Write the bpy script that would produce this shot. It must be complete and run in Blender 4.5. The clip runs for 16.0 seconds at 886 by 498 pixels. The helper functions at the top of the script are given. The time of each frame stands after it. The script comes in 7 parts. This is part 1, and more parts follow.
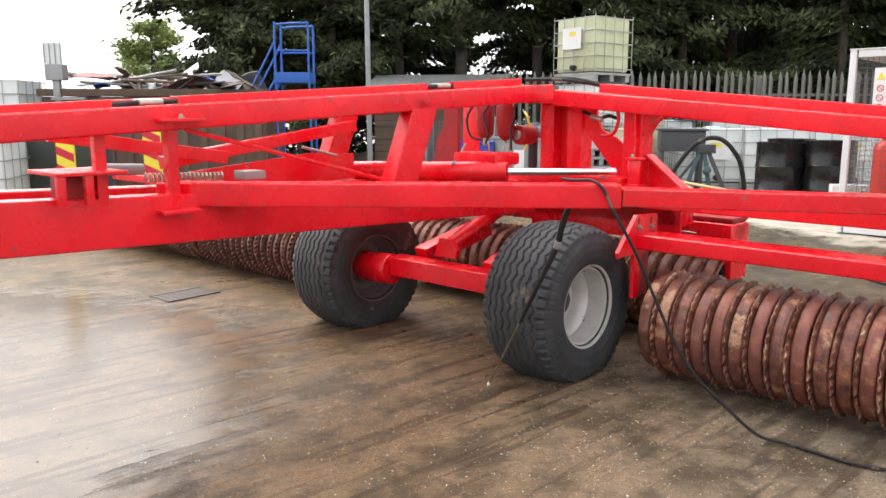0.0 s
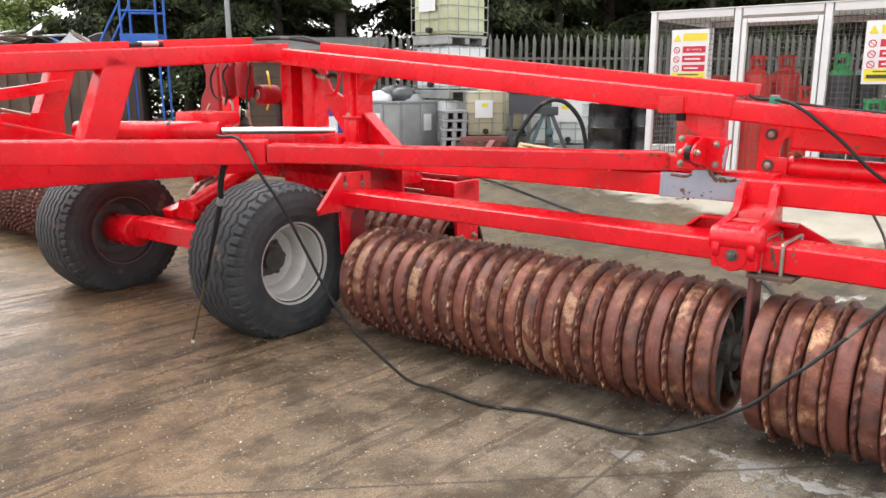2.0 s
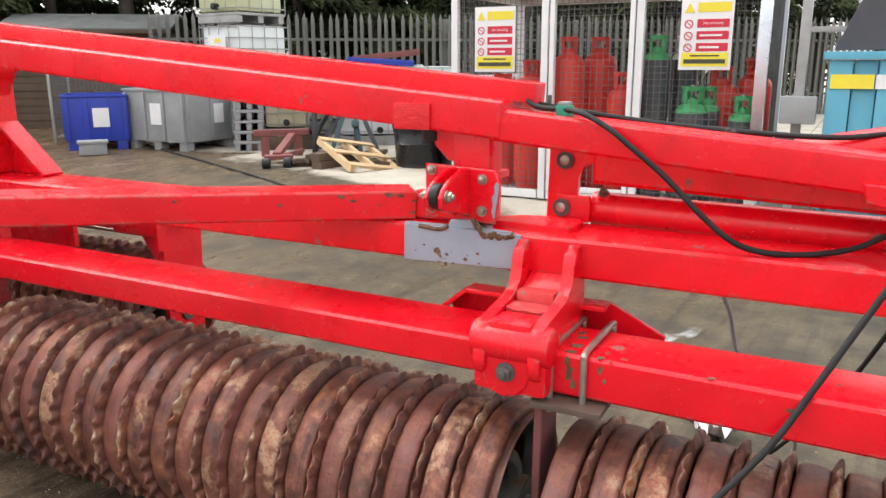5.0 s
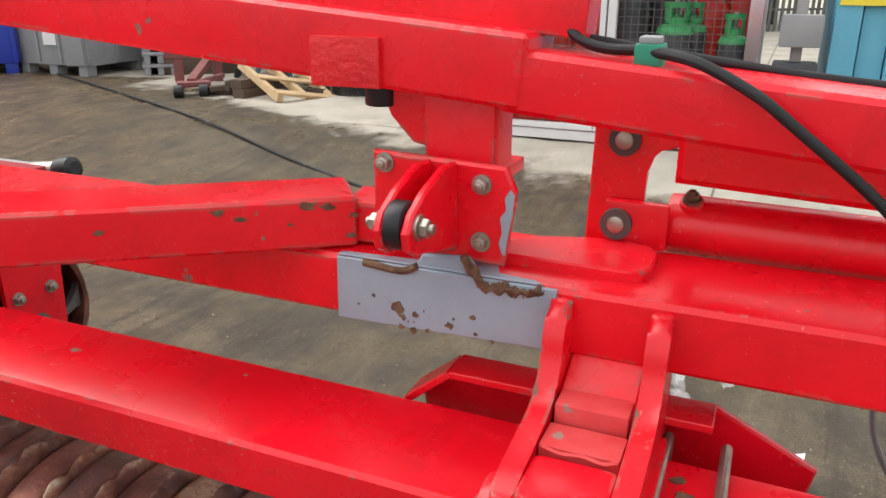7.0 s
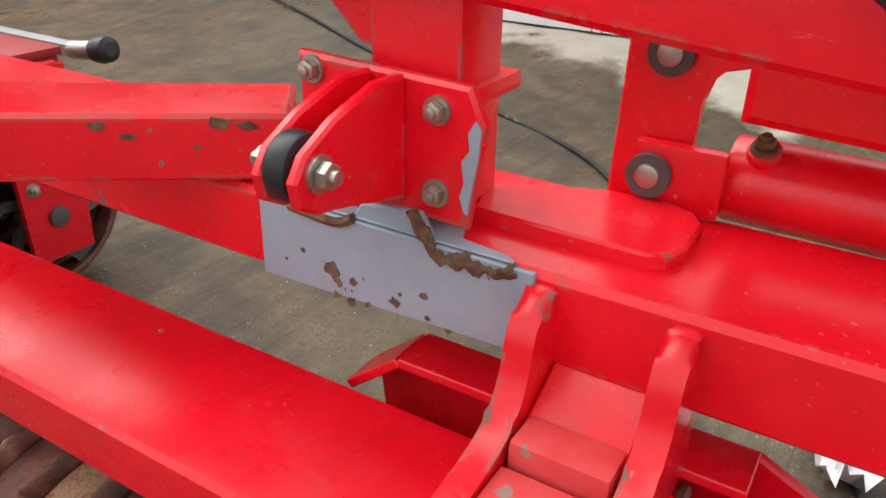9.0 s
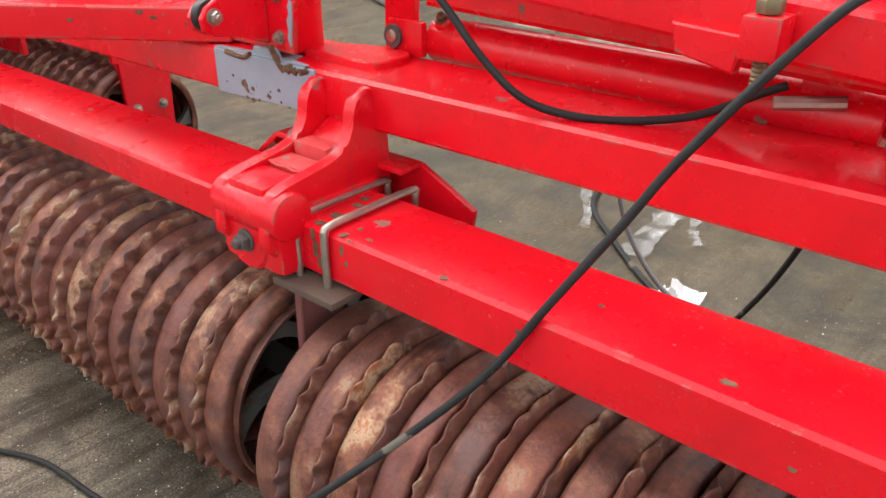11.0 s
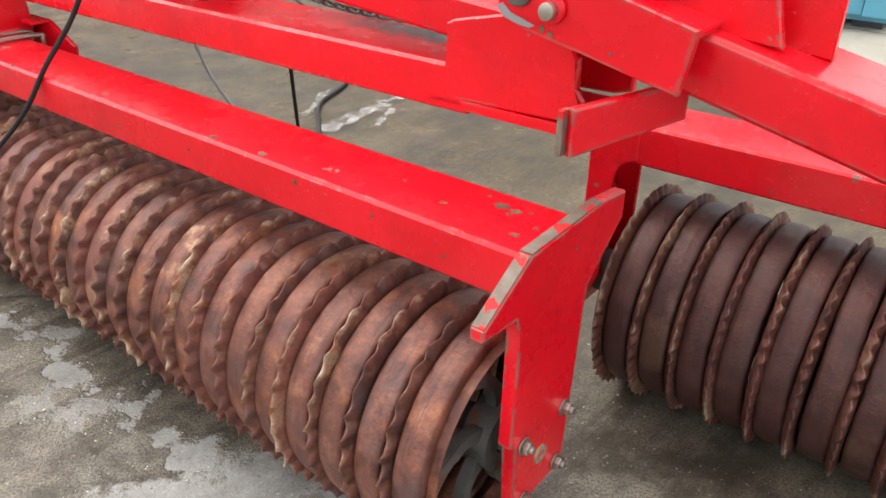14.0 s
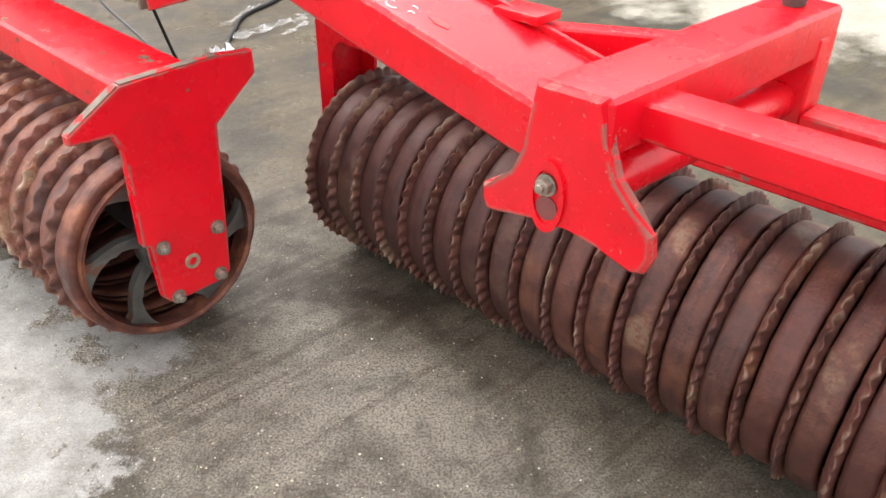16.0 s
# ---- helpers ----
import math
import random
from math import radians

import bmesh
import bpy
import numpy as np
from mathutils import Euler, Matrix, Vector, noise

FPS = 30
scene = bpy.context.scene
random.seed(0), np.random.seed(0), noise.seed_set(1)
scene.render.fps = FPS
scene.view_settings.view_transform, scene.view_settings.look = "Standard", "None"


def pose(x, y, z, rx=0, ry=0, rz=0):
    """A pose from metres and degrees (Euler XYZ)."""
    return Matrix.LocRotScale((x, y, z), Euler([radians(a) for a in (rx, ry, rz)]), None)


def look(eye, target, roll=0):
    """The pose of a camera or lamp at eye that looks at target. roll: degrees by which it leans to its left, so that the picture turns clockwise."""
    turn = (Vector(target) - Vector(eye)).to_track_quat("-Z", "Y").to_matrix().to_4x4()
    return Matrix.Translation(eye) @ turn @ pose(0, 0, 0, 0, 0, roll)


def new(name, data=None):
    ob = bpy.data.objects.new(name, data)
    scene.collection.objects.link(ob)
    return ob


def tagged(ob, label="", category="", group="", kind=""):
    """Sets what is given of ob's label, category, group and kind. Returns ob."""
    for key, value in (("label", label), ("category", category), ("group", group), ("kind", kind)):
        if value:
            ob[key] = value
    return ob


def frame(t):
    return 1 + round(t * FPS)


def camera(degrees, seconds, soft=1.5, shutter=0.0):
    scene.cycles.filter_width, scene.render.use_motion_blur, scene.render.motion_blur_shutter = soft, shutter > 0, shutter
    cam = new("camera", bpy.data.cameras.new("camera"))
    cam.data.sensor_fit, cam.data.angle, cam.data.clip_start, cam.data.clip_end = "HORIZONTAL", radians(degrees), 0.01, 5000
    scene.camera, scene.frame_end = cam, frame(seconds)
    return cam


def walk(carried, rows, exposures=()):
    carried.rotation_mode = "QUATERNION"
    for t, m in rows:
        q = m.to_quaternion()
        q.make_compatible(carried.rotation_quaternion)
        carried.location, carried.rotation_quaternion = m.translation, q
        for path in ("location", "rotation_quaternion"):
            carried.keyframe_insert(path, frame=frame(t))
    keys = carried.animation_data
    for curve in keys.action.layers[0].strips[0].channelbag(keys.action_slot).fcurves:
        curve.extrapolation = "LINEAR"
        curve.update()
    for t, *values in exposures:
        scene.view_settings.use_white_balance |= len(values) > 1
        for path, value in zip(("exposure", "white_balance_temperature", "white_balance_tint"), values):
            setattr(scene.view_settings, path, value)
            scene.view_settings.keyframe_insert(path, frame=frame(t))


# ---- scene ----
cam = camera(59.8, 16.0)
METRES, EYE, TILT, LEAN, TURN = 8.0, 1.375, -9.8, 0.0, 0.0
ROWS = [
    (0.0, 0.0, 0.0, 0.0, 0.0, 0.0, -0.0),
    (0.5, 0.0401, -0.0112, -0.0017, 0.2, -0.96, 1.66),
    (1.0, 0.0841, -0.0071, -0.0027, -4.25, -2.03, 1.01),
    (1.5, 0.1211, -0.0038, -0.0018, -3.43, -1.5, 0.12),
    (2.0, 0.1512, -0.0147, -0.007, -4.88, -2.54, 0.89),
    (2.5, 0.1774, -0.0163, -0.0044, -7.75, -2.37, -0.71),
    (3.0, 0.2041, 0.0071, 0.0006, -9.26, -1.16, -0.4),
    (3.5, 0.2197, 0.033, 0.0053, -10.32, -0.68, 0.42),
    (4.0, 0.2181, 0.0659, 0.0136, -11.1, -0.92, 2.72),
    (4.5, 0.2274, 0.098, 0.0184, -14.36, -2.34, 3.05),
    (7.0, 0.2689, 0.2398, 0.0389, -20.96, -10.5, 3.39),
    (7.5, 0.2744, 0.2617, 0.0412, -24.13, -11.29, 2.73),
    (8.0, 0.2834, 0.2749, 0.0407, -23.77, -13.43, 2.15),
    (8.5, 0.2924, 0.2784, 0.0384, -18.6, -17.58, 1.18),
    (11.0, 0.3464, 0.1534, 0.0217, -4.13, -17.24, 1.09),
    (11.5, 0.3643, 0.1176, 0.017, -7.07, -16.45, -0.07),
    (12.0, 0.3895, 0.0928, 0.011, -4.78, -15.98, -0.44),
    (12.5, 0.4112, 0.0641, 0.0095, -4.1, -17.41, 0.59),
    (13.0, 0.4285, 0.0287, 0.0052, -8.38, -17.05, 0.42),
    (13.5, 0.4502, 0.0119, 0.001, -10.29, -16.88, 0.52),
    (14.0, 0.4758, -0.0022, -0.0018, -6.56, -18.96, 0.48),
    (14.5, 0.4982, -0.0213, -0.0068, -4.51, -18.54, 1.79),
    (15.0, 0.5211, -0.0442, -0.0069, -1.29, -19.9, -0.41),
    (15.5, 0.5549, -0.0511, -0.0121, 0.3, -20.98, -0.38),
    (16.0, 0.5911, -0.0645, -0.0128, -0.94, -23.08, -0.37),
]
walk(cam, [(t, pose(0, 0, EYE, TILT, LEAN, TURN) @ pose(METRES * x, METRES * y, METRES * z, 90 + pitch, roll, yaw)) for t, x, y, z, yaw, pitch, roll in ROWS],
     [(0.0, 3.17), (2.0, 3.21), (4.0, 3.24), (6.5, 2.79), (8.5, 2.73), (11.0, 3.0), (13.0, 3.05), (14.5, 3.14), (16.0, 3.29)])

# ---- world and sun: an overcast day, soft light from above ----
world = bpy.data.worlds.new("overcast_sky")
scene.world = world
world.use_nodes = True
wn, wl = world.node_tree.nodes, world.node_tree.links
sky = wn.new("ShaderNodeTexSky")
sky.sky_type, sky.sun_disc = "NISHITA", False
sky.sun_elevation, sky.sun_rotation = radians(50), radians(-32)
sky.air_density, sky.dust_density, sky.ozone_density = 1.0, 6.0, 1.0
grey = wn.new("ShaderNodeHueSaturation")
grey.inputs["Saturation"].default_value = 0.22
wl.new(sky.outputs[0], grey.inputs["Color"])
even = wn.new("ShaderNodeGamma")
even.inputs["Gamma"].default_value = 0.36
wl.new(grey.outputs[0], even.inputs["Color"])
wl.new(even.outputs[0], wn["Background"].inputs["Color"])
wn["Background"].inputs["Strength"].default_value = 0.15
sun = new("sun", bpy.data.lights.new("sun", "SUN"))
sun.data.energy, sun.data.angle, sun.data.color = 0.3, radians(60), (1.0, 0.97, 0.93)
sun.matrix_world = look((-6.8, 10.9, 15.3), (0, 0, 0))


# ---- materials ----
def ramp(nt, fac, stops):
    r = nt.nodes.new("ShaderNodeValToRGB")
    e = r.color_ramp.elements
    while len(e) < len(stops):
        e.new(0.5)
    for el, (p, c) in zip(e, stops):
        el.position, el.color = p, (*c, 1) if len(c) == 3 else c
    nt.links.new(fac, r.inputs[0])
    return r.outputs[0]


def grain(nt, scale, detail=6.0, rough=0.6, stretch=None, coord="Object", dist=0.0):
    tc = nt.nodes.new("ShaderNodeTexCoord")
    n = nt.nodes.new("ShaderNodeTexNoise")
    n.inputs["Scale"].default_value, n.inputs["Detail"].default_value, n.inputs["Roughness"].default_value = scale, detail, rough
    n.inputs["Distortion"].default_value = dist
    src = tc.outputs[coord]
    if stretch:
        mp = nt.nodes.new("ShaderNodeMapping")
        mp.inputs["Scale"].default_value, mp.inputs["Rotation"].default_value = stretch[0], stretch[1]
        nt.links.new(src, mp.inputs[0])
        src = mp.outputs[0]
    nt.links.new(src, n.inputs["Vector"])
    return n.outputs[0]


def mix(nt, fac, a, b):
    m = nt.nodes.new("ShaderNodeMix")
    m.data_type = "RGBA"
    for i, v in ((0, fac), (6, a), (7, b)):
        if isinstance(v, (int, float)):
            m.inputs[i].default_value = v
        elif isinstance(v, tuple):
            m.inputs[i].default_value = (*v, 1)
        else:
            nt.links.new(v, m.inputs[i])
    return m.outputs[2]


def calc(nt, op, a, b=0.0, c=None):
    m = nt.nodes.new("ShaderNodeMath")
    m.operation = op
    for i, v in enumerate((a, b) if c is None else (a, b, c)):
        if isinstance(v, (int, float)):
            m.inputs[i].default_value = v
        else:
            nt.links.new(v, m.inputs[i])
    return m.outputs[0]


def start(name):
    m = bpy.data.materials.new(name)
    m.use_nodes = True
    nt = m.node_tree
    return m, nt, nt.nodes["Principled BSDF"]


def bumped(nt, bsdf, height, strength=0.3, distance=0.01):
    b = nt.nodes.new("ShaderNodeBump")
    b.inputs["Strength"].default_value, b.inputs["Distance"].default_value = strength, distance
    nt.links.new(height, b.inputs["Height"])
    nt.links.new(b.outputs[0], bsdf.inputs["Normal"])


def plain(name, col, col2=None, rough=0.5, metal=0.0, scale=12.0, bump=0.1, wear=None, coat=0.0, rand=0.0, spec=0.5):
    """A mottled surface: two tones of one colour at two scales, with optional worn spots."""
    m, nt, b = start(name)
    col2 = col2 or tuple(c * 0.75 for c in col)
    a = grain(nt, scale)
    c = mix(nt, ramp(nt, a, [(0.35, (0, 0, 0)), (0.7, (1, 1, 1))]), col, col2)
    fine = grain(nt, scale * 9)
    c = mix(nt, calc(nt, "MULTIPLY", fine, 0.22), c, tuple(x * 0.55 for x in col))
    if rand:
        oi = nt.nodes.new("ShaderNodeObjectInfo")
        c = mix(nt, calc(nt, "MULTIPLY", oi.outputs["Random"], rand), c, tuple(x * 0.4 for x in col))
    r = calc(nt, "MULTIPLY_ADD", a, 0.25, rough - 0.12)
    if wear:
        w = ramp(nt, grain(nt, wear[1], 4, 0.55), [(wear[2], (0, 0, 0)), (wear[2] + 0.02, (1, 1, 1))])
        c = mix(nt, w, c, wear[0])
        r = calc(nt, "MAXIMUM", r, calc(nt, "MULTIPLY", w, 0.7))
    nt.links.new(c, b.inputs["Base Color"])
    nt.links.new(r, b.inputs["Roughness"])
    b.inputs["Metallic"].default_value = metal
    b.inputs["Coat Weight"].default_value = coat
    b.inputs["Specular IOR Level"].default_value = spec
    b.inputs["Coat Roughness"].default_value = 0.15
    bumped(nt, b, fine, bump, 0.004)
    return m


def make_red(name, wear):
    m, nt, b = start(name)
    big, fine = grain(nt, 3.0), grain(nt, 55.0, 4)
    ge, bv, dt = nt.nodes.new("ShaderNodeNewGeometry"), nt.nodes.new("ShaderNodeBevel"), nt.nodes.new("ShaderNodeVectorMath")
    bv.samples, dt.operation = 4, "DOT_PRODUCT"
    bv.inputs["Radius"].default_value = 0.010
    nt.links.new(ge.outputs["True Normal"], dt.inputs[0])
    nt.links.new(bv.outputs[0], dt.inputs[1])
    rim = ramp(nt, dt.outputs["Value"], [(0.90, (1, 1, 1)), (0.985, (0, 0, 0))])
    c = mix(nt, ramp(nt, big, [(0.35, (0, 0, 0)), (0.7, (1, 1, 1))]), (0.80, 0.005, 0.018), (0.64, 0.003, 0.012))
    dirt = ramp(nt, grain(nt, 6.0, 9, 0.75, dist=1.0), [(0.5, (0, 0, 0)), (0.75, (1, 1, 1))])
    c = mix(nt, calc(nt, "MULTIPLY", dirt, 0.30), c, (0.25, 0.012, 0.014))
    spots = ramp(nt, grain(nt, 13.0, 4, 0.55), [(0.71, (0, 0, 0)), (0.722, (1, 1, 1))])
    chips = calc(nt, "MULTIPLY", rim, ramp(nt, grain(nt, 17.0, 5, 0.6), [(wear, (0, 0, 0)), (wear + 0.025, (1, 1, 1))]))
    spots = calc(nt, "MAXIMUM", spots, chips)
    c = mix(nt, calc(nt, "MULTIPLY", spots, 0.88), c, mix(nt, grain(nt, 60.0), (0.10, 0.055, 0.04), (0.26, 0.20, 0.16)))
    pale = ramp(nt, grain(nt, 5.0, 8, 0.7, dist=0.6), [(0.62, (0, 0, 0)), (0.8, (1, 1, 1))])
    c = mix(nt, calc(nt, "MULTIPLY", pale, 0.16), c, (0.80, 0.12, 0.12))
    dust = calc(nt, "MULTIPLY", ramp(nt, grain(nt, 140.0, 3, 0.5), [(0.66, (0, 0, 0)), (0.71, (1, 1, 1))]), ramp(nt, grain(nt, 4.0, 5, 0.6), [(0.45, (0, 0, 0)), (0.60, (1, 1, 1))]))
    c = mix(nt, calc(nt, "MULTIPLY", dust, 0.55), c, (0.72, 0.22, 0.18))
    scrape = ramp(nt, grain(nt, 9.0, 7, 0.75, ((1, 7, 7), (0.0, 0.3, 0.5))), [(0.70, (0, 0, 0)), (0.73, (1, 1, 1))])
    c = mix(nt, calc(nt, "MULTIPLY", scrape, 0.35), c, (0.78, 0.20, 0.20))
    nt.links.new(c, b.inputs["Base Color"])
    r = calc(nt, "MULTIPLY_ADD", grain(nt, 7.0), 0.34, 0.10)
    b.inputs["Specular IOR Level"].default_value = 0.46
    nt.links.new(calc(nt, "MAXIMUM", r, calc(nt, "MULTIPLY", spots, 0.8)), b.inputs["Roughness"])
    bumped(nt, b, calc(nt, "SUBTRACT", fine, calc(nt, "MULTIPLY", spots, 0.6)), 0.08, 0.004)
    return m


def make_rust(name, worn=False, dark=0.0):
    m, nt, b = start(name)
    oi = nt.nodes.new("ShaderNodeObjectInfo")
    tc = nt.nodes.new("ShaderNodeTexCoord")
    sh = nt.nodes.new("ShaderNodeVectorMath")
    sh.operation = "MULTIPLY_ADD"
    sh.inputs[1].default_value = (1, 1, 1)
    cm = nt.nodes.new("ShaderNodeCombineXYZ")
    nt.links.new(calc(nt, "MULTIPLY", oi.outputs["Random"], 37.0), cm.inputs[0])
    nt.links.new(tc.outputs["Object"], sh.inputs[0])
    nt.links.new(cm.outputs[0], sh.inputs[2])
    st = nt.nodes.new("ShaderNodeVectorMath")
    st.operation = "MULTIPLY"
    st.inputs[1].default_value = (75, 5, 5)
    nt.links.new(sh.outputs[0], st.inputs[0])
    ns = nt.nodes.new("ShaderNodeTexNoise")
    ns.inputs["Scale"].default_value, ns.inputs["Detail"].default_value = 1.0, 5
    nt.links.new(st.outputs[0], ns.inputs["Vector"])
    outs = []
    for s, d, ro in ((6.0, 5, 0.62), (16.0, 6, 0.65), (110.0, 5, 0.7)):
        n = nt.nodes.new("ShaderNodeTexNoise")
        n.inputs["Scale"].default_value, n.inputs["Detail"].default_value, n.inputs["Roughness"].default_value = s, d, ro
        nt.links.new(sh.outputs[0], n.inputs["Vector"])
        outs.append(n.outputs[0])
    c = ramp(nt, outs[1], [(0.32, (0.036, 0.014, 0.011)), (0.45, (0.118, 0.042, 0.030)), (0.57, (0.245, 0.091, 0.059)), (0.74, (0.46, 0.225, 0.138))])
    c = mix(nt, calc(nt, "MULTIPLY", ramp(nt, ns.outputs[0], [(0.42, (0, 0, 0)), (0.66, (1, 1, 1))]), 0.45), c, (0.235, 0.080, 0.052))
    c = mix(nt, calc(nt, "MULTIPLY", ramp(nt, ns.outputs[0], [(0.30, (1, 1, 1)), (0.44, (0, 0, 0))]), 0.65), c, (0.038, 0.021, 0.020))
    orange = ramp(nt, outs[0], [(0.535, (0, 0, 0)), (0.63, (1, 1, 1))])
    c = mix(nt, calc(nt, "MULTIPLY", orange, 0.65), c, (0.42, 0.150, 0.062))
    c = mix(nt, calc(nt, "MULTIPLY", ramp(nt, outs[0], [(0.36, (1, 1, 1)), (0.45, (0, 0, 0))]), 0.65), c, (0.135, 0.082, 0.080))
    lucky = calc(nt, "ADD", outs[0], calc(nt, "MULTIPLY", calc(nt, "SUBTRACT", calc(nt, "FRACT", calc(nt, "MULTIPLY", oi.outputs["Random"], 13.0)), 0.6), 0.14))
    cream = calc(nt, "MULTIPLY", ramp(nt, lucky, [(0.575, (0, 0, 0)), (0.635, (1, 1, 1))]), ramp(nt, outs[2], [(0.40, (0, 0, 0)), (0.55, (1, 1, 1))]))
    c = mix(nt, calc(nt, "MULTIPLY", cream, 0.85), c, (0.60, 0.43, 0.27))
    hue = calc(nt, "FRACT", calc(nt, "MULTIPLY", oi.outputs["Random"], 7.0))
    c = mix(nt, calc(nt, "MULTIPLY", ramp(nt, hue, [(0.55, (0, 0, 0)), (1.0, (1, 1, 1))]), 0.5), c, (0.26, 0.080, 0.060))
    if worn:
        edge = nt.nodes.new("ShaderNodeVectorMath")
        edge.operation = "LENGTH"
        flat2 = nt.nodes.new("ShaderNodeVectorMath")
        flat2.operation, flat2.inputs[1].default_value = "MULTIPLY", (0, 1, 1)
        nt.links.new(tc.outputs["Object"], flat2.inputs[0])
        nt.links.new(flat2.outputs[0], edge.inputs[0])
        top = ramp(nt, edge.outputs["Value"], [(0.268, (0, 0, 0)), (0.276, (1, 1, 1))])
        c = mix(nt, calc(nt, "MULTIPLY", top, ramp(nt, outs[0], [(0.49, (0, 0, 0)), (0.60, (1, 1, 1))])), c, mix(nt, ramp(nt, outs[1], [(0.42, (0, 0, 0)), (0.58, (1, 1, 1))]), (0.33, 0.11, 0.045), (0.72, 0.58, 0.42)))
    c = mix(nt, calc(nt, "MULTIPLY", ramp(nt, outs[2], [(0.47, (0, 0, 0)), (0.64, (1, 1, 1))]), 0.38), c, (0.085, 0.036, 0.026))
    c = mix(nt, calc(nt, "MULTIPLY", oi.outputs["Random"], 0.30), c, (0.115, 0.052, 0.042))
    if dark:
        c = mix(nt, dark, c, mix(nt, outs[1], (0.036, 0.016, 0.015), (0.085, 0.035, 0.031)))
    nt.links.new(c, b.inputs["Base Color"])
    nt.links.new(calc(nt, "MULTIPLY_ADD", outs[1], 0.55, 0.20), b.inputs["Roughness"])
    b.inputs["Metallic"].default_value = 0.25
    bumped(nt, b, calc(nt, "ADD", outs[2], calc(nt, "ADD", calc(nt, "MULTIPLY", outs[1], 1.8), calc(nt, "MULTIPLY", ns.outputs[0], 1.2))), 0.6, 0.0035)
    return m


def make_ground():
    """Yard concrete: wet and dark round the machine, pale and dry beyond it, with broom lines and a puddle."""
    m, nt, b = start("yard_concrete")
    ge = nt.nodes.new("ShaderNodeNewGeometry")
    sp = nt.nodes.new("ShaderNodeSeparateXYZ")
    nt.links.new(ge.outputs["Position"], sp.inputs[0])
    x, y = sp.outputs[0], sp.outputs[1]
    big, mid = grain(nt, 0.55, 5, 0.6), grain(nt, 2.6, 7, 0.62)
    fine, grit = grain(nt, 38.0, 5, 0.7), grain(nt, 150.0, 3, 0.6)
    # furrows swept into the silt
    far = calc(nt, "ADD", calc(nt, "MULTIPLY", x, 0.743), calc(nt, "MULTIPLY", y, 0.669))
    side = calc(nt, "SUBTRACT", calc(nt, "MULTIPLY", y, 0.743), calc(nt, "MULTIPLY", x, 0.669))
    lane = nt.nodes.new("ShaderNodeCombineXYZ")
    nt.links.new(calc(nt, "MULTIPLY", far, 0.70), lane.inputs[0])
    nt.links.new(calc(nt, "MULTIPLY", side, 11.0), lane.inputs[1])
    ln = nt.nodes.new("ShaderNodeTexNoise")
    ln.inputs["Scale"].default_value, ln.inputs["Detail"].default_value, ln.inputs["Roughness"].default_value, ln.inputs["Distortion"].default_value = 1.0, 4, 0.60, 0.1
    nt.links.new(lane.outputs[0], ln.inputs["Vector"])
    streak = ln.outputs[0]
    # distance behind the machine's line
    v = calc(nt, "ADD", calc(nt, "MULTIPLY", calc(nt, "SUBTRACT", x, 4.134), 0.698), calc(nt, "MULTIPLY", calc(nt, "SUBTRACT", y, 1.089), 0.716))
    edge = calc(nt, "ADD", v, calc(nt, "MULTIPLY", calc(nt, "SUBTRACT", big, 0.5), 1.9))
    edge = calc(nt, "ADD", edge, calc(nt, "MULTIPLY", calc(nt, "SUBTRACT", mid, 0.5), 1.4))
    edge = calc(nt, "ADD", edge, calc(nt, "MULTIPLY", calc(nt, "MINIMUM", calc(nt, "ADD", calc(nt, "SUBTRACT", calc(nt, "MULTIPLY", calc(nt, "SUBTRACT", x, 4.134), 0.716), calc(nt, "MULTIPLY", calc(nt, "SUBTRACT", y, 1.089), 0.698)), 3.0), 0.0), 0.40))
    dry = ramp(nt, calc(nt, "MULTIPLY_ADD", edge, 0.1, 0.0), [(0.360, (0, 0, 0)), (0.388, (1, 1, 1))])
    # brownish silt towards the drawbar
    silt = ramp(nt, calc(nt, "MULTIPLY_ADD", x, -0.12, 0.5), [(0.15, (0, 0, 0)), (0.5, (1, 1, 1))])
    wet = mix(nt, silt, mix(nt, ramp(nt, v, [(0.2, (0, 0, 0)), (0.9, (1, 1, 1))]), (0.250, 0.222, 0.176), (0.118, 0.092, 0.052)), (0.255, 0.163, 0.090))
    wet = mix(nt, ramp(nt, mid, [(0.43, (0, 0, 0)), (0.57, (1, 1, 1))]), wet, mix(nt, silt, (0.070, 0.058, 0.042), (0.100, 0.066, 0.036)))
    wet = mix(nt, calc(nt, "MULTIPLY", ramp(nt, grain(nt, 1.9, 8, 0.70, dist=0.8), [(0.48, (0, 0, 0)), (0.60, (1, 1, 1))]), 0.75), wet, mix(nt, silt, mix(nt, ramp(nt, v, [(0.3, (0, 0, 0)), (0.9, (1, 1, 1))]), (0.27, 0.245, 0.20), (0.165, 0.130, 0.082)), (0.225, 0.152, 0.080)))
    wet = mix(nt, calc(nt, "MULTIPLY", ramp(nt, streak, [(0.53, (0, 0, 0)), (0.565, (1, 1, 1))]), calc(nt, "MULTIPLY", calc(nt, "MULTIPLY_ADD", silt, 0.50, 0.38), ramp(nt, grain(nt, 0.8, 3, 0.5), [(0.36, (0.35, 0.35, 0.35)), (0.58, (1, 1, 1))]))), wet, (0.042, 0.024, 0.013))
    blotch = grain(nt, 9.0, 8, 0.72)
    wet = mix(nt, calc(nt, "MULTIPLY", ramp(nt, blotch, [(0.50, (0, 0, 0)), (0.66, (1, 1, 1))]), 0.7), wet, (0.060, 0.052, 0.042))
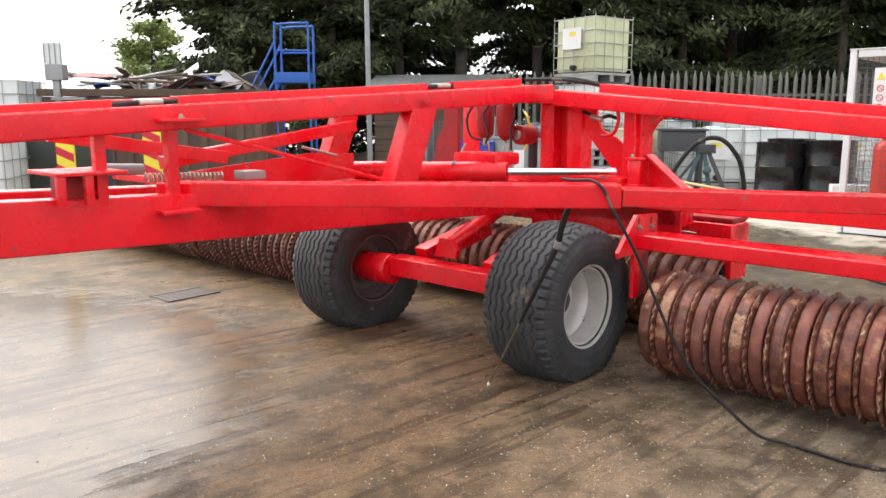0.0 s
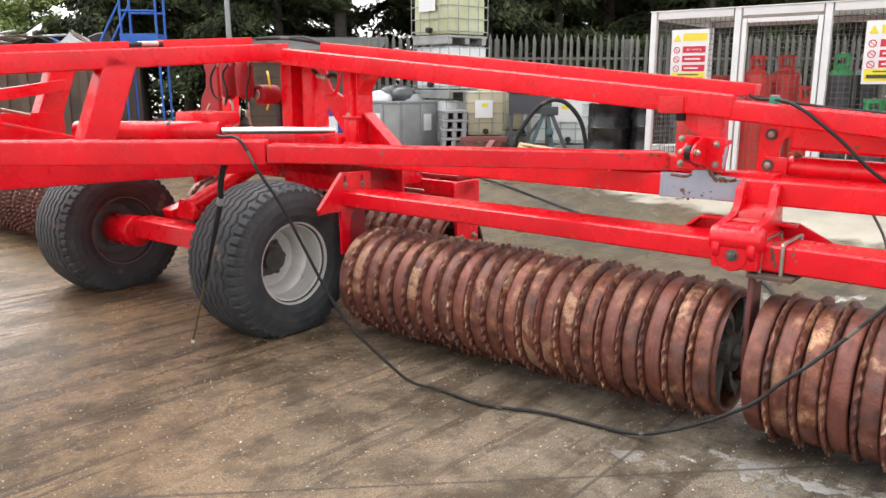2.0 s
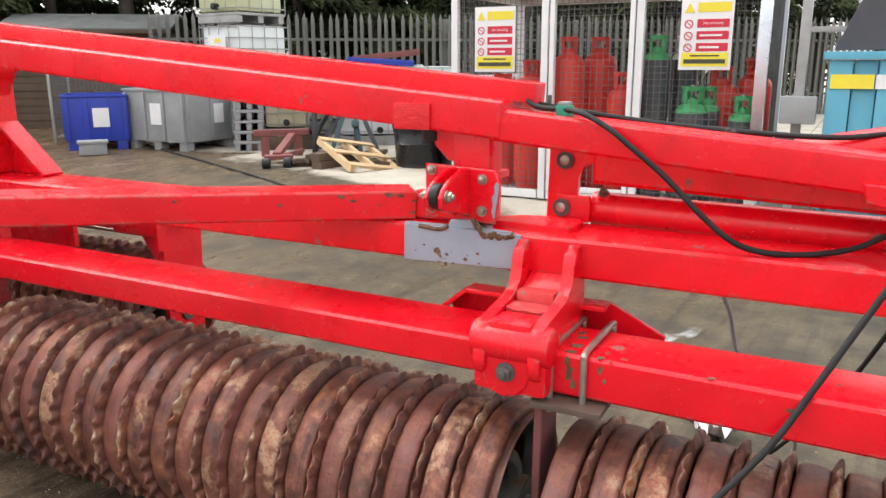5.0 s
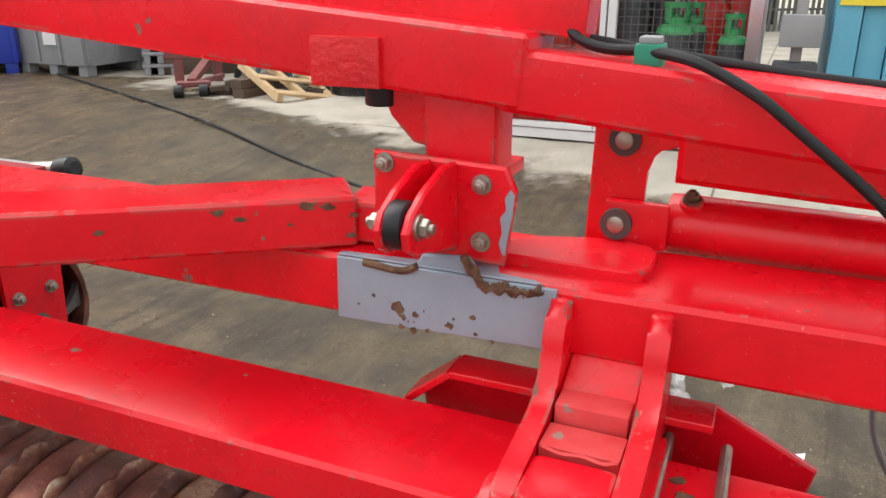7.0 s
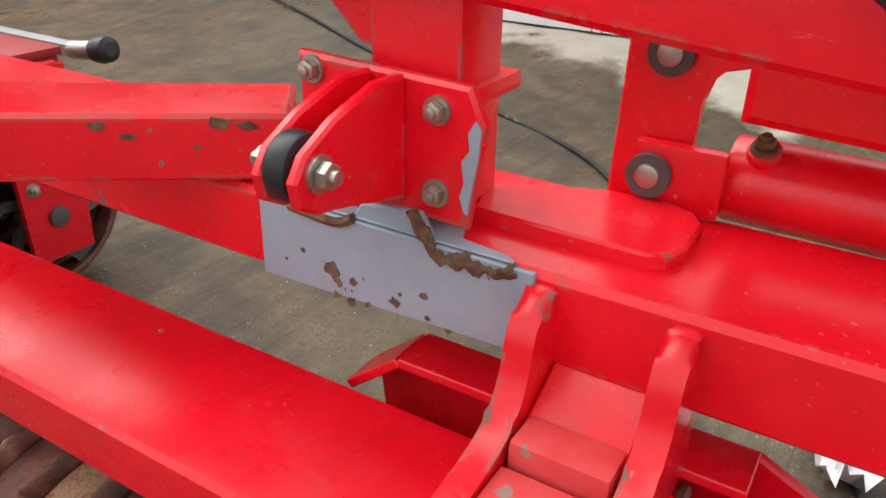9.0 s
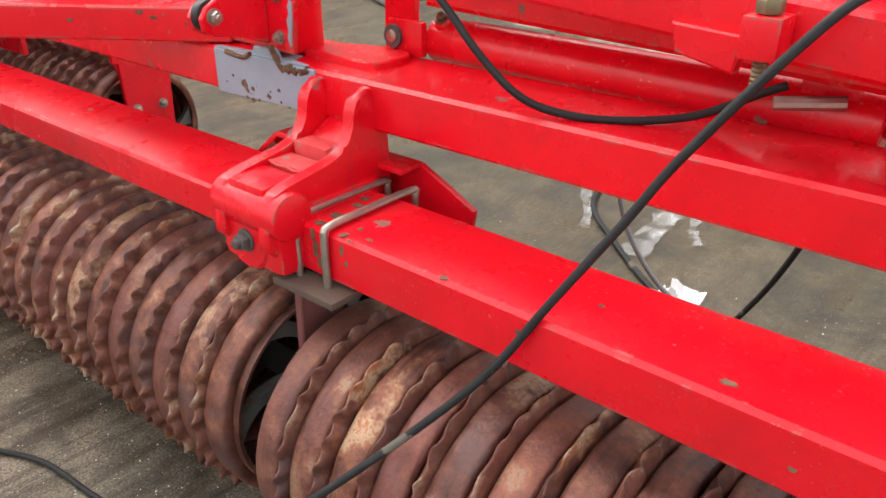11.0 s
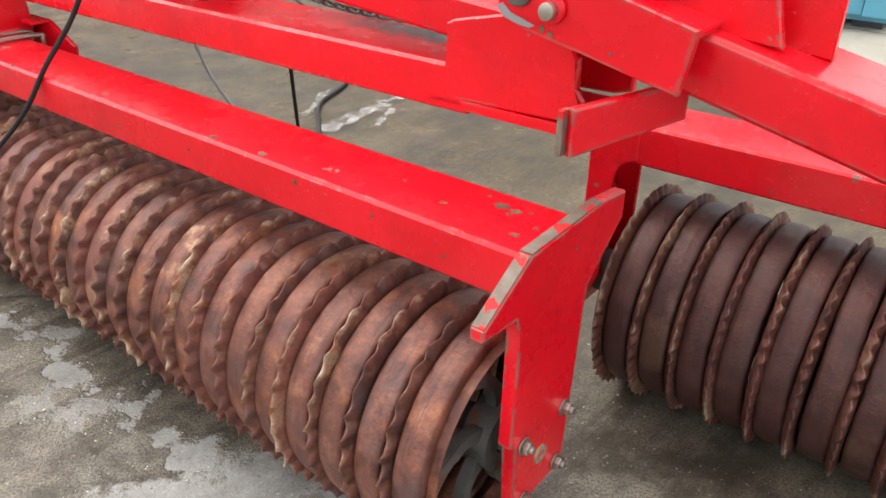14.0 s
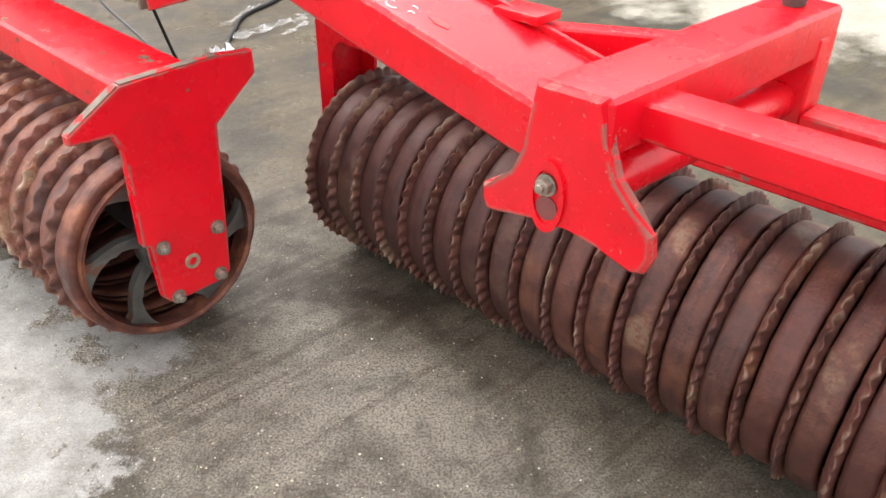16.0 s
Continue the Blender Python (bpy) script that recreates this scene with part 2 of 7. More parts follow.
    pale = mix(nt, ramp(nt, mid, [(0.35, (0, 0, 0)), (0.7, (1, 1, 1))]), (0.51, 0.47, 0.395), (0.385, 0.35, 0.285))
    # patches that have dried, in front of the outer gang
    u = calc(nt, "SUBTRACT", calc(nt, "MULTIPLY", calc(nt, "SUBTRACT", x, 4.134), 0.716), calc(nt, "MULTIPLY", calc(nt, "SUBTRACT", y, 1.089), 0.698))
    stain = calc(nt, "ADD", calc(nt, "MULTIPLY", calc(nt, "SUBTRACT", big, 0.5), 0.5), calc(nt, "MULTIPLY", calc(nt, "SUBTRACT", mid, 0.5), 1.3))
    near = calc(nt, "MINIMUM", calc(nt, "MINIMUM", calc(nt, "ADD", u, 0.78), calc(nt, "SUBTRACT", 0.14, u)), calc(nt, "SUBTRACT", 0.0, v))
    near = calc(nt, "MINIMUM", calc(nt, "MINIMUM", near, calc(nt, "ADD", v, 1.9)), 0.5)
    patch = ramp(nt, calc(nt, "ADD", near, stain), [(0.02, (0, 0, 0)), (0.08, (1, 1, 1))])
    splash = calc(nt, "SUBTRACT", 0.10, calc(nt, "ABSOLUTE", calc(nt, "ADD", v, 0.27)))
    islands = calc(nt, "MINIMUM", calc(nt, "SUBTRACT", 0.75, calc(nt, "ABSOLUTE", calc(nt, "ADD", u, 1.75))), calc(nt, "SUBTRACT", 0.22, calc(nt, "ABSOLUTE", calc(nt, "ADD", v, 0.42))))
    islands = ramp(nt, calc(nt, "ADD", calc(nt, "MINIMUM", islands, 0.12), calc(nt, "MULTIPLY", calc(nt, "SUBTRACT", grain(nt, 4.5, 5, 0.6), 0.5), 1.1)), [(0.17, (0, 0, 0)), (0.21, (1, 1, 1))])
    patch = calc(nt, "MAXIMUM", patch, calc(nt, "MULTIPLY", islands, 0.75))
    splash = calc(nt, "MINIMUM", splash, calc(nt, "SUBTRACT", 1.0, calc(nt, "ABSOLUTE", calc(nt, "ADD", u, 1.2))))
    patch = calc(nt, "MAXIMUM", patch, ramp(nt, calc(nt, "ADD", splash, calc(nt, "MULTIPLY", calc(nt, "SUBTRACT", grain(nt, 7.0, 4, 0.6), 0.5), 0.7)), [(0.08, (0, 0, 0)), (0.11, (1, 1, 1))]))
    wet = mix(nt, calc(nt, "MULTIPLY", patch, 0.84), wet, mix(nt, ramp(nt, blotch, [(0.38, (0, 0, 0)), (0.66, (1, 1, 1))]), (0.41, 0.40, 0.38), (0.23, 0.22, 0.20)))
    c = mix(nt, dry, wet, pale)
    # stones in the worn surface
    vo = nt.nodes.new("ShaderNodeTexVoronoi")
    vo.inputs["Scale"].default_value = 75.0
    tc = nt.nodes.new("ShaderNodeTexCoord")
    nt.links.new(tc.outputs["Object"], vo.inputs["Vector"])
    stone = calc(nt, "MULTIPLY", ramp(nt, vo.outputs["Distance"], [(0.16, (1, 1, 1)), (0.24, (0, 0, 0))]), ramp(nt, fine, [(0.50, (0, 0, 0)), (0.57, (1, 1, 1))]))
    c = mix(nt, calc(nt, "MULTIPLY", stone, calc(nt, "MULTIPLY_ADD", silt, 0.45, 0.35)), c, (0.60, 0.54, 0.45))
    c = mix(nt, calc(nt, "MULTIPLY", ramp(nt, grit, [(0.46, (0, 0, 0)), (0.58, (1, 1, 1))]), calc(nt, "SUBTRACT", 0.62, calc(nt, "MAXIMUM", calc(nt, "MULTIPLY", patch, 0.42), calc(nt, "MULTIPLY", dry, 0.50)))), c, (0.040, 0.034, 0.027))
    # sawn joints between the slabs
    ju = calc(nt, "ABSOLUTE", calc(nt, "ADD", calc(nt, "ADD", u, 2.36), calc(nt, "MULTIPLY", v, -0.02)))
    jv = calc(nt, "ABSOLUTE", calc(nt, "SUBTRACT", v, calc(nt, "ADD", 4.9, calc(nt, "MULTIPLY", u, 0.02))))
    jx = calc(nt, "ABSOLUTE", calc(nt, "SUBTRACT", y, 2.26))
    gap = calc(nt, "MINIMUM", calc(nt, "MINIMUM", ju, jv), jx)
    joint = ramp(nt, calc(nt, "ADD", gap, calc(nt, "MULTIPLY", calc(nt, "SUBTRACT", fine, 0.5), 0.012)), [(0.004, (1, 1, 1)), (0.009, (0, 0, 0))])
    c = mix(nt, calc(nt, "MULTIPLY", joint, 0.75), c, (0.045, 0.04, 0.034))
    # the puddle by the drain
    px, py = calc(nt, "MULTIPLY", calc(nt, "ADD", x, 3.5), 0.335), calc(nt, "MULTIPLY", calc(nt, "SUBTRACT", y, 3.7), 0.385)
    d = calc(nt, "POWER", calc(nt, "ADD", calc(nt, "MULTIPLY", px, px), calc(nt, "MULTIPLY", py, py)), 0.5)
    d = calc(nt, "ADD", d, calc(nt, "MULTIPLY", calc(nt, "SUBTRACT", mid, 0.5), 0.35))
    d = calc(nt, "ADD", d, calc(nt, "MULTIPLY", calc(nt, "SUBTRACT", streak, 0.5), 0.22))
    pool = ramp(nt, d, [(0.84, (1, 1, 1)), (0.98, (0, 0, 0))])
    c = mix(nt, calc(nt, "MULTIPLY", pool, 0.5), c, (0.10, 0.075, 0.055))
    nt.links.new(c, b.inputs["Base Color"])
    r = calc(nt, "MULTIPLY_ADD", mid, 0.9, -0.08)
    r = calc(nt, "ADD", r, calc(nt, "MULTIPLY", calc(nt, "SUBTRACT", blotch, 0.5), 0.5))
    r = calc(nt, "ADD", r, calc(nt, "MULTIPLY", dry, 0.35))
    r = calc(nt, "ADD", r, calc(nt, "MULTIPLY", patch, 0.2))
    film = calc(nt, "SUBTRACT", 1.0, pool)
    nt.links.new(calc(nt, "MAXIMUM", calc(nt, "MULTIPLY", r, film), calc(nt, "MULTIPLY_ADD", calc(nt, "ADD", streak, fine), 0.16, 0.02)), b.inputs["Roughness"])
    h = calc(nt, "ADD", calc(nt, "MULTIPLY", fine, 0.7), calc(nt, "ADD", calc(nt, "MULTIPLY", grit, 0.5), calc(nt, "MULTIPLY", streak, 2.0)))
    bumped(nt, b, calc(nt, "MULTIPLY", h, calc(nt, "MULTIPLY", film, calc(nt, "SUBTRACT", 1.0, calc(nt, "MULTIPLY", patch, 0.75)))), 0.45, 0.012)
    nt.links.new(calc(nt, "MULTIPLY_ADD", pool, 0.04, calc(nt, "SUBTRACT", 0.20, calc(nt, "MULTIPLY", silt, 0.08))), b.inputs["Specular IOR Level"])
    return m


def make_leaf(name, a, c2):
    m, nt, b = start(name)
    ge = nt.nodes.new("ShaderNodeNewGeometry")
    c = ramp(nt, ge.outputs["Random Per Island"], [(0.0, a), (0.6, tuple((p + q) / 2 for p, q in zip(a, c2))), (1.0, c2)])
    c = mix(nt, ramp(nt, grain(nt, 1.1, 4, 0.6), [(0.42, (0, 0, 0)), (0.60, (1, 1, 1))]), tuple(p * 0.7 for p in a), c)
    nt.links.new(c, b.inputs["Base Color"])
    b.inputs["Roughness"].default_value = 0.7
    b.inputs["Specular IOR Level"].default_value = 0.2
    return m


RED = make_red("red_paint", 0.565)
WORNRED = make_red("red_paint_worn_along_edges", 0.45)
RUST = make_rust("rusty_cast_iron")
# purplish iron, darkened further to carry shade on the outer gang
RUSTSHADED = make_rust("purplish_cast_iron_with_shade", False, 0.85)
RUSTBROWN = make_rust("reddish_brown_cast_iron", False, 0.56)
RUSTCREST = make_rust("rusty_iron_with_worn_crest", True)
GROUND = make_ground()
RUBBER = plain("tyre_rubber", (0.026, 0.029, 0.033), (0.058, 0.060, 0.062), 0.66, scale=9, bump=0.25, spec=0.4, wear=((0.11, 0.095, 0.08), 7, 0.66))
BLACK = plain("black_plastic", (0.014, 0.014, 0.016), (0.024, 0.024, 0.026), 0.42, scale=10, spec=0.35)
DRUMBLACK = plain("glossy_black_drum_paint", (0.008, 0.008, 0.009), (0.014, 0.014, 0.015), 0.26, scale=5, spec=0.4)
HOSE = plain("black_rubber_hose", (0.012, 0.012, 0.013), (0.026, 0.026, 0.026), 0.6, scale=20, bump=0.3, spec=0.3, wear=((0.12, 0.105, 0.085), 9, 0.63))
BRASSY = plain("dull_brassy_steel", (0.20, 0.16, 0.09), (0.12, 0.095, 0.06), 0.5, 0.5, scale=20)
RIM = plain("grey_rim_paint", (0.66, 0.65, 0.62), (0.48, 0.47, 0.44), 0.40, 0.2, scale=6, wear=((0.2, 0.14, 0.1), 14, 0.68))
# rim grey darkened to stand for shade inside the far wheel
SHADEDRIM = plain("rim_darkened_as_shade", (0.16, 0.16, 0.155), (0.09, 0.085, 0.08), 0.6, 0.1, scale=7)
ZINC = plain("zinc_plated_steel", (0.47, 0.45, 0.39), (0.33, 0.31, 0.26), 0.38, 0.85, scale=30)
CHROME = plain("chrome_rod", (0.88, 0.88, 0.9), (0.8, 0.8, 0.82), 0.16, 1.0, scale=5, bump=0.0)
SPOKE = plain("grey_cast_spokes", (0.15, 0.15, 0.135), (0.075, 0.072, 0.065), 0.55, 0.3, scale=14, bump=0.4, wear=((0.16, 0.08, 0.05), 12, 0.6))
IRON = plain("dark_cast_iron", (0.075, 0.07, 0.066), (0.14, 0.13, 0.12), 0.6, 0.3, scale=10, bump=0.4)
SILVER = plain("grey_primer", (0.315, 0.385, 0.455), (0.255, 0.31, 0.37), 0.5, 0.0, scale=7, wear=((0.17, 0.075, 0.035), 40, 0.70))
FADED = plain("rubbed_pink_paint", (0.66, 0.075, 0.075), (0.60, 0.03, 0.035), 0.55, scale=18, wear=((0.30, 0.18, 0.15), 22, 0.66))
RUSTSPOT = plain("dark_flaking_rust", (0.085, 0.042, 0.024), (0.26, 0.165, 0.095), 0.8, 0.1, scale=50, bump=0.6)
ROUGHRED = plain("rough_red_overpaint", (0.74, 0.008, 0.014), (0.58, 0.006, 0.012), 0.45, scale=9, bump=1.0, wear=((0.24, 0.13, 0.11), 12, 0.70))
BAREWEAR = plain("bare_worn_steel", (0.14, 0.105, 0.08), (0.27, 0.225, 0.175), 0.65, 0.2, scale=30, bump=0.4, wear=((0.60, 0.02, 0.02), 22, 0.53))
PALEBARE = plain("pale_bare_metal", (0.46, 0.38, 0.27), (0.26, 0.19, 0.12), 0.6, 0.2, scale=60, bump=0.5)
GREEN = plain("green_plastic_clip", (0.02, 0.22, 0.13), (0.03, 0.3, 0.2), 0.5, scale=30)
WHITE = plain("white_steel_frame", (0.78, 0.78, 0.78), (0.68, 0.68, 0.68), 0.45, scale=3)
BRIGHT = plain("bright_galvanised_sheet", (0.74, 0.76, 0.79), (0.50, 0.53, 0.57), 0.24, 0.92, scale=2.5)
MESHWIRE = plain("dull_wire", (0.17, 0.17, 0.165), (0.10, 0.10, 0.10), 0.6, 0.3, scale=6)
GALV = plain("galvanised_steel", (0.42, 0.42, 0.41), (0.30, 0.30, 0.29), 0.5, 0.6, scale=4, bump=0.2)
FENCE = plain("weathered_galvanised_palisade", (0.27, 0.27, 0.25), (0.19, 0.18, 0.16), 0.65, 0.3, scale=3, rand=0.3)
GASRED = plain("red_gas_bottle_paint", (0.72, 0.045, 0.030), (0.55, 0.035, 0.022), 0.42, scale=4)
GASGREEN = plain("green_gas_bottle_paint", (0.06, 0.42, 0.14), (0.05, 0.30, 0.10), 0.42, scale=5)
GASBLUE = plain("dark_blue_gas_bottle_paint", (0.02, 0.06, 0.20), (0.03, 0.05, 0.13), 0.42, scale=5)
GASDARK = plain("dark_grey_gas_bottle_paint", (0.05, 0.055, 0.06), (0.08, 0.08, 0.085), 0.45, scale=5)
TANK = plain("translucent_white_plastic", (0.74, 0.78, 0.78), (0.62, 0.67, 0.68), 0.35, scale=2)
GREENISH = plain("part_filled_greenish_plastic", (0.60, 0.63, 0.44), (0.44, 0.45, 0.24), 0.4, scale=1.2)
CREAM = plain("yellowed_plastic", (0.60, 0.54, 0.36), (0.50, 0.45, 0.29), 0.4, scale=2)
BLUEP = plain("blue_plastic", (0.015, 0.05, 0.42), (0.02, 0.04, 0.32), 0.4, scale=4)
GREYP = plain("grey_plastic", (0.32, 0.33, 0.33), (0.23, 0.235, 0.24), 0.55, scale=3)
BLUESTEEL = plain("blue_painted_steel", (0.02, 0.12, 0.50), (0.02, 0.10, 0.40), 0.45, scale=6)
TURQ = plain("pale_blue_machine_paint", (0.10, 0.36, 0.50), (0.13, 0.42, 0.55), 0.5, scale=3, wear=((0.12, 0.06, 0.04), 6, 0.66))
DARKGREY = plain("dark_grey_sheet", (0.05, 0.055, 0.065), (0.08, 0.08, 0.09), 0.55, scale=2)
WOOD = plain("new_pallet_wood", (0.62, 0.44, 0.24), (0.50, 0.34, 0.18), 0.7, scale=7)
OLDWOOD = plain("weathered_brown_wood", (0.115, 0.075, 0.050), (0.075, 0.052, 0.038), 0.8, scale=4)
BLACKBAG = plain("dark_plastic_sheet", (0.05, 0.055, 0.065), (0.14, 0.145, 0.15), 0.3, scale=14)
# red darkened to carry shade; it also serves the dark red boxes
SHADEDRED = plain("dark_red_paint_with_shade", (0.34, 0.010, 0.016), (0.24, 0.010, 0.014), 0.5, scale=8, wear=((0.16, 0.10, 0.09), 12, 0.68), spec=0.35)
TEAL = plain("dark_teal_stand_paint", (0.04, 0.10, 0.115), (0.06, 0.09, 0.10), 0.6, scale=8)
FELT = plain("grey_roofing_felt", (0.24, 0.25, 0.24), (0.17, 0.18, 0.17), 0.85, scale=3)
PAPER = plain("white_paper", (0.80, 0.80, 0.80), (0.72, 0.72, 0.72), 0.6, scale=5)
YELLOW = plain("yellow_print", (0.85, 0.72, 0.05), (0.8, 0.65, 0.05), 0.5, scale=5)
SIGNRED = plain("red_print", (0.62, 0.02, 0.05), (0.58, 0.02, 0.05), 0.5, scale=5)
DARKPRINT = plain("dark_print", (0.05, 0.05, 0.03), (0.06, 0.06, 0.04), 0.5, scale=5)
DULLRED = plain("dull_red_steel", (0.24, 0.065, 0.06), (0.17, 0.06, 0.055), 0.65, scale=6)
BARK = plain("conifer_bark", (0.075, 0.060, 0.050), (0.045, 0.037, 0.03), 0.9, scale=6, bump=0.6)
LEAF = make_leaf("dark_conifer_foliage", (0.034, 0.042, 0.020), (0.108, 0.142, 0.056))
LEAF2 = make_leaf("light_green_foliage", (0.26, 0.34, 0.12), (0.42, 0.50, 0.21))
BROWNRUST = plain("rusty_brown_skip_steel", (0.13, 0.085, 0.06), (0.08, 0.055, 0.045), 0.75, scale=3)
LAMPGREY = plain("light_grey_sheet_metal", (0.36, 0.37, 0.38), (0.28, 0.29, 0.30), 0.5, 0.3, scale=4)
GLASSY = plain("greenish_black_mesh_panel", (0.03, 0.035, 0.03), (0.04, 0.045, 0.04), 0.6, scale=5)


# ---- mesh helpers ----
def finish(name, bm, material, parent=None, label="", smooth=30.0):
    me = bpy.data.meshes.new(name)
    bmesh.ops.recalc_face_normals(bm, faces=bm.faces)
    for f in bm.faces:
        f.smooth = True
    for e in bm.edges:
        if len(e.link_faces) == 2 and e.calc_face_angle(0) > radians(smooth):
            e.smooth = False
    bm.to_mesh(me)
    bm.free()
    me.materials.append(material)
    ob = new(name, me)
    if parent:
        ob.parent = parent
    if label:
        tagged(ob, label)
    return ob


def part(name, bm, material, parent, label="", smooth=30.0):
    return finish(name, bm, material, parent, label, smooth)


def thing(name, label, category, m=None, group="", kind=""):
    ob = new(name)
    ob.empty_display_size = 0.1
    if m is not None:
        ob.matrix_world = m
    return tagged(ob, label, category, group, kind)


def box(bm, size, m=None, bevel=0.0, seg=2):
    """A block of that size round the origin of m."""
    r = bmesh.ops.create_cube(bm, size=1.0)
    vs = r["verts"]
    for v in vs:
        v.co = Vector((v.co.x * size[0], v.co.y * size[1], v.co.z * size[2]))
    if bevel > 0:
        es = list({e for v in vs for e in v.link_edges})
        out = bmesh.ops.bevel(bm, geom=es, offset=bevel, segments=seg, affect="EDGES", profile=0.7)
        vs = list({v for f in out["faces"] for v in f.verts} | {v for v in vs if v.is_valid})
    if m is not None:
        bmesh.ops.transform(bm, matrix=m, verts=vs)
    return bm


def slab(x0, y0, z0, x1, y1, z1, bevel=0.0, bm=None):
    bm = bm or bmesh.new()
    return box(bm, (abs(x1 - x0), abs(y1 - y0), abs(z1 - z0)), Matrix.Translation(((x0 + x1) / 2, (y0 + y1) / 2, (z0 + z1) / 2)), bevel)


def along(p0, p1, up=(0, 0, 1)):
    """A frame at the middle of p0-p1: x runs along it, z leans towards up."""
    p0, p1 = Vector(p0), Vector(p1)
    x = (p1 - p0).normalized()
    y = Vector(up).cross(x).normalized()
    z = x.cross(y)
    m = Matrix((x, y, z)).transposed().to_4x4()
    return Matrix.Translation((p0 + p1) / 2) @ m


def beam(p0, p1, w, h, bevel=0.012, up=(0, 0, 1), bm=None):
    """A square tube from p0 to p1, w wide and h high."""
    bm = bm or bmesh.new()
    return box(bm, ((Vector(p1) - Vector(p0)).length, w, h), along(p0, p1, up), bevel, 3)


def rod(p0, p1, r, seg=20, bevel=0.0, bm=None, r2=None):
    bm = bm or bmesh.new()
    p0, p1 = Vector(p0), Vector(p1)
    d = p1 - p0
    q = bmesh.ops.create_cone(bm, cap_ends=True, segments=seg, radius1=r, radius2=r if r2 is None else r2, depth=d.length)
    vs = q["verts"]
    if bevel:
        es = [e for e in {e for v in vs for e in v.link_edges} if any(len(f.verts) > 4 for f in e.link_faces)]
        out = bmesh.ops.bevel(bm, geom=es, offset=bevel, segments=2, affect="EDGES", profile=0.5)
        vs = list({v for f in out["faces"] for v in f.verts} | {v for v in vs if v.is_valid})
    bmesh.ops.transform(bm, matrix=Matrix.Translation((p0 + p1) / 2) @ d.to_track_quat("Z", "Y").to_matrix().to_4x4(), verts=vs)
    return bm


def plate(points, thick, m, bevel=0.003, bm=None):
    """A plate cut to the outline points (in the x-y plane of m), thick along its z."""
    bm = bm or bmesh.new()
    lo = [bm.verts.new((x, y, -thick / 2)) for x, y in points]
    hi = [bm.verts.new((x, y, thick / 2)) for x, y in points]
    fs = [bm.faces.new(lo[::-1]), bm.faces.new(hi)]
    n = len(points)
    for i in range(n):
        fs.append(bm.faces.new((lo[i], lo[(i + 1) % n], hi[(i + 1) % n], hi[i])))
    vs = lo + hi
    if bevel:
        es = list({e for f in fs[:2] for e in f.edges})
        out = bmesh.ops.bevel(bm, geom=es, offset=bevel, segments=1, affect="EDGES")
        vs = list({v for f in out["faces"] for v in f.verts} | {v for v in vs if v.is_valid})
    bmesh.ops.transform(bm, matrix=m, verts=vs)
    return bm


# plates across the machine (outline in v, z) and along it (outline in u, z)
def across(u):
    return Matrix(((0, 0, 1, u), (1, 0, 0, 0), (0, 1, 0, 0), (0, 0, 0, 1)))


def lengthways(v):
    return Matrix(((1, 0, 0, 0), (0, 0, -1, v), (0, 1, 0, 0), (0, 0, 0, 1)))


def flat(z):
    return Matrix.Translation((0, 0, z))


def spline(pts, steps=8):
    """Points on a smooth curve through pts."""
    p = [Vector(q) for q in pts]
    p = [2 * p[0] - p[1]] + p + [2 * p[-1] - p[-2]]
    out = []
    for i in range(1, len(p) - 2):
        for k in range(steps):
            t = k / steps
            a, b, c, d = p[i - 1], p[i], p[i + 1], p[i + 2]
            out.append(0.5 * (2 * b + (c - a) * t + (2 * a - 5 * b + 4 * c - d) * t * t + (3 * b - a - 3 * c + d) * t ** 3))
    return out + [p[-2]]


def sweep(pts, r, seg=10, steps=8, bm=None):
    """A round hose or bent bar through pts."""
    bm = bm or bmesh.new()
    path = spline(pts, steps) if steps > 1 else [Vector(q) for q in pts]
    n, rings = Vector((0.3, 0.5, 0.81)), []
    for i, q in enumerate(path):
        d = (path[min(i + 1, len(path) - 1)] - path[max(i - 1, 0)]).normalized()
        n = (n - d * n.dot(d)).normalized()
        b = d.cross(n)
        rings.append([bm.verts.new(q + r * (math.cos(a) * n + math.sin(a) * b)) for a in (2 * math.pi * k / seg for k in range(seg))])
    for a, b in zip(rings, rings[1:]):
        for k in range(seg):
            bm.faces.new((a[k], a[(k + 1) % seg], b[(k + 1) % seg], b[k]))
    bm.faces.new(rings[0][::-1])
    bm.faces.new(rings[-1])
    return bm


def turned(profile, seg=32, bm=None, m=None, closed=False):
    """A body turned round z from (radius, height) pairs."""
    bm = bm or bmesh.new()
    rows = [[bm.verts.new((r * math.cos(2 * math.pi * k / seg), r * math.sin(2 * math.pi * k / seg), z)) for k in range(seg)] for r, z in profile]
    pairs = list(zip(rows, rows[1:])) + ([(rows[-1], rows[0])] if closed else [])
    for a, b in pairs:
        for k in range(seg):
            bm.faces.new((a[k], a[(k + 1) % seg], b[(k + 1) % seg], b[k]))
    if not closed:
        bm.faces.new(rows[0][::-1])
        bm.faces.new(rows[-1])
    if m is not None:
        bmesh.ops.transform(bm, matrix=m, verts=[v for row in rows for v in row])
    return bm


def bolt(p, d, parent, r=0.016, material=None, name="bolt"):
    """A hex head on a washer, with the thread's end."""
    p, d = Vector(p), Vector(d).normalized()
    bm = rod(p, p + d * 0.004, r * 1.32, 20)
    rod(p + d * 0.004, p + d * (0.004 + r * 0.9), r, 6, 0.002, bm)
    rod(p + d * r, p + d * r * 1.7, r * 0.55, 12, 0.001, bm)
    return part(name, bm, material or ZINC, parent)


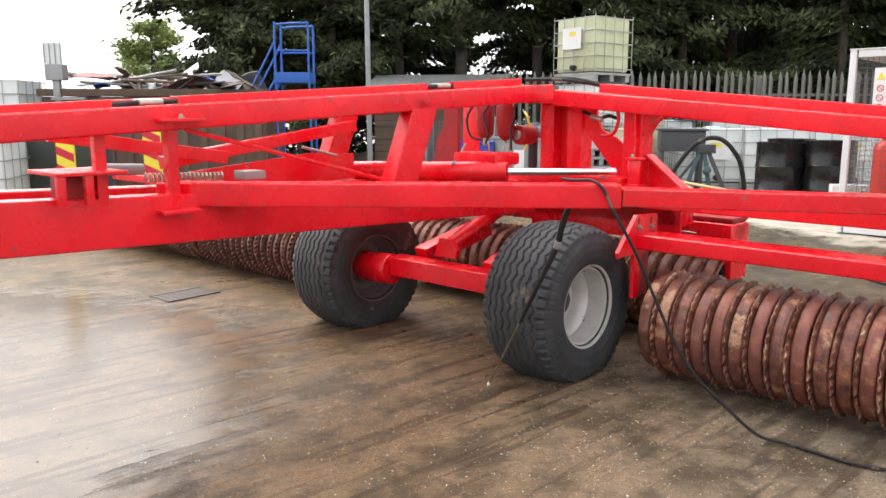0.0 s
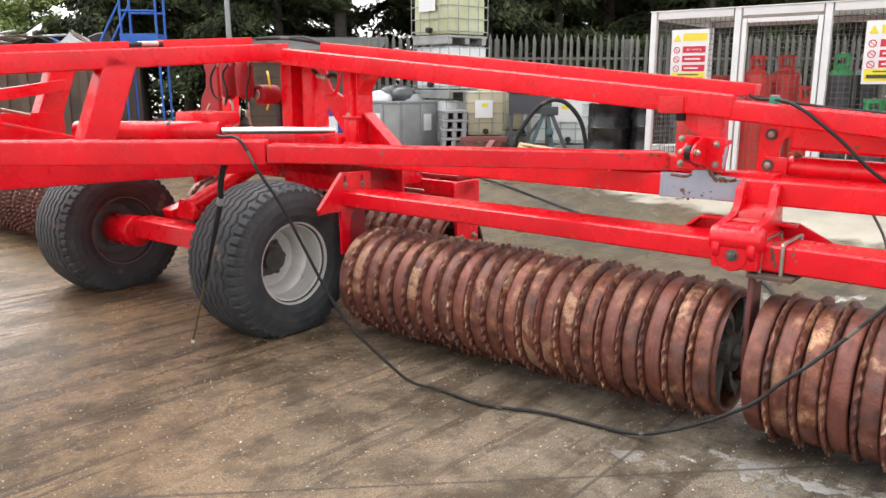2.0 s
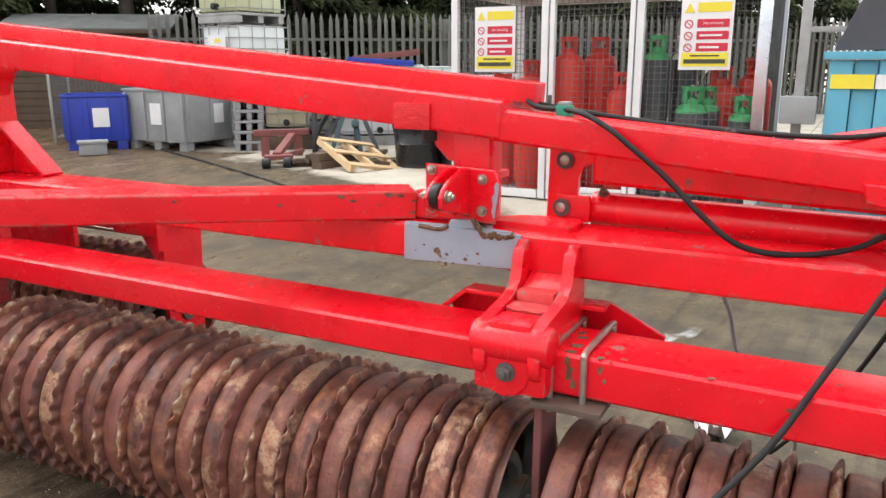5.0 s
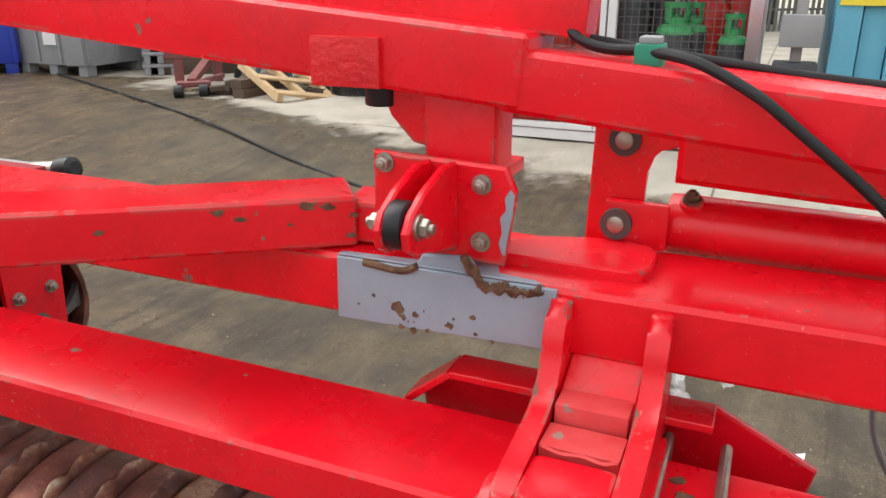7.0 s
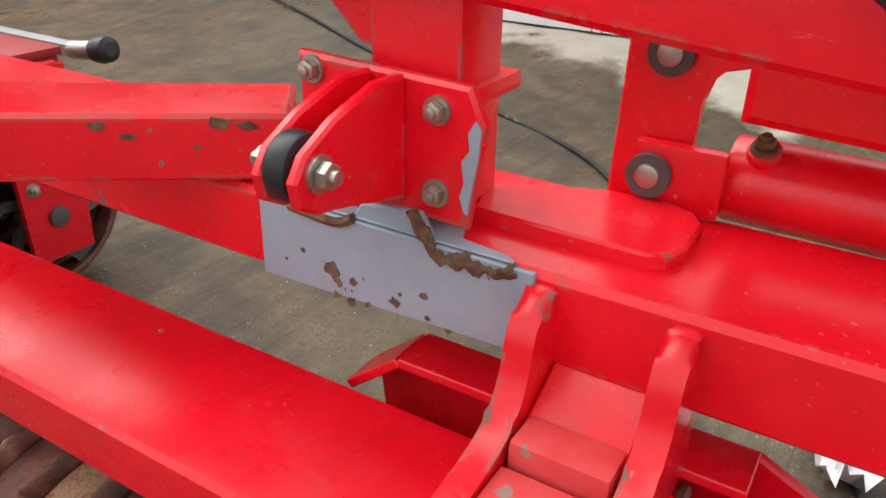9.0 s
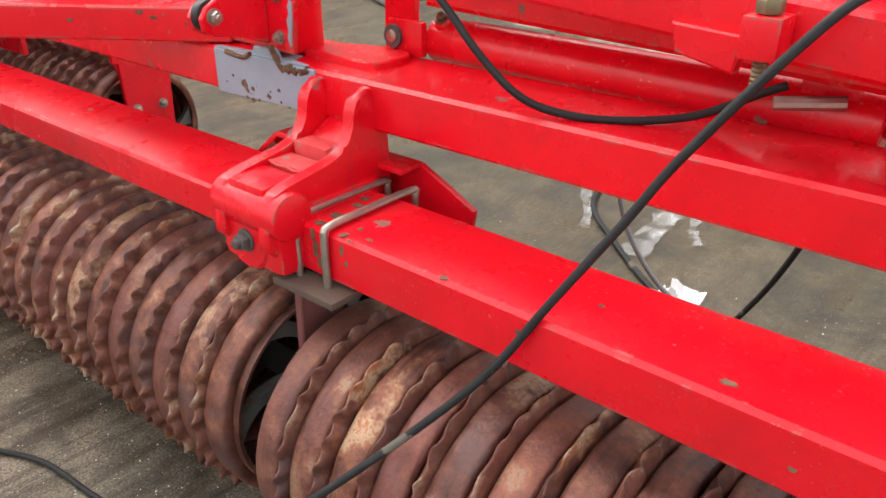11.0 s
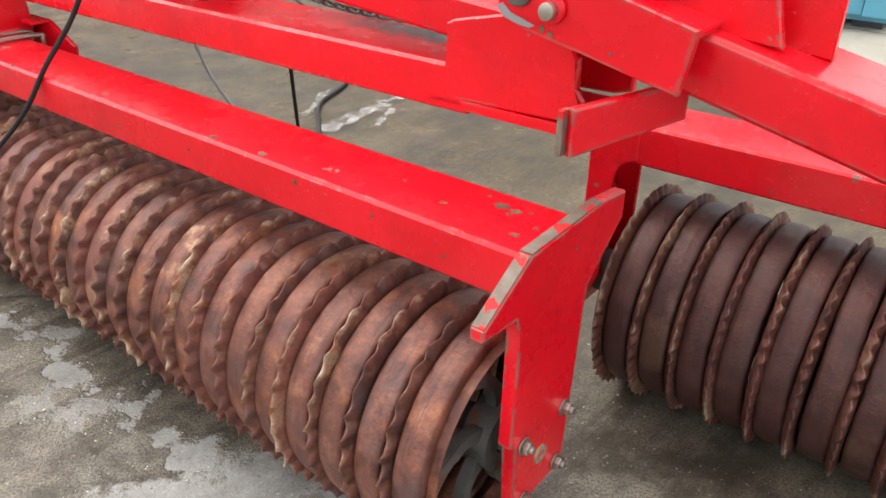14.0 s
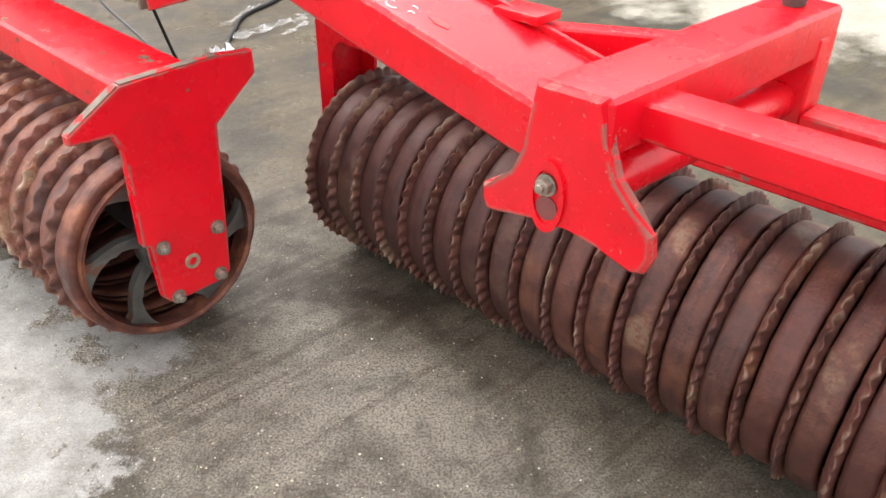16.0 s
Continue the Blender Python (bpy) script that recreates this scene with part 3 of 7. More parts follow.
# ---- ground ----
def rise(x, y):
    """The yard climbs gently behind the machine."""
    v = (x - 4.134) * 0.698 + (y - 1.089) * 0.716
    s = min(1.0, max(0.0, (v - 3.2) / 1.8))
    return 0.2 * s * s * (3 - 2 * s)


lines = [-300, -120, -60, -35] + [-24 + 0.6 * i for i in range(81)] + [35, 60, 120, 300]
bm = bmesh.new()
grid = [[bm.verts.new((x, y + 8, rise(x, y + 8))) for x in lines] for y in lines]
for r0, r1 in zip(grid, grid[1:]):
    for k in range(len(lines) - 1):
        bm.faces.new((r0[k], r0[k + 1], r1[k + 1], r1[k]))
tagged(finish("ground", bm, GROUND), "wet brown-grey concrete yard, paler and dry beyond the machine", "ground", kind="structure")

# ---- the roller: u runs along the gangs, v away from the walk, z up ----
M = pose(4.134, 1.089, 0, 0, 0, -44.24)
roller = thing("field_roller", "bright red folding field roller with rusty cast ring gangs", "farm machine", M)
ZC = 0.285


def solid(name, rows, material):
    """Joins rows of points round an axle into a closed ring."""
    n, m = len(rows[0]), len(rows)
    me = bpy.data.meshes.new(name)
    me.from_pydata([p for row in rows for p in row], [], [(k * n + j, (k + 1) % m * n + j, (k + 1) % m * n + (j + 1) % n, k * n + (j + 1) % n) for k in range(m) for j in range(n)])
    for p in me.polygons:
        p.use_smooth = True
    me.materials.append(material)
    return me


def ring_mesh(wobble, material=RUST):
    """One smooth cast ring, gently domed, with worn uneven edges."""
    prof = [(0.0, 0.228), (0.0006, 0.2480), (0.0018, 0.2540), (0.0048, 0.2578), (0.012, 0.2600), (0.024, 0.2612), (0.034, 0.2615), (0.044, 0.2612), (0.054, 0.2602), (0.0612, 0.2582), (0.0642, 0.2545), (0.0652, 0.2480), (0.0656, 0.228)]
    rows = []
    for k in range(160):
        a = 2 * math.pi * k / 160
        d = 0.0011 * math.sin(3 * a + wobble) + 0.0008 * math.sin(7 * a + 2 * wobble) + 0.0005 * math.sin(23 * a + wobble)
        q = Vector((2.2 * math.cos(a), 2.2 * math.sin(a), wobble))
        rows.append([(x + 1.2 * d, (r + d + 0.0012 * noise.noise(q * 2 + Vector((0, 0, x * 40)))) * math.cos(a), (r + d + 0.0012 * noise.noise(q * 2 + Vector((0, 0, x * 40)))) * math.sin(a)) for x, r in prof])
    return solid("ring", rows, material)


def breaker_mesh(teeth, wobble, material=RUSTCREST, rough=1.0):
    """The loose ring beside a smooth ring: a sloping shoulder that rises to a knobbly toothed crest."""
    prof = [(0.0, 0.228, 0, 0), (0.0004, 0.2490, 0.1, 0.1), (0.0030, 0.2570, 0.3, 0.2), (0.0074, 0.2632, 0.6, 0.45), (0.0120, 0.2702, 0.9, 0.8), (0.0148, 0.2780, 1, 1), (0.0168, 0.2805, 1.1, 1), (0.0190, 0.2780, 1, 1), (0.0212, 0.2690, 0.85, 0.85), (0.0240, 0.2590, 0.5, 0.5), (0.0266, 0.2490, 0.15, 0.15), (0.0270, 0.228, 0, 0)]
    rows, seg = [], teeth * 8
    for k in range(seg):
        a = 2 * math.pi * k / seg
        q = Vector((1.6 * math.cos(a), 1.6 * math.sin(a), wobble))
        amp = rough * max(0.35, 0.95 + 0.9 * noise.noise(q * 2.3))
        ph = teeth * a + 0.9 * noise.noise(q * 3.1)
        w = math.sin(ph)
        w = math.copysign(abs(w) ** 0.75, w) - 0.15
        slide = 0.0050 * amp * math.sin(ph + 1.0) + 0.0012 * math.sin(3 * a + wobble)
        lump = 0.0018 * noise.noise(q * 9)
        rows.append([(x + g * slide, (r + s * (0.0062 * amp * w + lump)) * math.cos(a), (r + s * (0.0062 * amp * w + lump)) * math.sin(a)) for x, r, s, g in prof])
    return solid("breaker_ring", rows, material)


CRESTDARK = make_rust("dark_iron_with_worn_crest", True, 0.50)
RINGS = [ring_mesh(w) for w in (0.4, 2.1, 4.0)]
SHADEDRINGS = [ring_mesh(w, RUSTSHADED) for w in (0.4, 2.1, 4.0)]
BROWNRINGS = [ring_mesh(w, RUSTBROWN) for w in (0.4, 2.1, 4.0)]
BREAKERS = [breaker_mesh(t, w) for t, w in ((31, 0.4), (33, 2.1), (35, 4.0), (32, 5.2))]
DARKBREAKERS = [breaker_mesh(t, w, CRESTDARK, 0.8) for t, w in ((44, 0.4), (47, 2.1), (49, 4.0))]


def wheel_face(name, parent, u, v, z):
    """The spoked cast wheel inside an end ring."""
    m = Matrix.Translation((u, v, z)) @ pose(0, 0, 0, 0, 90, 0)
    part("hub", turned([(0.034, -0.03), (0.075, -0.03), (0.075, 0.03), (0.034, 0.03)], 28, m=m, closed=True), SPOKE, parent)
    part("inner_rim", turned([(0.224, -0.030), (0.2345, -0.034), (0.2345, 0.034), (0.224, 0.030)], 64, m=m, closed=True), RUST, parent)
    for k in range(6):
        a = k * math.pi / 3
        mid = spline([(0.066, 0.0, 0.016), (0.10, 0.05, 0.014), (0.14, 0.18, 0.014), (0.18, 0.36, 0.019), (0.210, 0.50, 0.030), (0.226, 0.57, 0.046)], 3)
        left, right = [], []
        for r, s, w in mid:
            c, t = Vector((r * math.cos(a + s), r * math.sin(a + s))), Vector((-math.sin(a + s), math.cos(a + s)))
            left.append(tuple(c + w * t))
            right.append(tuple(c - w * t))
        part("spoke", plate(left + right[::-1], 0.026, m, 0.006), SPOKE, parent, smooth=50)


def gang(u0, count, v, flip=False, ends=(True, True), pitch=0.0955, kinds=RINGS, crests=BREAKERS, lift=0.010, bare=False):
    """A row of rings on one shaft; v is its distance at both ends."""
    u1 = u0 + count * pitch
    va, vb = v
    yaw = math.degrees(math.atan2(vb - va, u1 - u0))
    z = ZC + lift
    shaft = part("roller_gang", rod((u0 - 0.05, va, z), (u1 + 0.05, vb, z), 0.032, 20, 0.004), IRON, roller, "row of rusty cast-iron rings on a shaft")
    for i in range(count):
        face = 180 if flip else 0
        at = va + (vb - va) * (i + 0.5) / count
        if not (bare and i == 0):
            ob = new("ring", kinds[(i * 7 + count) % 3] if len(kinds) < 9 else kinds[min(i, len(kinds) - 1)])
            ob.parent = shaft
            ob.matrix_basis = Matrix.Translation((u0 + (i + (1 if flip else 0)) * pitch, at, z + random.uniform(-0.002, 0.002))) @ pose(0, 0, 0, random.uniform(0, 360), random.uniform(-0.5, 0.5), yaw + face + random.uniform(-0.5, 0.5))
        if i < count - 1:
            ob = new("breaker_ring", crests[(i * 5 + count) % len(crests)])
            ob.parent = shaft
            ob.matrix_basis = Matrix.Translation((u0 + i * pitch + 0.0664, at + random.uniform(-0.004, 0.002), z + random.uniform(-0.005, 0.001))) @ pose(0, 0, 0, random.uniform(0, 360), random.uniform(-0.7, 0.7), yaw + random.uniform(-0.7, 0.7))
    if ends[0]:
        wheel_face("spoked_wheel", shaft, u0 + (0.10 if bare else 0.03), va, z)
    if ends[1]:
        wheel_face("spoked_wheel", shaft, u1 - 0.045, vb, z)
    return shaft


gang(-4.165, 21, (0.045, 0.045))
gang(-2.060, 21, (0.028, -0.010))
# first nine rings have shade put into their iron; browner ones follow
gang(-0.2, 37, (0.735, 0.735), kinds=SHADEDRINGS * 3 + BROWNRINGS * 9, crests=DARKBREAKERS, lift=0.0, bare=True)
gang(-6.80, 28, (0.80, 0.80))
gang(-8.70, 21, (0.0, 0.0), True, kinds=BROWNRINGS, crests=DARKBREAKERS)
gang(-10.85, 22, (0.0, 0.0), True, kinds=BROWNRINGS, crests=DARKBREAKERS)

# end plates of the gangs
EP = [(-0.215, 0.668), (-0.215, 0.688), (-0.085, 0.765), (0.16, 0.772), (0.25, 0.764), (0.25, 0.708), (0.125, 0.615), (0.10, 0.21), (0.082, 0.19),
      (-0.068, 0.19), (-0.09, 0.215), (-0.094, 0.37), (-0.112, 0.375), (-0.102, 0.62), (-0.12, 0.665)]
for u in (-0.005,):
    pl = part("end_plate", plate(EP, 0.028, across(u - 0.006 * (1 if u > -1 else -1))), WORNRED, roller, "red end plate with bare worn edges")
    s = 1 if u > -1 else -1
    for a, b in (((-0.212, 0.6905), (-0.088, 0.7655)), ((-0.082, 0.7672), (0.155, 0.7738))):
        part("worn_edge", beam((u - 0.006 * s, a[0], a[1]), (u - 0.006 * s, b[0], b[1]), 0.0235, 0.003, 0.001), BAREWEAR, pl, "bare worn steel edge")
    for v, z in ((-0.068, 0.355), (0.081, 0.35), (0.068, 0.215), (-0.055, 0.205)):
        bolt((u + 0.009 * s, v, z), (s, 0, 0), pl, 0.014)
    part("bearing_bore", turned([(0.011, 0), (0.021, 0), (0.020, 0.006), (0.012, 0.007)], 20, m=Matrix.Translation((u + 0.006 * s, 0, 0.285)) @ pose(0, 0, 0, 0, 90 * s, 0), closed=True), PALEBARE, pl, "pale bare ring round a bolt hole")
part("end_plate", plate([(a, b) for a, b in EP], 0.016, across(-6.66)), RED, roller)
pl = part("end_plate", plate([(-0.228, 0.672), (-0.222, 0.646), (-0.066, 0.655), (-0.066, 0.41), (-0.006, 0.40), (-0.006, 0.595), (0.002, 0.625), (0.022, 0.645), (0.05, 0.652), (0.165, 0.652), (0.165, 0.850), (-0.049, 0.858)], 0.020, across(-4.295), 0.003), RED, roller, "red end plate with a slanting wing")
part("wing_edge", beam((-4.295, -0.226, 0.675), (-4.295, -0.052, 0.858), 0.024, 0.003, 0.001), FADED, pl)
# slab behind the leg, its dark red standing for shade in the recess
part("inner_plate", slab(-4.345, -0.003, 0.40, -4.325, 0.15, 0.645, 0.003), SHADEDRED, pl)
for v, z in ((-0.036, 0.790), (0.092, 0.785)):
    bolt((-4.284, v, z), (1, 0, 0), pl, 0.012)
    # black strips on the plate's face stand for the dark inside slots
    part("slot", slab(-4.2845, v - 0.006, z + 0.018, -4.2835, v + 0.006, z + 0.052), BLACK, pl)
part("frame_web", slab(-5.35, 0.42, 0.655, -4.28, 0.44, 0.90, 0.004), RED, roller, "red frame plate over the wheels")
part("stay_rod", rod((-4.50, 0.60, 0.694), (-4.27, 0.60, 0.693), 0.006, 10, 0.001), ZINC, roller)
# gang C and the centre gang: square legs that drop from their beams
for u, v in ((-4.10, 0.80), (-6.83, 0.80)):
    pts = [(v - 0.10, 0.60), (v - 0.10, 0.16), (v + 0.10, 0.16), (v + 0.12, 0.66), (v + 0.12, 0.74), (v - 0.13, 0.74), (v - 0.13, 0.60)]
    pl = part("end_plate", plate(pts, 0.02, across(u)), RED, roller)
    part("gusset", plate([(u, 0.70), (u + (0.16 if u > -4 else -0.16), 0.66), (u + (0.04 if u > -4 else -0.04), 0.50), (u, 0.30)], 0.012, lengthways(v - 0.07)), RED, pl)
    bolt((u + 0.01, v - 0.06, 0.40), (1, 0, 0), pl)
    bolt((u + 0.01, v + 0.06, 0.40), (1, 0, 0), pl)

leg = part("leg_channel", plate([(0.655, 0.18), (0.81, 0.18), (0.83, 0.30), (0.83, 0.742), (0.655, 0.742)], 0.012, across(-0.272), 0.003), RED, roller, "red channel leg under the outer gang beam")
part("flange", plate([(-0.276, 0.742), (-0.276, 0.30), (-0.262, 0.24), (-0.235, 0.25), (-0.209, 0.32), (-0.209, 0.600), (-0.200, 0.628), (-0.178, 0.650), (-0.15, 0.655), (-0.15, 0.742)], 0.012, lengthways(0.657), 0.003), RED, leg)
part("flange", plate([(-0.276, 0.742), (-0.276, 0.28), (-0.209, 0.30), (-0.209, 0.600), (-0.15, 0.655), (-0.15, 0.742)], 0.012, lengthways(0.824), 0.003), RED, leg)
part("bearing", rod((-0.262, 0.735, 0.285), (-0.20, 0.735, 0.285), 0.06, 24, 0.006), IRON, leg)

# beams over the gangs
part("gang_beam", beam((-4.29, 0.045, 0.716), (-2.258, 0.045, 0.716), 0.20, 0.082, 0.017), RED, roller)
part("gang_beam", beam((-2.13, 0.044, 0.708), (-0.021, 0.014, 0.708), 0.192, 0.100, 0.019), RED, roller, "red square beam with chipped paint")
part("gang_beam", beam((-0.278, 0.755, 0.695), (3.3, 0.755, 0.695), 0.20, 0.100, 0.014), RED, roller)
part("gang_beam", beam((-6.83, 0.80, 0.70), (-4.09, 0.80, 0.70), 0.20, 0.100, 0.014), RED, roller)
part("gang_beam", beam((-8.72, 0.05, 0.716), (-6.65, 0.05, 0.716), 0.20, 0.082, 0.014), RED, roller)
part("gang_beam", beam((-10.9, 0.05, 0.716), (-8.85, 0.05, 0.716), 0.20, 0.082, 0.014), RED, roller)
tb = part("tool_box", slab(-4.40, 0.73, 0.64, -4.11, 0.92, 0.755, 0.008), SHADEDRED, roller, "dull dark red tool box under the beam")
part("lid", slab(-4.41, 0.715, 0.757, -4.10, 0.93, 0.782, 0.008), SHADEDRED, tb)
part("label_sheet", slab(-4.152, 0.724, 0.662, -4.125, 0.727, 0.715), PAPER, tb)
part("latch", slab(-4.28, 0.718, 0.72, -4.25, 0.728, 0.775, 0.003), ZINC, tb)

# rust that has broken through the paint on top of the outer beam
def flake(u, v, z, r, stretch=1.5):
    rnd = random.Random(int(u * 1000) + 7)
    ring = [(u + stretch * r * rnd.uniform(0.55, 1.15) * math.cos(a), v + r * rnd.uniform(0.55, 1.15) * math.sin(a)) for a in (k * 0.571 for k in range(11))]
    part("rust_spot", plate(ring, 0.0016, flat(z), 0), RUSTSPOT, roller)


for u, v, r in ((-0.147, 0.054, 0.012), (-0.114, 0.049, 0.009), (-0.120, 0.034, 0.005), (-0.241, -0.003, 0.006), (-0.683, -0.052, 0.010), (-0.843, -0.053, 0.009), (-1.309, -0.031, 0.008), (-1.028, -0.044, 0.005), (-1.75, -0.05, 0.006), (-0.068, -0.028, 0.007),
                (-0.09, 0.062, 0.004), (-0.36, 0.03, 0.003), (-0.95, 0.01, 0.004), (-1.52, 0.03, 0.004), (-0.19, 0.075, 0.004), (-0.052, 0.015, 0.005)):
    flake(u, v, 0.758, r)
for u, z, r in ((-0.562, 0.735, 0.006), (-0.35, 0.728, 0.005), (-0.92, 0.715, 0.004), (-1.21, 0.70, 0.005), (-1.6, 0.725, 0.006), (-0.18, 0.70, 0.004)):
    rnd = random.Random(int(-u * 900))
    part("rust_spot", plate([(u + 1.3 * r * rnd.uniform(0.5, 1.2) * math.cos(a), z + r * rnd.uniform(0.5, 1.2) * math.sin(a)) for a in (k * 0.6981 for k in range(9))], 0.0016, lengthways(-0.0823 - 0.0142 * u), 0), RUSTSPOT, roller)

# long wing beam with the grey repaired stretch
part("wing_beam", beam((-4.45, 0.255, 0.918), (-0.30, 0.255, 0.918), 0.21, 0.096, 0.018), RED, roller)
rp = part("repair_plate", plate([(-2.577, 0.8665), (-2.245, 0.876), (-2.243, 0.965), (-2.575, 0.965)], 0.006, lengthways(0.1485), 0.0015), SILVER, roller, "unpainted grey welded repair with rust spots")
part("repair_top", plate([(-2.575, 0.149), (-2.262, 0.149), (-2.275, 0.160), (-2.33, 0.166), (-2.345, 0.205), (-2.43, 0.208), (-2.45, 0.17), (-2.573, 0.162)], 0.003, flat(0.9672), 0.001), SILVER, rp)
for u, z, r in ((-2.475, 0.899, 0.011), (-2.468, 0.887, 0.006), (-2.448, 0.893, 0.006), (-2.395, 0.886, 0.006), (-2.388, 0.897, 0.003), (-2.36, 0.905, 0.004), (-2.515, 0.912, 0.003), (-2.43, 0.872, 0.004), (-2.47, 0.870, 0.005), (-2.45, 0.868, 0.006), (-2.355, 0.88, 0.003), (-2.33, 0.874, 0.003), (-2.54, 0.895, 0.002)):
    rnd = random.Random(int(-u * 3000 + z * 1000))
    part("rust_spot", plate([(u + 1.1 * r * rnd.uniform(0.4, 1.25) * math.cos(a), z + r * rnd.uniform(0.4, 1.25) * math.sin(a)) for a in (k * 0.5236 for k in range(12))], 0.0014, lengthways(0.1449), 0), RUSTSPOT, rp)
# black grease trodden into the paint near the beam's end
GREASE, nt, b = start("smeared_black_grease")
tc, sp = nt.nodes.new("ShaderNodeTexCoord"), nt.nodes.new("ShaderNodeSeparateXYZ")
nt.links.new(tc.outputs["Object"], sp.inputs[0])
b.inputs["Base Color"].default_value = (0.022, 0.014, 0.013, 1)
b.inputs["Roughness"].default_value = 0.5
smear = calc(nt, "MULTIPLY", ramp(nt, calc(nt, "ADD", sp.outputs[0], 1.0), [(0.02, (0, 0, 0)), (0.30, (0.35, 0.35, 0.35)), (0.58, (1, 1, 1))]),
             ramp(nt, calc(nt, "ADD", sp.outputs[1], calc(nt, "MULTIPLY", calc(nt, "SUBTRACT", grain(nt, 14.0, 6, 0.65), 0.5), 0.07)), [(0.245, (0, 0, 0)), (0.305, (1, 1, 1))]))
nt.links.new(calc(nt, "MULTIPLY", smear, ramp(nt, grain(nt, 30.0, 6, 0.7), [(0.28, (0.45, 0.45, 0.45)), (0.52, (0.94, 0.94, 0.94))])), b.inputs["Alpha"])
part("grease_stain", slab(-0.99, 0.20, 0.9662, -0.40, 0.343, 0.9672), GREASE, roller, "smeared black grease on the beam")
# upper rail, from the mast to the outer hinge
def rail(u):
    return 1.360 - 0.0892 * (u + 4.17)


part("upper_rail", beam((-5.0, 0.215, rail(-5.0) + 0.05), (-2.30, 0.215, rail(-2.30) + 0.047), 0.13, 0.095, 0.016), RED, roller, "long sloping red tube")
part("upper_rail", beam((-2.335, 0.217, rail(-2.335) + 0.034), (-0.20, 0.217, rail(-0.20) + 0.034), 0.124, 0.080, 0.018), RED, roller)
part("hose_channel", beam((-4.72, 0.245, rail(-4.72) + 0.125), (-2.24, 0.245, rail(-2.24) + 0.115), 0.07, 0.05, 0.004), RED, roller)
# strut from the drawbar to the wing
L2 = M.inverted()
def loc(x, y, z):
    return tuple(L2 @ Vector((x, y, z)))


part("strut", beam(loc(-1.2, 3.28, 1.050), loc(0.745, 3.26, 1.042), 0.13, 0.100, 0.012), RED, roller)
part("strut", beam(loc(0.755, 3.26, 1.038), loc(2.438, 3.073, 1.007), 0.13, 0.077, 0.012), WORNRED, roller, "red strut with chipped end")
# rust where the strut's end has been knocked about
S0, S1 = Vector(loc(0.755, 3.26, 1.038)), Vector(loc(2.438, 3.073, 1.007))
sd = (S1 - S0).normalized()
sn = sd.cross(Vector((0, 0, 1))).normalized()
face = Matrix((sd, sd.cross(sn) * -1, sn)).transposed().to_4x4()
face.translation = S1 + sn * 0.0655
for e, z, r in ((-0.20, 0.026, 0.008), (-0.17, 0.014, 0.005), (-0.075, 0.028, 0.010), (-0.045, 0.026, 0.008), (-0.10, 0.002, 0.003), (-0.012, -0.020, 0.006), (-0.36, 0.006, 0.005), (-0.62, 0.02, 0.004), (-0.008, 0.012, 0.006)):
    rnd = random.Random(int(-e * 900))
    part("rust_spot", plate([(e + 1.7 * r * rnd.uniform(0.5, 1.2) * math.cos(a), z + 0.8 * r * rnd.uniform(0.5, 1.2) * math.sin(a)) for a in (k * 0.6981 for k in range(9))], 0.0016, face, 0), RUSTSPOT, roller)
part("strut_tip", beam(loc(2.438, 3.073, 1.004), loc(2.535, 3.015, 0.996), 0.10, 0.062, 0.010), WORNRED, roller)

# ---- cast swivel between the wing beam and the two gangs ----
cb = part("swivel_bracket", slab(-2.255, -0.103, 0.660, -2.080, 0.15, 0.785, 0.02), RED, roller, "heavy red cast bracket with curved cheeks")
cheek = [(-0.112, 0.79), (-0.103, 0.70), (0.16, 0.70), (0.19, 0.80), (0.175, 0.935), (0.155, 0.955), (0.125, 0.950), (0.105, 0.925), (0.095, 0.885), (0.075, 0.855), (0.04, 0.840), (-0.01, 0.832), (-0.06, 0.825), (-0.10, 0.815)]
for u in (-2.234, -2.105):
    part("cheek", plate([(q.x, q.y) for q in spline([(a, b, 0) for a, b in cheek], 4)], 0.028, across(u), 0.006), RED, cb, smooth=55)
part("cheek_web", plate([(-0.10, 0.785), (-0.02, 0.800), (0.07, 0.815), (0.09, 0.845), (0.16, 0.880), (0.16, 0.74), (-0.08, 0.72)], 0.098, across(-2.170), 0.003), RED, cb)
part("web_step", slab(-2.216, 0.055, 0.80, -2.124, 0.10, 0.852, 0.006), FADED, cb)
part("pivot_tube", rod((-2.262, -0.073, 0.772), (-2.074, -0.073, 0.772), 0.046, 28, 0.010), RED, cb)
lug = [(-2.235, 0.78), (-2.235, 0.71), (-2.228, 0.682), (-2.208, 0.660), (-2.178, 0.652), (-2.146, 0.660), (-2.124, 0.682), (-2.115, 0.71), (-2.115, 0.78)]
part("pivot_lug", plate(lug, 0.035, lengthways(-0.090), 0.005), RED, cb)
bolt((-2.172, -0.108, 0.714), (0, -1, 0), cb, 0.017, IRON, "pivot_bolt")
part("nose", slab(-2.221, -0.101, 0.755, -2.119, -0.012, 0.824, 0.014), RED, cb)
part("web_step", slab(-2.2185, -0.004, 0.79, -2.1215, 0.050, 0.829, 0.004), FADED, cb, "rubbed pink step")
part("seam", sweep([(-2.214, -0.006, 0.829), (-2.19, -0.009, 0.826), (-2.165, -0.006, 0.827), (-2.14, -0.010, 0.826), (-2.124, -0.006, 0.829)], 0.0025, 6, 4), FADED, cb)
# open pocket behind the gang beams
part("rear_pocket", plate([(-2.47, 0.745), (-2.40, 0.800), (-2.03, 0.800), (-1.896, 0.735), (-1.91, 0.665), (-2.46, 0.665)], 0.014, lengthways(0.222)), RED, roller)
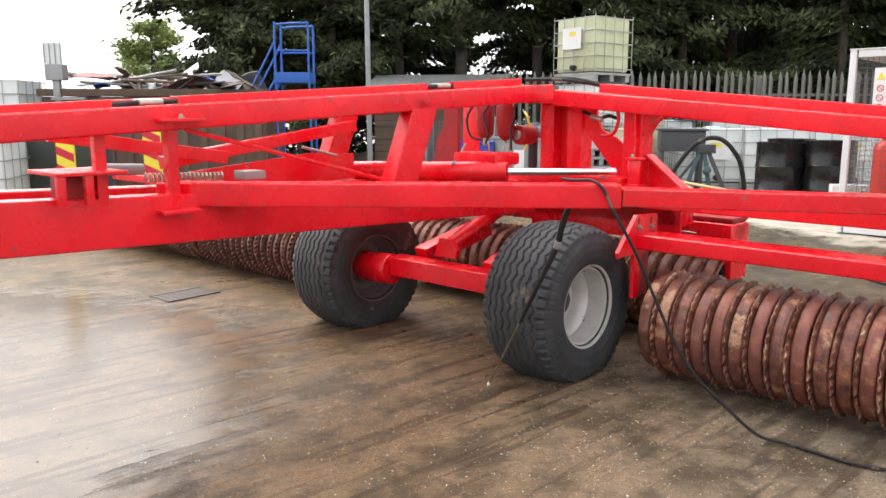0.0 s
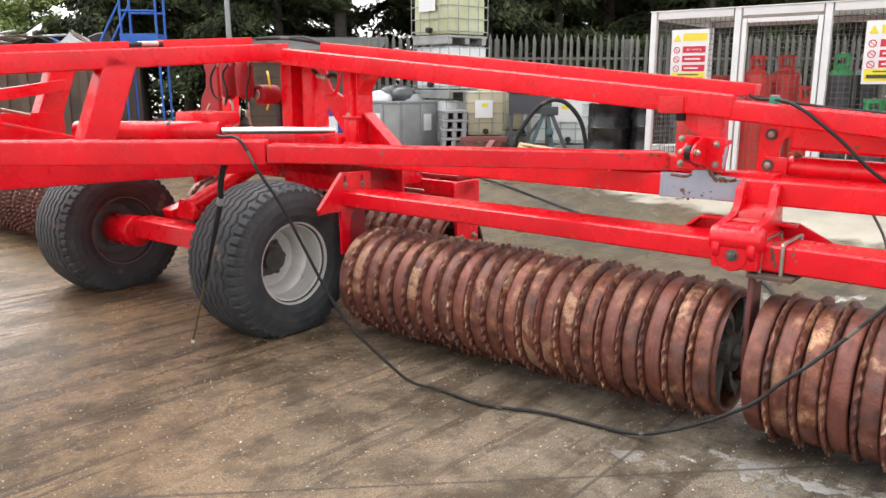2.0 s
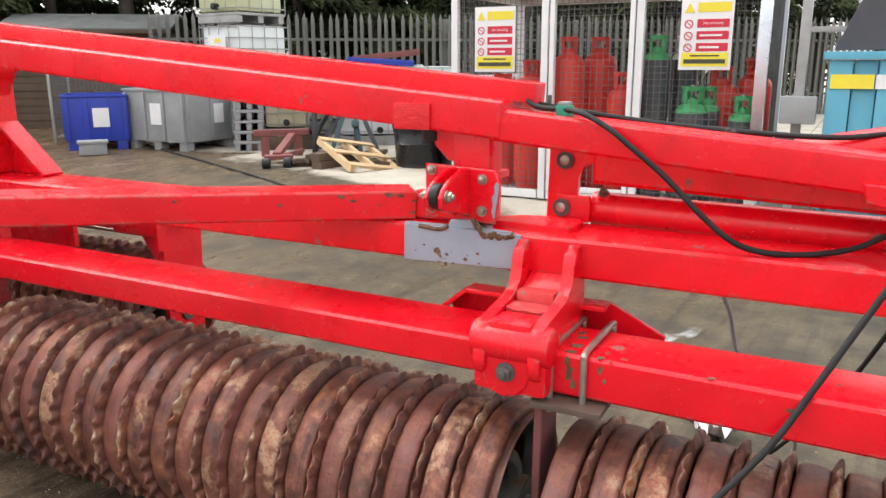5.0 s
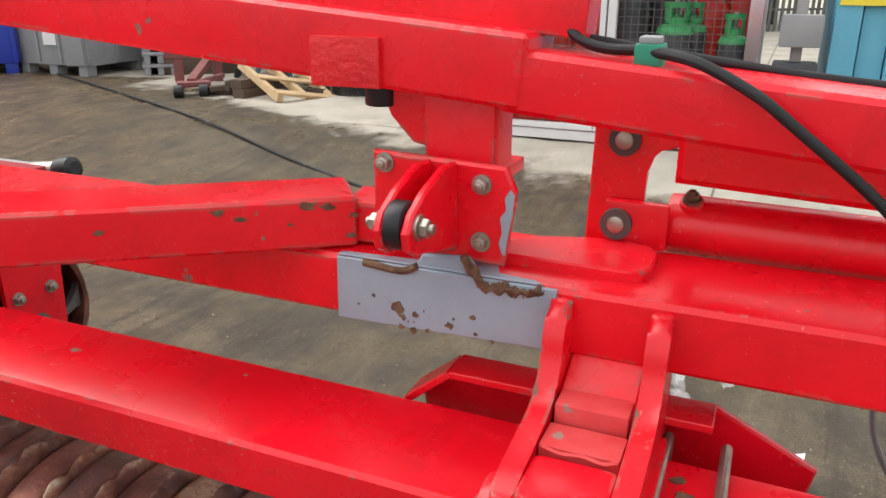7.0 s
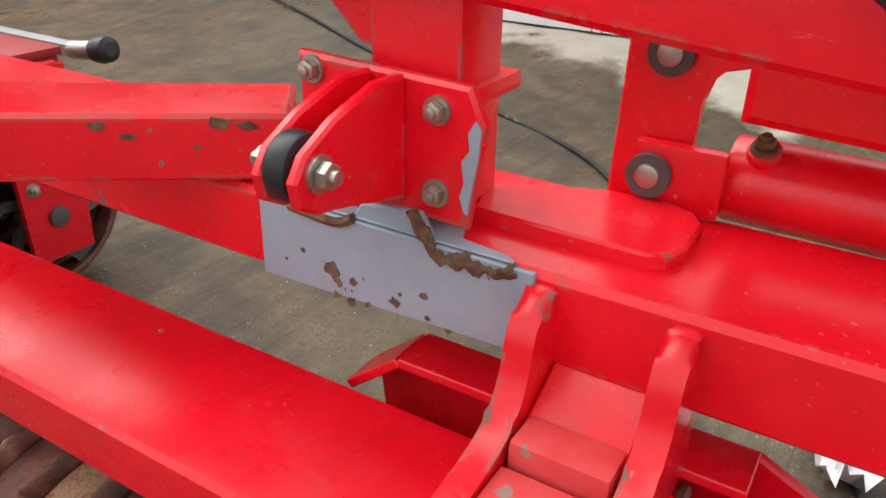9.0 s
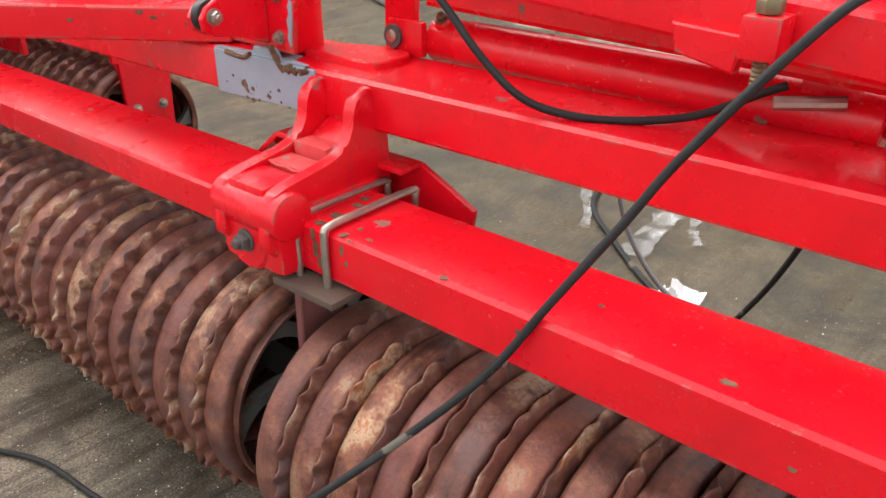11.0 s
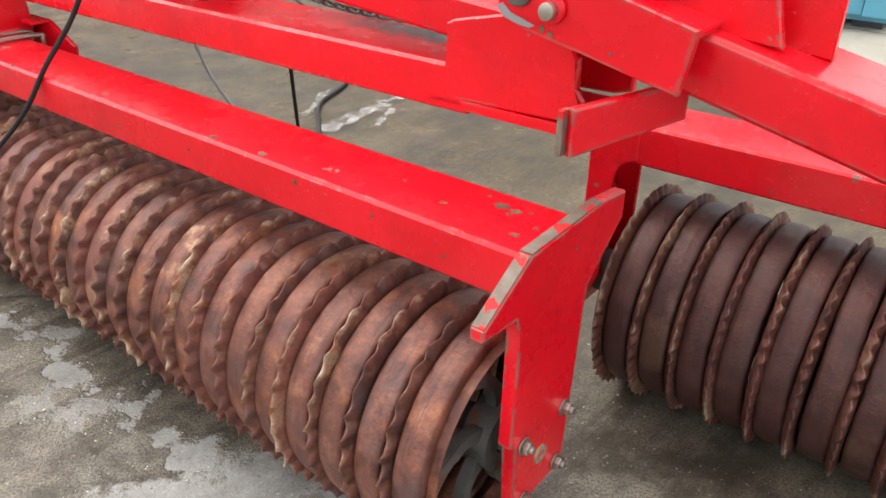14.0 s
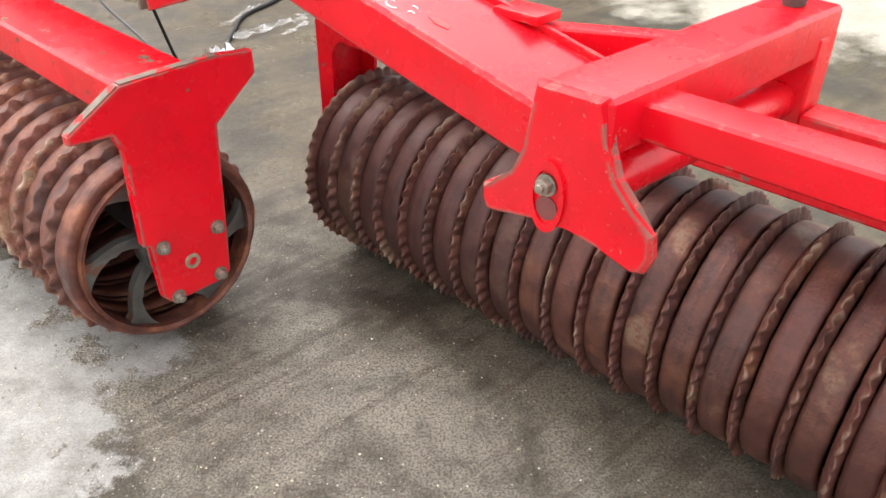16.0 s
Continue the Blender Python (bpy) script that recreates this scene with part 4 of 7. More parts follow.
part("rear_pocket", plate([(-2.46, 0.165), (-2.46, 0.214), (-1.91, 0.214), (-1.91, 0.165)], 0.012, flat(0.672)), RED, roller)
part("pocket_rim", beam((-2.402, 0.190, 0.798), (-2.03, 0.190, 0.798), 0.064, 0.012, 0.004), RED, roller)
part("pocket_rim", beam((-2.472, 0.190, 0.741), (-2.402, 0.190, 0.798), 0.064, 0.012, 0.004), RED, roller)
# hanger in a duller, darker red than the beams
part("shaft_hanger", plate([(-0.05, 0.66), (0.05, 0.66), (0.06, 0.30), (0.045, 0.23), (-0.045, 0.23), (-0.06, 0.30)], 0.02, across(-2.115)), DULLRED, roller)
for u in (-2.085, -2.010):
    t = 0.766
    pts = [(u, -0.062, 0.63), (u, -0.062, 0.66), (u, -0.062, t - 0.02), (u, -0.052, t), (u, 0.03, t + 0.002), (u, 0.165, t), (u, 0.175, t - 0.02), (u, 0.175, 0.64)]
    part("u_bolt", sweep(pts, 0.0075, 10, 4), ZINC, roller, "galvanised u-bolt")
    bolt((u, -0.062, 0.638), (0, 0, -1), roller, 0.011)
for u, v, r, st in ((-2.047, 0.005, 0.013, 1.2), (-2.045, -0.035, 0.010, 1.8), (-2.052, 0.06, 0.010, 1.3), (-1.978, -0.045, 0.011, 0.8), (-1.972, -0.01, 0.006, 1.0), (-1.955, -0.055, 0.005, 1.0), (-2.06, 0.09, 0.008, 1.5), (-1.93, -0.03, 0.004, 2.0)):
    flake(u, v, 0.7588, r, st)
for u, z, r in ((-2.05, 0.74, 0.010), (-2.045, 0.715, 0.012), (-1.975, 0.735, 0.008), (-2.035, 0.69, 0.009), (-1.965, 0.71, 0.005)):
    rnd = random.Random(int(-u * 5000))
    part("rust_spot", plate([(u + r * rnd.uniform(0.5, 1.2) * math.cos(a), z + 1.4 * r * rnd.uniform(0.5, 1.2) * math.sin(a)) for a in (k * 0.6981 for k in range(9))], 0.0016, lengthways(-0.0823 - 0.0142 * u), 0), RUSTSPOT, roller)
part("clamp_strip", slab(-2.12, -0.10, 0.638, -1.96, 0.19, 0.652, 0.003), BROWNRUST, roller, "rusty clamp strip")

# ---- hinge where the strut's roller meets the wing ----
hg = part("hinge_face", plate([(-2.51, 0.975), (-2.315, 0.970), (-2.300, 1.075), (-2.315, 1.108), (-2.51, 1.115)], 0.016, lengthways(0.180), 0.004), WORNRED, roller, "red hinge plate with a worn corner")
part("worn_corner", plate([(-2.316, 0.990), (-2.3125, 0.988), (-2.308, 1.02), (-2.303, 1.045), (-2.301, 1.072), (-2.307, 1.080), (-2.314, 1.068), (-2.312, 1.052), (-2.320, 1.040), (-2.317, 1.020), (-2.321, 1.005)], 0.003, lengthways(0.1705), 0), SILVER, hg)
part("hinge_post", slab(-2.455, 0.192, 0.97, -2.350, 0.275, 1.215, 0.014), RED, roller)
part("post_foot", slab(-2.48, 0.190, 1.085, -2.340, 0.300, 1.104, 0.006), RED, roller)
part("gusset", plate([(-2.535, 1.218), (-2.45, 1.212), (-2.45, 1.125), (-2.478, 1.130), (-2.512, 1.165)], 0.016, lengthways(0.215)), RED, roller)
hg.location = (-0.008, -0.012, 0.010)
ear = [(0.172, 0.985), (0.172, 1.110), (0.13, 1.112), (0.07, 1.095), (0.03, 1.075), (0.016, 1.055), (0.020, 1.032), (0.045, 1.018), (0.10, 1.012)]
for u in (-2.425, -2.388):
    part("ear", plate(ear, 0.012, across(u), 0.003), RED, hg)
part("roller_bush", rod((-2.4185, 0.047, 1.056), (-2.3945, 0.047, 1.056), 0.031, 28, 0.004), BLACK, hg, "black plastic bush")
bolt((-2.382, 0.045, 1.056), (1, 0, 0), hg, 0.0125)
bolt((-2.431, 0.045, 1.056), (-1, 0, 0), hg, 0.0120)
for u, z in ((-2.347, 1.083), (-2.347, 1.003), (-2.490, 1.10), (-2.490, 1.0)):
    bolt((u, 0.172, z), (0, -1, 0), hg, 0.0105)
part("weld_scar", sweep([(-2.53, 0.146, 0.962), (-2.47, 0.146, 0.958), (-2.445, 0.146, 0.968)], 0.006, 6, 4), RUSTSPOT, roller, "rusty weld along the repair")
scar = [(-2.375, 0.992), (-2.362, 0.975), (-2.352, 0.962), (-2.338, 0.954), (-2.318, 0.953), (-2.298, 0.954), (-2.278, 0.956), (-2.262, 0.961)]
bm = sweep([(u, 0.147, z) for u, z in scar], 0.0065, 12, 12)
for w in bm.verts:
    w.co += Vector((0.0, -0.004, 0.011)) * noise.noise(w.co * 110) + Vector((0.002, -0.002, 0.004)) * noise.noise(w.co * 260)
part("weld_scar", bm, RUSTSPOT, roller, "lumpy rusty weld scar")
part("repair_hump", plate([(-2.455, 0.96), (-2.440, 0.985), (-2.37, 0.990), (-2.350, 0.955)], 0.012, lengthways(0.158), 0.003), SILVER, roller)
# cylinder bracket
br = part("cylinder_bracket", plate([(-2.257, 0.955), (-2.176, 0.955), (-2.171, 1.08), (-2.167, 1.105), (-2.155, 1.118), (-2.12, 1.124), (-2.12, 1.20), (-2.25, 1.21)], 0.02, lengthways(0.37)), RED, roller)
part("base_plate", plate([(-2.345, 0.212), (-2.165, 0.208), (-2.146, 0.216), (-2.136, 0.236), (-2.136, 0.300), (-2.150, 0.325), (-2.185, 0.338), (-2.240, 0.334), (-2.31, 0.312), (-2.36, 0.270)], 0.018, flat(0.972)), RED, roller)
for z, v in ((1.006, 0.338), (1.128, 0.358)):
    part("washer", turned([(0.013, 0), (0.0235, 0), (0.0235, 0.008), (0.013, 0.008)], 24, m=Matrix.Translation((-2.206, v, z)) @ pose(0, 0, 0, 90, 0, 0), closed=True), IRON, br)
    part("pin", rod((-2.206, 0.38, z), (-2.206, v - 0.012, z), 0.0135, 18, 0.003), ZINC, br)
cy = part("wing_cylinder", rod((-2.139, 0.40, 0.998), (-1.28, 0.40, 0.985), 0.046, 32, 0.006), RED, roller, "red hydraulic cylinder")
part("cylinder_eye", slab(-2.226, 0.339, 0.968, -2.132, 0.358, 1.040, 0.008), RED, cy)
part("port_boss", rod((-2.105, 0.380, 1.030), (-2.105, 0.370, 1.044), 0.017, 18, 0.003), RED, cy)
part("rod_eye", rod((-1.28, 0.40, 0.985), (-1.17, 0.38, 0.985), 0.022, 16, 0.003), RED, cy)
part("pin", rod((-1.19, 0.38, 0.945), (-1.19, 0.38, 1.012), 0.014, 16, 0.003), GALV, cy)
part("shackle", sweep([(-1.19, 0.352, 0.985), (-1.15, 0.350, 0.992), (-1.115, 0.380, 0.995), (-1.15, 0.410, 0.992), (-1.19, 0.408, 0.985)], 0.009, 10, 5), GALV, cy, "grey steel shackle")
part("tag", plate([(-1.18, 0.39), (-1.11, 0.38), (-1.11, 0.41), (-1.17, 0.42)], 0.006, flat(1.015)), YELLOW, cy, "yellow plastic tag")
bolt((-2.105, 0.370, 1.043), (0, -0.3, 1), cy, 0.0105, BRASSY)
part("port", slab(-1.40, 0.36, 1.02, -1.32, 0.42, 1.045, 0.004), RED, cy)
part("fitting", rod((-1.42, 0.308, 1.012), (-1.33, 0.345, 1.020), 0.011, 10, 0.002), ZINC, cy, "plated hose end")
part("upper_tube", plate([(-2.128, 1.072), (-1.2, 1.042), (-1.2, 1.1175), (-2.128, 1.190)], 0.085, Matrix.Translation((0, 0.368, 0)) @ pose(0, 0, 0, 0, 0, -2.1) @ Matrix.Translation((0, -0.06, 0)) @ lengthways(0), 0.010), RED, roller)
# safety chain behind the cylinder
for i in range(30):
    a = i / 29
    p = Vector((-1.14 + 0.74 * a, 0.385 - 0.03 * a + 0.012 * math.sin(9 * a), 0.985 - 0.011 * min(1.0, 3 * a)))
    bm = turned([(0.0085 + 0.0034 * math.cos(t), 0.0034 * math.sin(t)) for t in (0, 1.26, 2.51, 3.77, 5.03)], 12, closed=True)
    bmesh.ops.transform(bm, matrix=Matrix.Translation(p) @ pose(0, 0, 0, 90 * (i % 2) + 25, 0, 0) @ Matrix.Diagonal((1.75, 1, 1, 1)), verts=bm.verts)
    part("chain_link", bm, IRON, roller)
part("clip", slab(-2.174, 0.172, rail(-2.16) + 0.072, -2.141, 0.215, rail(-2.16) + 0.098, 0.004), GREEN, roller, "green plastic hose clip")
part("clip_cap", slab(-2.170, 0.176, rail(-2.16) + 0.098, -2.145, 0.211, rail(-2.16) + 0.106, 0.003), GREYP, roller)
part("name_plate", slab(-2.600, 0.141, rail(-2.55) - 0.004, -2.495, 0.152, rail(-2.55) + 0.062, 0.003), ROUGHRED, roller, "roughly overpainted red plate")
part("stop", rod((-2.53, 0.215, rail(-2.47) - 0.03), (-2.53, 0.215, rail(-2.47) + 0.01), 0.024, 16, 0.003), BLACK, roller)
# threaded stops on the rail
for u, lift in ((-1.389, 0.010), (-1.167, 0.018)):
    z = rail(u) + 0.02 + lift
    st = part("stop_block", slab(u - 0.024, 0.10, z - 0.026, u + 0.024, 0.152, z + 0.026, 0.006), RED, roller)
    bm = bmesh.new()
    turned([(0.0085 if i % 2 else 0.0102, i * 0.003) for i in range(42)], 14, bm)
    bmesh.ops.translate(bm, verts=bm.verts, vec=(u, 0.124, z - 0.058))
    part("threaded_rod", bm, BRASSY, st, "dull brassy threaded stop")
    part("nut", rod((u, 0.124, z + 0.027), (u, 0.124, z + 0.044), 0.017, 6, 0.002), BRASSY, st)
part("lug", plate([(-1.52, rail(-1.5) + 0.02), (-1.42, rail(-1.42) + 0.02), (-1.43, rail(-1.42) - 0.03), (-1.51, rail(-1.5) - 0.02)], 0.03, lengthways(0.16)), RED, roller)

# ---- outer hinge and the folded outer section ----
g = [(-0.376, 0.896), (-0.354, 0.905), (-0.354, 1.043), (-0.335, 1.052), (-0.215, 1.078), (-0.12, 1.066), (-0.082, 1.035), (-0.074, 1.020), (-0.078, 0.965), (-0.060, 0.945), (-0.062, 0.915), (-0.10, 0.904)]
part("hinge_gusset", plate(g, 0.022, lengthways(0.160), 0.004), RED, roller)
part("hinge_gusset", plate(g, 0.022, lengthways(0.375), 0.004), RED, roller)
# assumed cover, added so that the hinge pocket falls dark
part("hinge_shade_cover", slab(-0.35, 0.172, 1.040, -0.09, 0.363, 1.056, 0.003), RED, roller)
part("hinge_floor", slab(-0.40, 0.15, 0.878, -0.10, 0.36, 0.90, 0.004), RED, roller)
part("hinge_tube", rod((-0.085, 0.102, 1.110), (-0.085, 0.33, 1.110), 0.045, 28, 0.006), RED, roller)
hp = [(-0.196, 1.128), (-0.192, 1.158), (-0.178, 1.178), (-0.152, 1.188), (-0.12, 1.183), (0.151, 1.114), (0.133, 1.013), (-0.025, 1.050), (-0.138, 1.074), (-0.176, 1.086), (-0.190, 1.104)]
hpl = part("hinge_plate", plate(hp, 0.022, lengthways(0.088), 0.003), WORNRED, roller, "red hinge plate with a bare worn pin")
part("hinge_plate", plate([(-0.165, 1.10), (-0.17, 1.20), (-0.13, 1.24), (-0.08, 1.22), (0.16, 1.132), (0.155, 1.030), (-0.09, 1.040)], 0.022, lengthways(0.34), 0.004), RED, roller)
kp = [(-0.179, 1.130), (-0.176, 1.148), (-0.160, 1.162), (-0.136, 1.165), (-0.105, 1.152), (-0.068, 1.130), (-0.062, 1.112), (-0.070, 1.096), (-0.085, 1.092), (-0.141, 1.097), (-0.166, 1.106), (-0.177, 1.118)]
part("keeper", plate([(q.x, q.y) for q in spline([(a, b, 0) for a, b in kp], 3)], 0.008, lengthways(0.073), 0.002), RED, hpl, "", 50)
part("pin", rod((-0.087, 0.069, 1.112), (-0.087, 0.052, 1.112), 0.0145, 18, 0.003), ZINC, hpl)
bm = rod((-0.146, 0.069, 1.137), (-0.146, 0.062, 1.137), 0.026, 26, 0.003)
for w in bm.verts:
    w.co += Vector((0.003, 0.001, 0.003)) * noise.noise(w.co * 60)
part("worn_pin_head", bm, SPOKE, hpl, "bare worn pin end")
part("pale_scuff", plate([(-0.193, 1.106), (-0.180, 1.090), (-0.155, 1.082), (-0.128, 1.078), (-0.118, 1.083), (-0.140, 1.090), (-0.165, 1.098), (-0.182, 1.112)], 0.002, lengthways(0.0765), 0), LAMPGREY, hpl)
for a, b, r in ((-0.105, 1.080, 0.006), (-0.088, 1.073, 0.005), (0.02, 1.060, 0.003), (-0.06, 1.135, 0.003)):
    part("rust_spot", plate([(a + r * (1 + 0.4 * math.sin(5 * t)) * math.cos(t), b + r * (1 + 0.3 * math.cos(4 * t)) * math.sin(t)) for t in (k * 0.698 for k in range(9))], 0.0016, lengthways(0.0768), 0), RUSTSPOT, hpl)
part("swing_boss", rod((0.02, 0.15, 1.185), (0.02, 0.32, 1.185), 0.045, 24, 0.010), RED, roller)
part("swing_ear", plate([(-0.02, 1.10), (0.03, 1.24), (0.08, 1.26), (0.16, 1.24), (0.22, 1.16), (0.24, 1.08)], 0.02, lengthways(0.20)), RED, roller)
part("swing_ear", plate([(0.05, 1.09), (0.12, 1.16), (0.16, 1.24), (0.30, 1.26), (0.30, 1.06)], 0.02, lengthways(0.26)), RED, roller)
part("arm_top_plate", plate([(-0.10, 0.098), (0.150, 0.098), (0.150, 0.33), (-0.10, 0.33)], 0.014, Matrix.Translation((0, 0, 1.138)) @ pose(0, 0, 0, 0, 14.3, 0)), RED, roller)
part("stop_stub", plate([(0.0, 0.90), (0.0, 0.98), (0.21, 1.01), (0.21, 0.945)], 0.02, Matrix.Translation((-0.01, 0.02, 0)) @ pose(0, 0, 0, 0, 0, 56) @ lengthways(0)), WORNRED, roller, "red stop plate with bare end")
part("stop_stub_end", slab(-0.024, 0.006, 0.902, -0.014, 0.028, 0.978), BAREWEAR, roller)
ARM0, ARM1 = Vector((0.10, 0.250, 1.055)), Vector((0.985, 0.262, 0.842))
arm = part("outer_arm", beam(ARM0, ARM1, 0.215, 0.100, 0.020), WORNRED, roller, "thick red arm with a pale scuff")
ma = along(ARM0, ARM1)
for x, y, r, a0, a1 in ((-0.02, -0.075, 0.008, 0.3, 3.6), (0.0, -0.062, 0.006, 2.0, 5.5), (0.015, -0.080, 0.009, 3.4, 6.0), (0.04, -0.052, 0.005, 0.5, 2.6), (0.052, -0.070, 0.004, 0.5, 4.0)):
    part("scuff", sweep([ma @ Vector((x + 1.5 * r * math.cos(t), y + r * math.sin(t), 0.0505)) for t in (a0 + (a1 - a0) * k / 6 for k in range(7))], 0.0016, 6, 3), PAPER, arm)
part("pale_rub", plate([(0.075, -0.052), (0.10, -0.060), (0.125, -0.055), (0.12, -0.042), (0.09, -0.040)], 0.0014, ma @ flat(0.0507), 0), FADED, arm)
part("arm_lip", box(bmesh.new(), (0.55, 0.012, 0.020), ma @ Matrix.Translation((0.10, 0.108, 0.052)), 0.004), RED, arm)
sk = [(0.988, 1.006), (1.093, 1.008), (1.101, 0.945), (1.118, 0.903), (1.150, 0.872), (1.184, 0.850), (1.190, 0.820), (1.180, 0.792), (1.160, 0.786), (1.105, 0.806), (1.060, 0.818), (1.0, 0.806), (0.93, 0.786), (0.912, 0.786), (0.904, 0.805), (0.904, 0.826), (0.935, 0.840), (0.962, 0.862), (0.982, 0.905)]
sp = part("skid_plate", plate(sk, 0.022, lengthways(0.045), 0.006), WORNRED, roller, "red plate with two curved feet")
bolt((1.022, 0.033, 0.868), (0, -1, 0), sp, 0.0125)
part("slot", turned([(0.022, 0), (0.029, 0), (0.029, 0.005), (0.022, 0.005)], 24, m=Matrix.Translation((1.024, 0.034, 0.850)) @ pose(0, 0, 0, 90, 0, 0) @ Matrix.Diagonal((1, 1.9, 1, 1)), closed=True), RED, sp)
# duller, darker red disc set on the plate within the slot ring
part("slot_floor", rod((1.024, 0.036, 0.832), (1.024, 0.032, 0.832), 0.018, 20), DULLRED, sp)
part("outer_frame", beam((1.07, 0.145, 0.962), (3.2, 0.145, 0.960), 0.075, 0.054, 0.012), RED, roller)
part("outer_frame", beam((1.045, 0.045, 0.965), (1.095, 0.67, 0.972), 0.115, 0.085, 0.018), RED, roller)
part("outer_frame", beam((1.15, 0.62, 0.80), (3.2, 0.62, 0.79), 0.08, 0.085, 0.012), RED, roller)
part("outer_frame", beam((0.70, 0.36, 0.930), (1.02, 0.56, 0.925), 0.05, 0.05, 0.01), RED, roller)
part("outer_post", beam((1.105, 0.635, 0.75), (1.105, 0.635, 0.97), 0.075, 0.09, 0.010, (1, 0, 0)), RED, roller)
part("cross_tube", rod((1.06, 0.06, 0.865), (1.10, 0.62, 0.85), 0.036, 20, 0.004), RED, roller)
part("lug", slab(0.66, 0.34, 0.962, 0.76, 0.41, 0.978, 0.003), RED, roller)
part("dark_pin", rod((1.09, 0.60, 1.015), (1.085, 0.585, 1.10), 0.02, 12, 0.004), IRON, roller)

# ---- carriage wheels and axle ----
def tyre_mesh():
    """A wide, soft tyre with zigzag ribs, flattened where it stands."""
    seg, vs, fs = 192, [], []
    prof = [(-0.165, 0.205), (-0.195, 0.225), (-0.216, 0.265), (-0.222, 0.310), (-0.216, 0.350), (-0.203, 0.378)]
    n_t = 57
    tread = [(-0.198 + 0.396 * i / (n_t - 1)) for i in range(n_t)]
    rows = prof + [(x, None) for x in tread] + [(-a, r) for a, r in reversed(prof)]
    for k in range(seg):
        a = 2 * math.pi * k / seg
        zig = 0.008 * (abs((k % 6) - 3) / 1.5 - 1)
        for x, r in rows:
            if r is None:
                r = 0.434 - 0.034 * (abs(x) / 0.198) ** 3
                g = ((x + zig) / 0.044) % 1.0
                if g < 0.20 and abs(x) < 0.168:
                    r -= 0.011
                if abs(x) > 0.160 and k % 4 < 1:
                    r -= 0.012
            elif 0.34 < r and k % 4 < 1:
                r -= 0.006
            z = r * math.sin(a)
            if z < -0.383:
                x *= 1 + (-0.383 - z) * 1.6
                z = -0.383
            elif z < -0.25 and abs(x) > 0.19:
                x *= 1 + (-0.25 - z) * 0.45
            vs.append((x, r * math.cos(a), z))
    n = len(rows)
    for k in range(seg):
        q = (k + 1) % seg
        for j in range(n - 1):
            fs.append((k * n + j, q * n + j, q * n + j + 1, k * n + j + 1))
    me = bpy.data.meshes.new("tyre")
    me.from_pydata(vs, [], fs)
    me.materials.append(RUBBER)
    return me


TYRE = tyre_mesh()


def road_wheel(u, v, outer):
    """outer: +1 where the dished side of the rim faces +u."""
    m = Matrix.Translation((u, v, 0.384)) @ (pose(0, 0, 0) if outer > 0 else pose(0, 0, 0, 0, 0, 180))
    hub = part("road_wheel", rod((u - 0.09, v, 0.384), (u + 0.02, v, 0.384) if outer > 0 else (u + 0.09, v, 0.384), 0.06, 24, 0.008), IRON, roller, "wide ribbed tyre on a grey steel rim")
    t = new("tyre", TYRE)
    t.parent, t.matrix_basis = hub, m
    bm = turned([(0.215, 0.190), (0.228, 0.196), (0.222, 0.178), (0.200, 0.165), (0.192, 0.06), (0.165, 0.035), (0.155, -0.02), (0.10, -0.03), (0.10, -0.045), (0.165, -0.04), (0.20, -0.10), (0.212, -0.17), (0.228, -0.19), (0.215, -0.19)], 48, m=m @ pose(0, 0, 0, 0, 90, 0), closed=True)
    # the far wheel's rim carries its shade as a darker colour
    part("rim", bm, RIM if outer > 0 else SHADEDRIM, hub, "grey steel rim", 40)
    bm = turned([(0.04, 0.03), (0.065, 0.03), (0.068, -0.03), (0.02, -0.05)], 24, m=m @ pose(0, 0, 0, 0, 90, 0))
    turned([(0.12, -0.03), (0.12, -0.045)], 24, bm, m=m @ pose(0, 0, 0, 0, 90, 0))
    part("hub_cap", bm, IRON, hub, "dark greasy hub")
    for k in range(6):
        a = k * math.pi / 3
        p = m @ Vector((-0.03, 0.095 * math.cos(a), 0.095 * math.sin(a)))
        bolt(p, m.to_3x3() @ Vector((1, 0, 0)), hub, 0.013, IRON, "wheel_nut")
    return hub


road_wheel(-4.60, -0.30, 1)
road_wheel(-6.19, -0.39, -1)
ax = part("axle", beam((-5.90, -0.33, 0.42), (-4.86, -0.27, 0.41), 0.15, 0.12, 0.012), RED, roller)
part("hub_flange", rod((-6.14, -0.39, 0.384), (-5.86, -0.37, 0.394), 0.10, 28, 0.01), RED, ax)
part("axle_arm", beam((-5.75, -0.22, 0.47), (-5.70, 0.35, 0.62), 0.12, 0.12, 0.01), RED, ax)
part("axle_arm", beam((-5.15, -0.22, 0.45), (-5.20, 0.35, 0.62), 0.12, 0.12, 0.01), RED, ax)
part("axle_clevis", plate([(-5.60, 0.50), (-5.42, 0.50), (-5.40, 0.56), (-5.46, 0.62), (-5.56, 0.62)], 0.03, lengthways(-0.24)), RED, ax)
part("axle_cylinder", rod((-5.50, -0.22, 0.57), (-5.45, 0.42, 0.86), 0.05, 24, 0.005), RED, ax)
part("axle_rod", rod((-5.50, -0.24, 0.55), (-5.48, 0.05, 0.69), 0.025, 16), CHROME, ax)

# ---- mast, drawbar and the parts between ----
part("mast_post", slab(-5.20, 0.30, 0.93, -5.10, 0.43, 1.50, 0.008), RED, roller)
part("mast_web", slab(-5.098, 0.38, 0.95, -5.0, 0.40, 1.46, 0.003), RED, roller)
part("mast_post", slab(-4.996, 0.30, 0.93, -4.893, 0.42, 1.50, 0.008), RED, roller)
part("mast_cap", slab(-5.22, 0.16, 1.452, -4.86, 0.44, 1.468, 0.003), RED, roller)
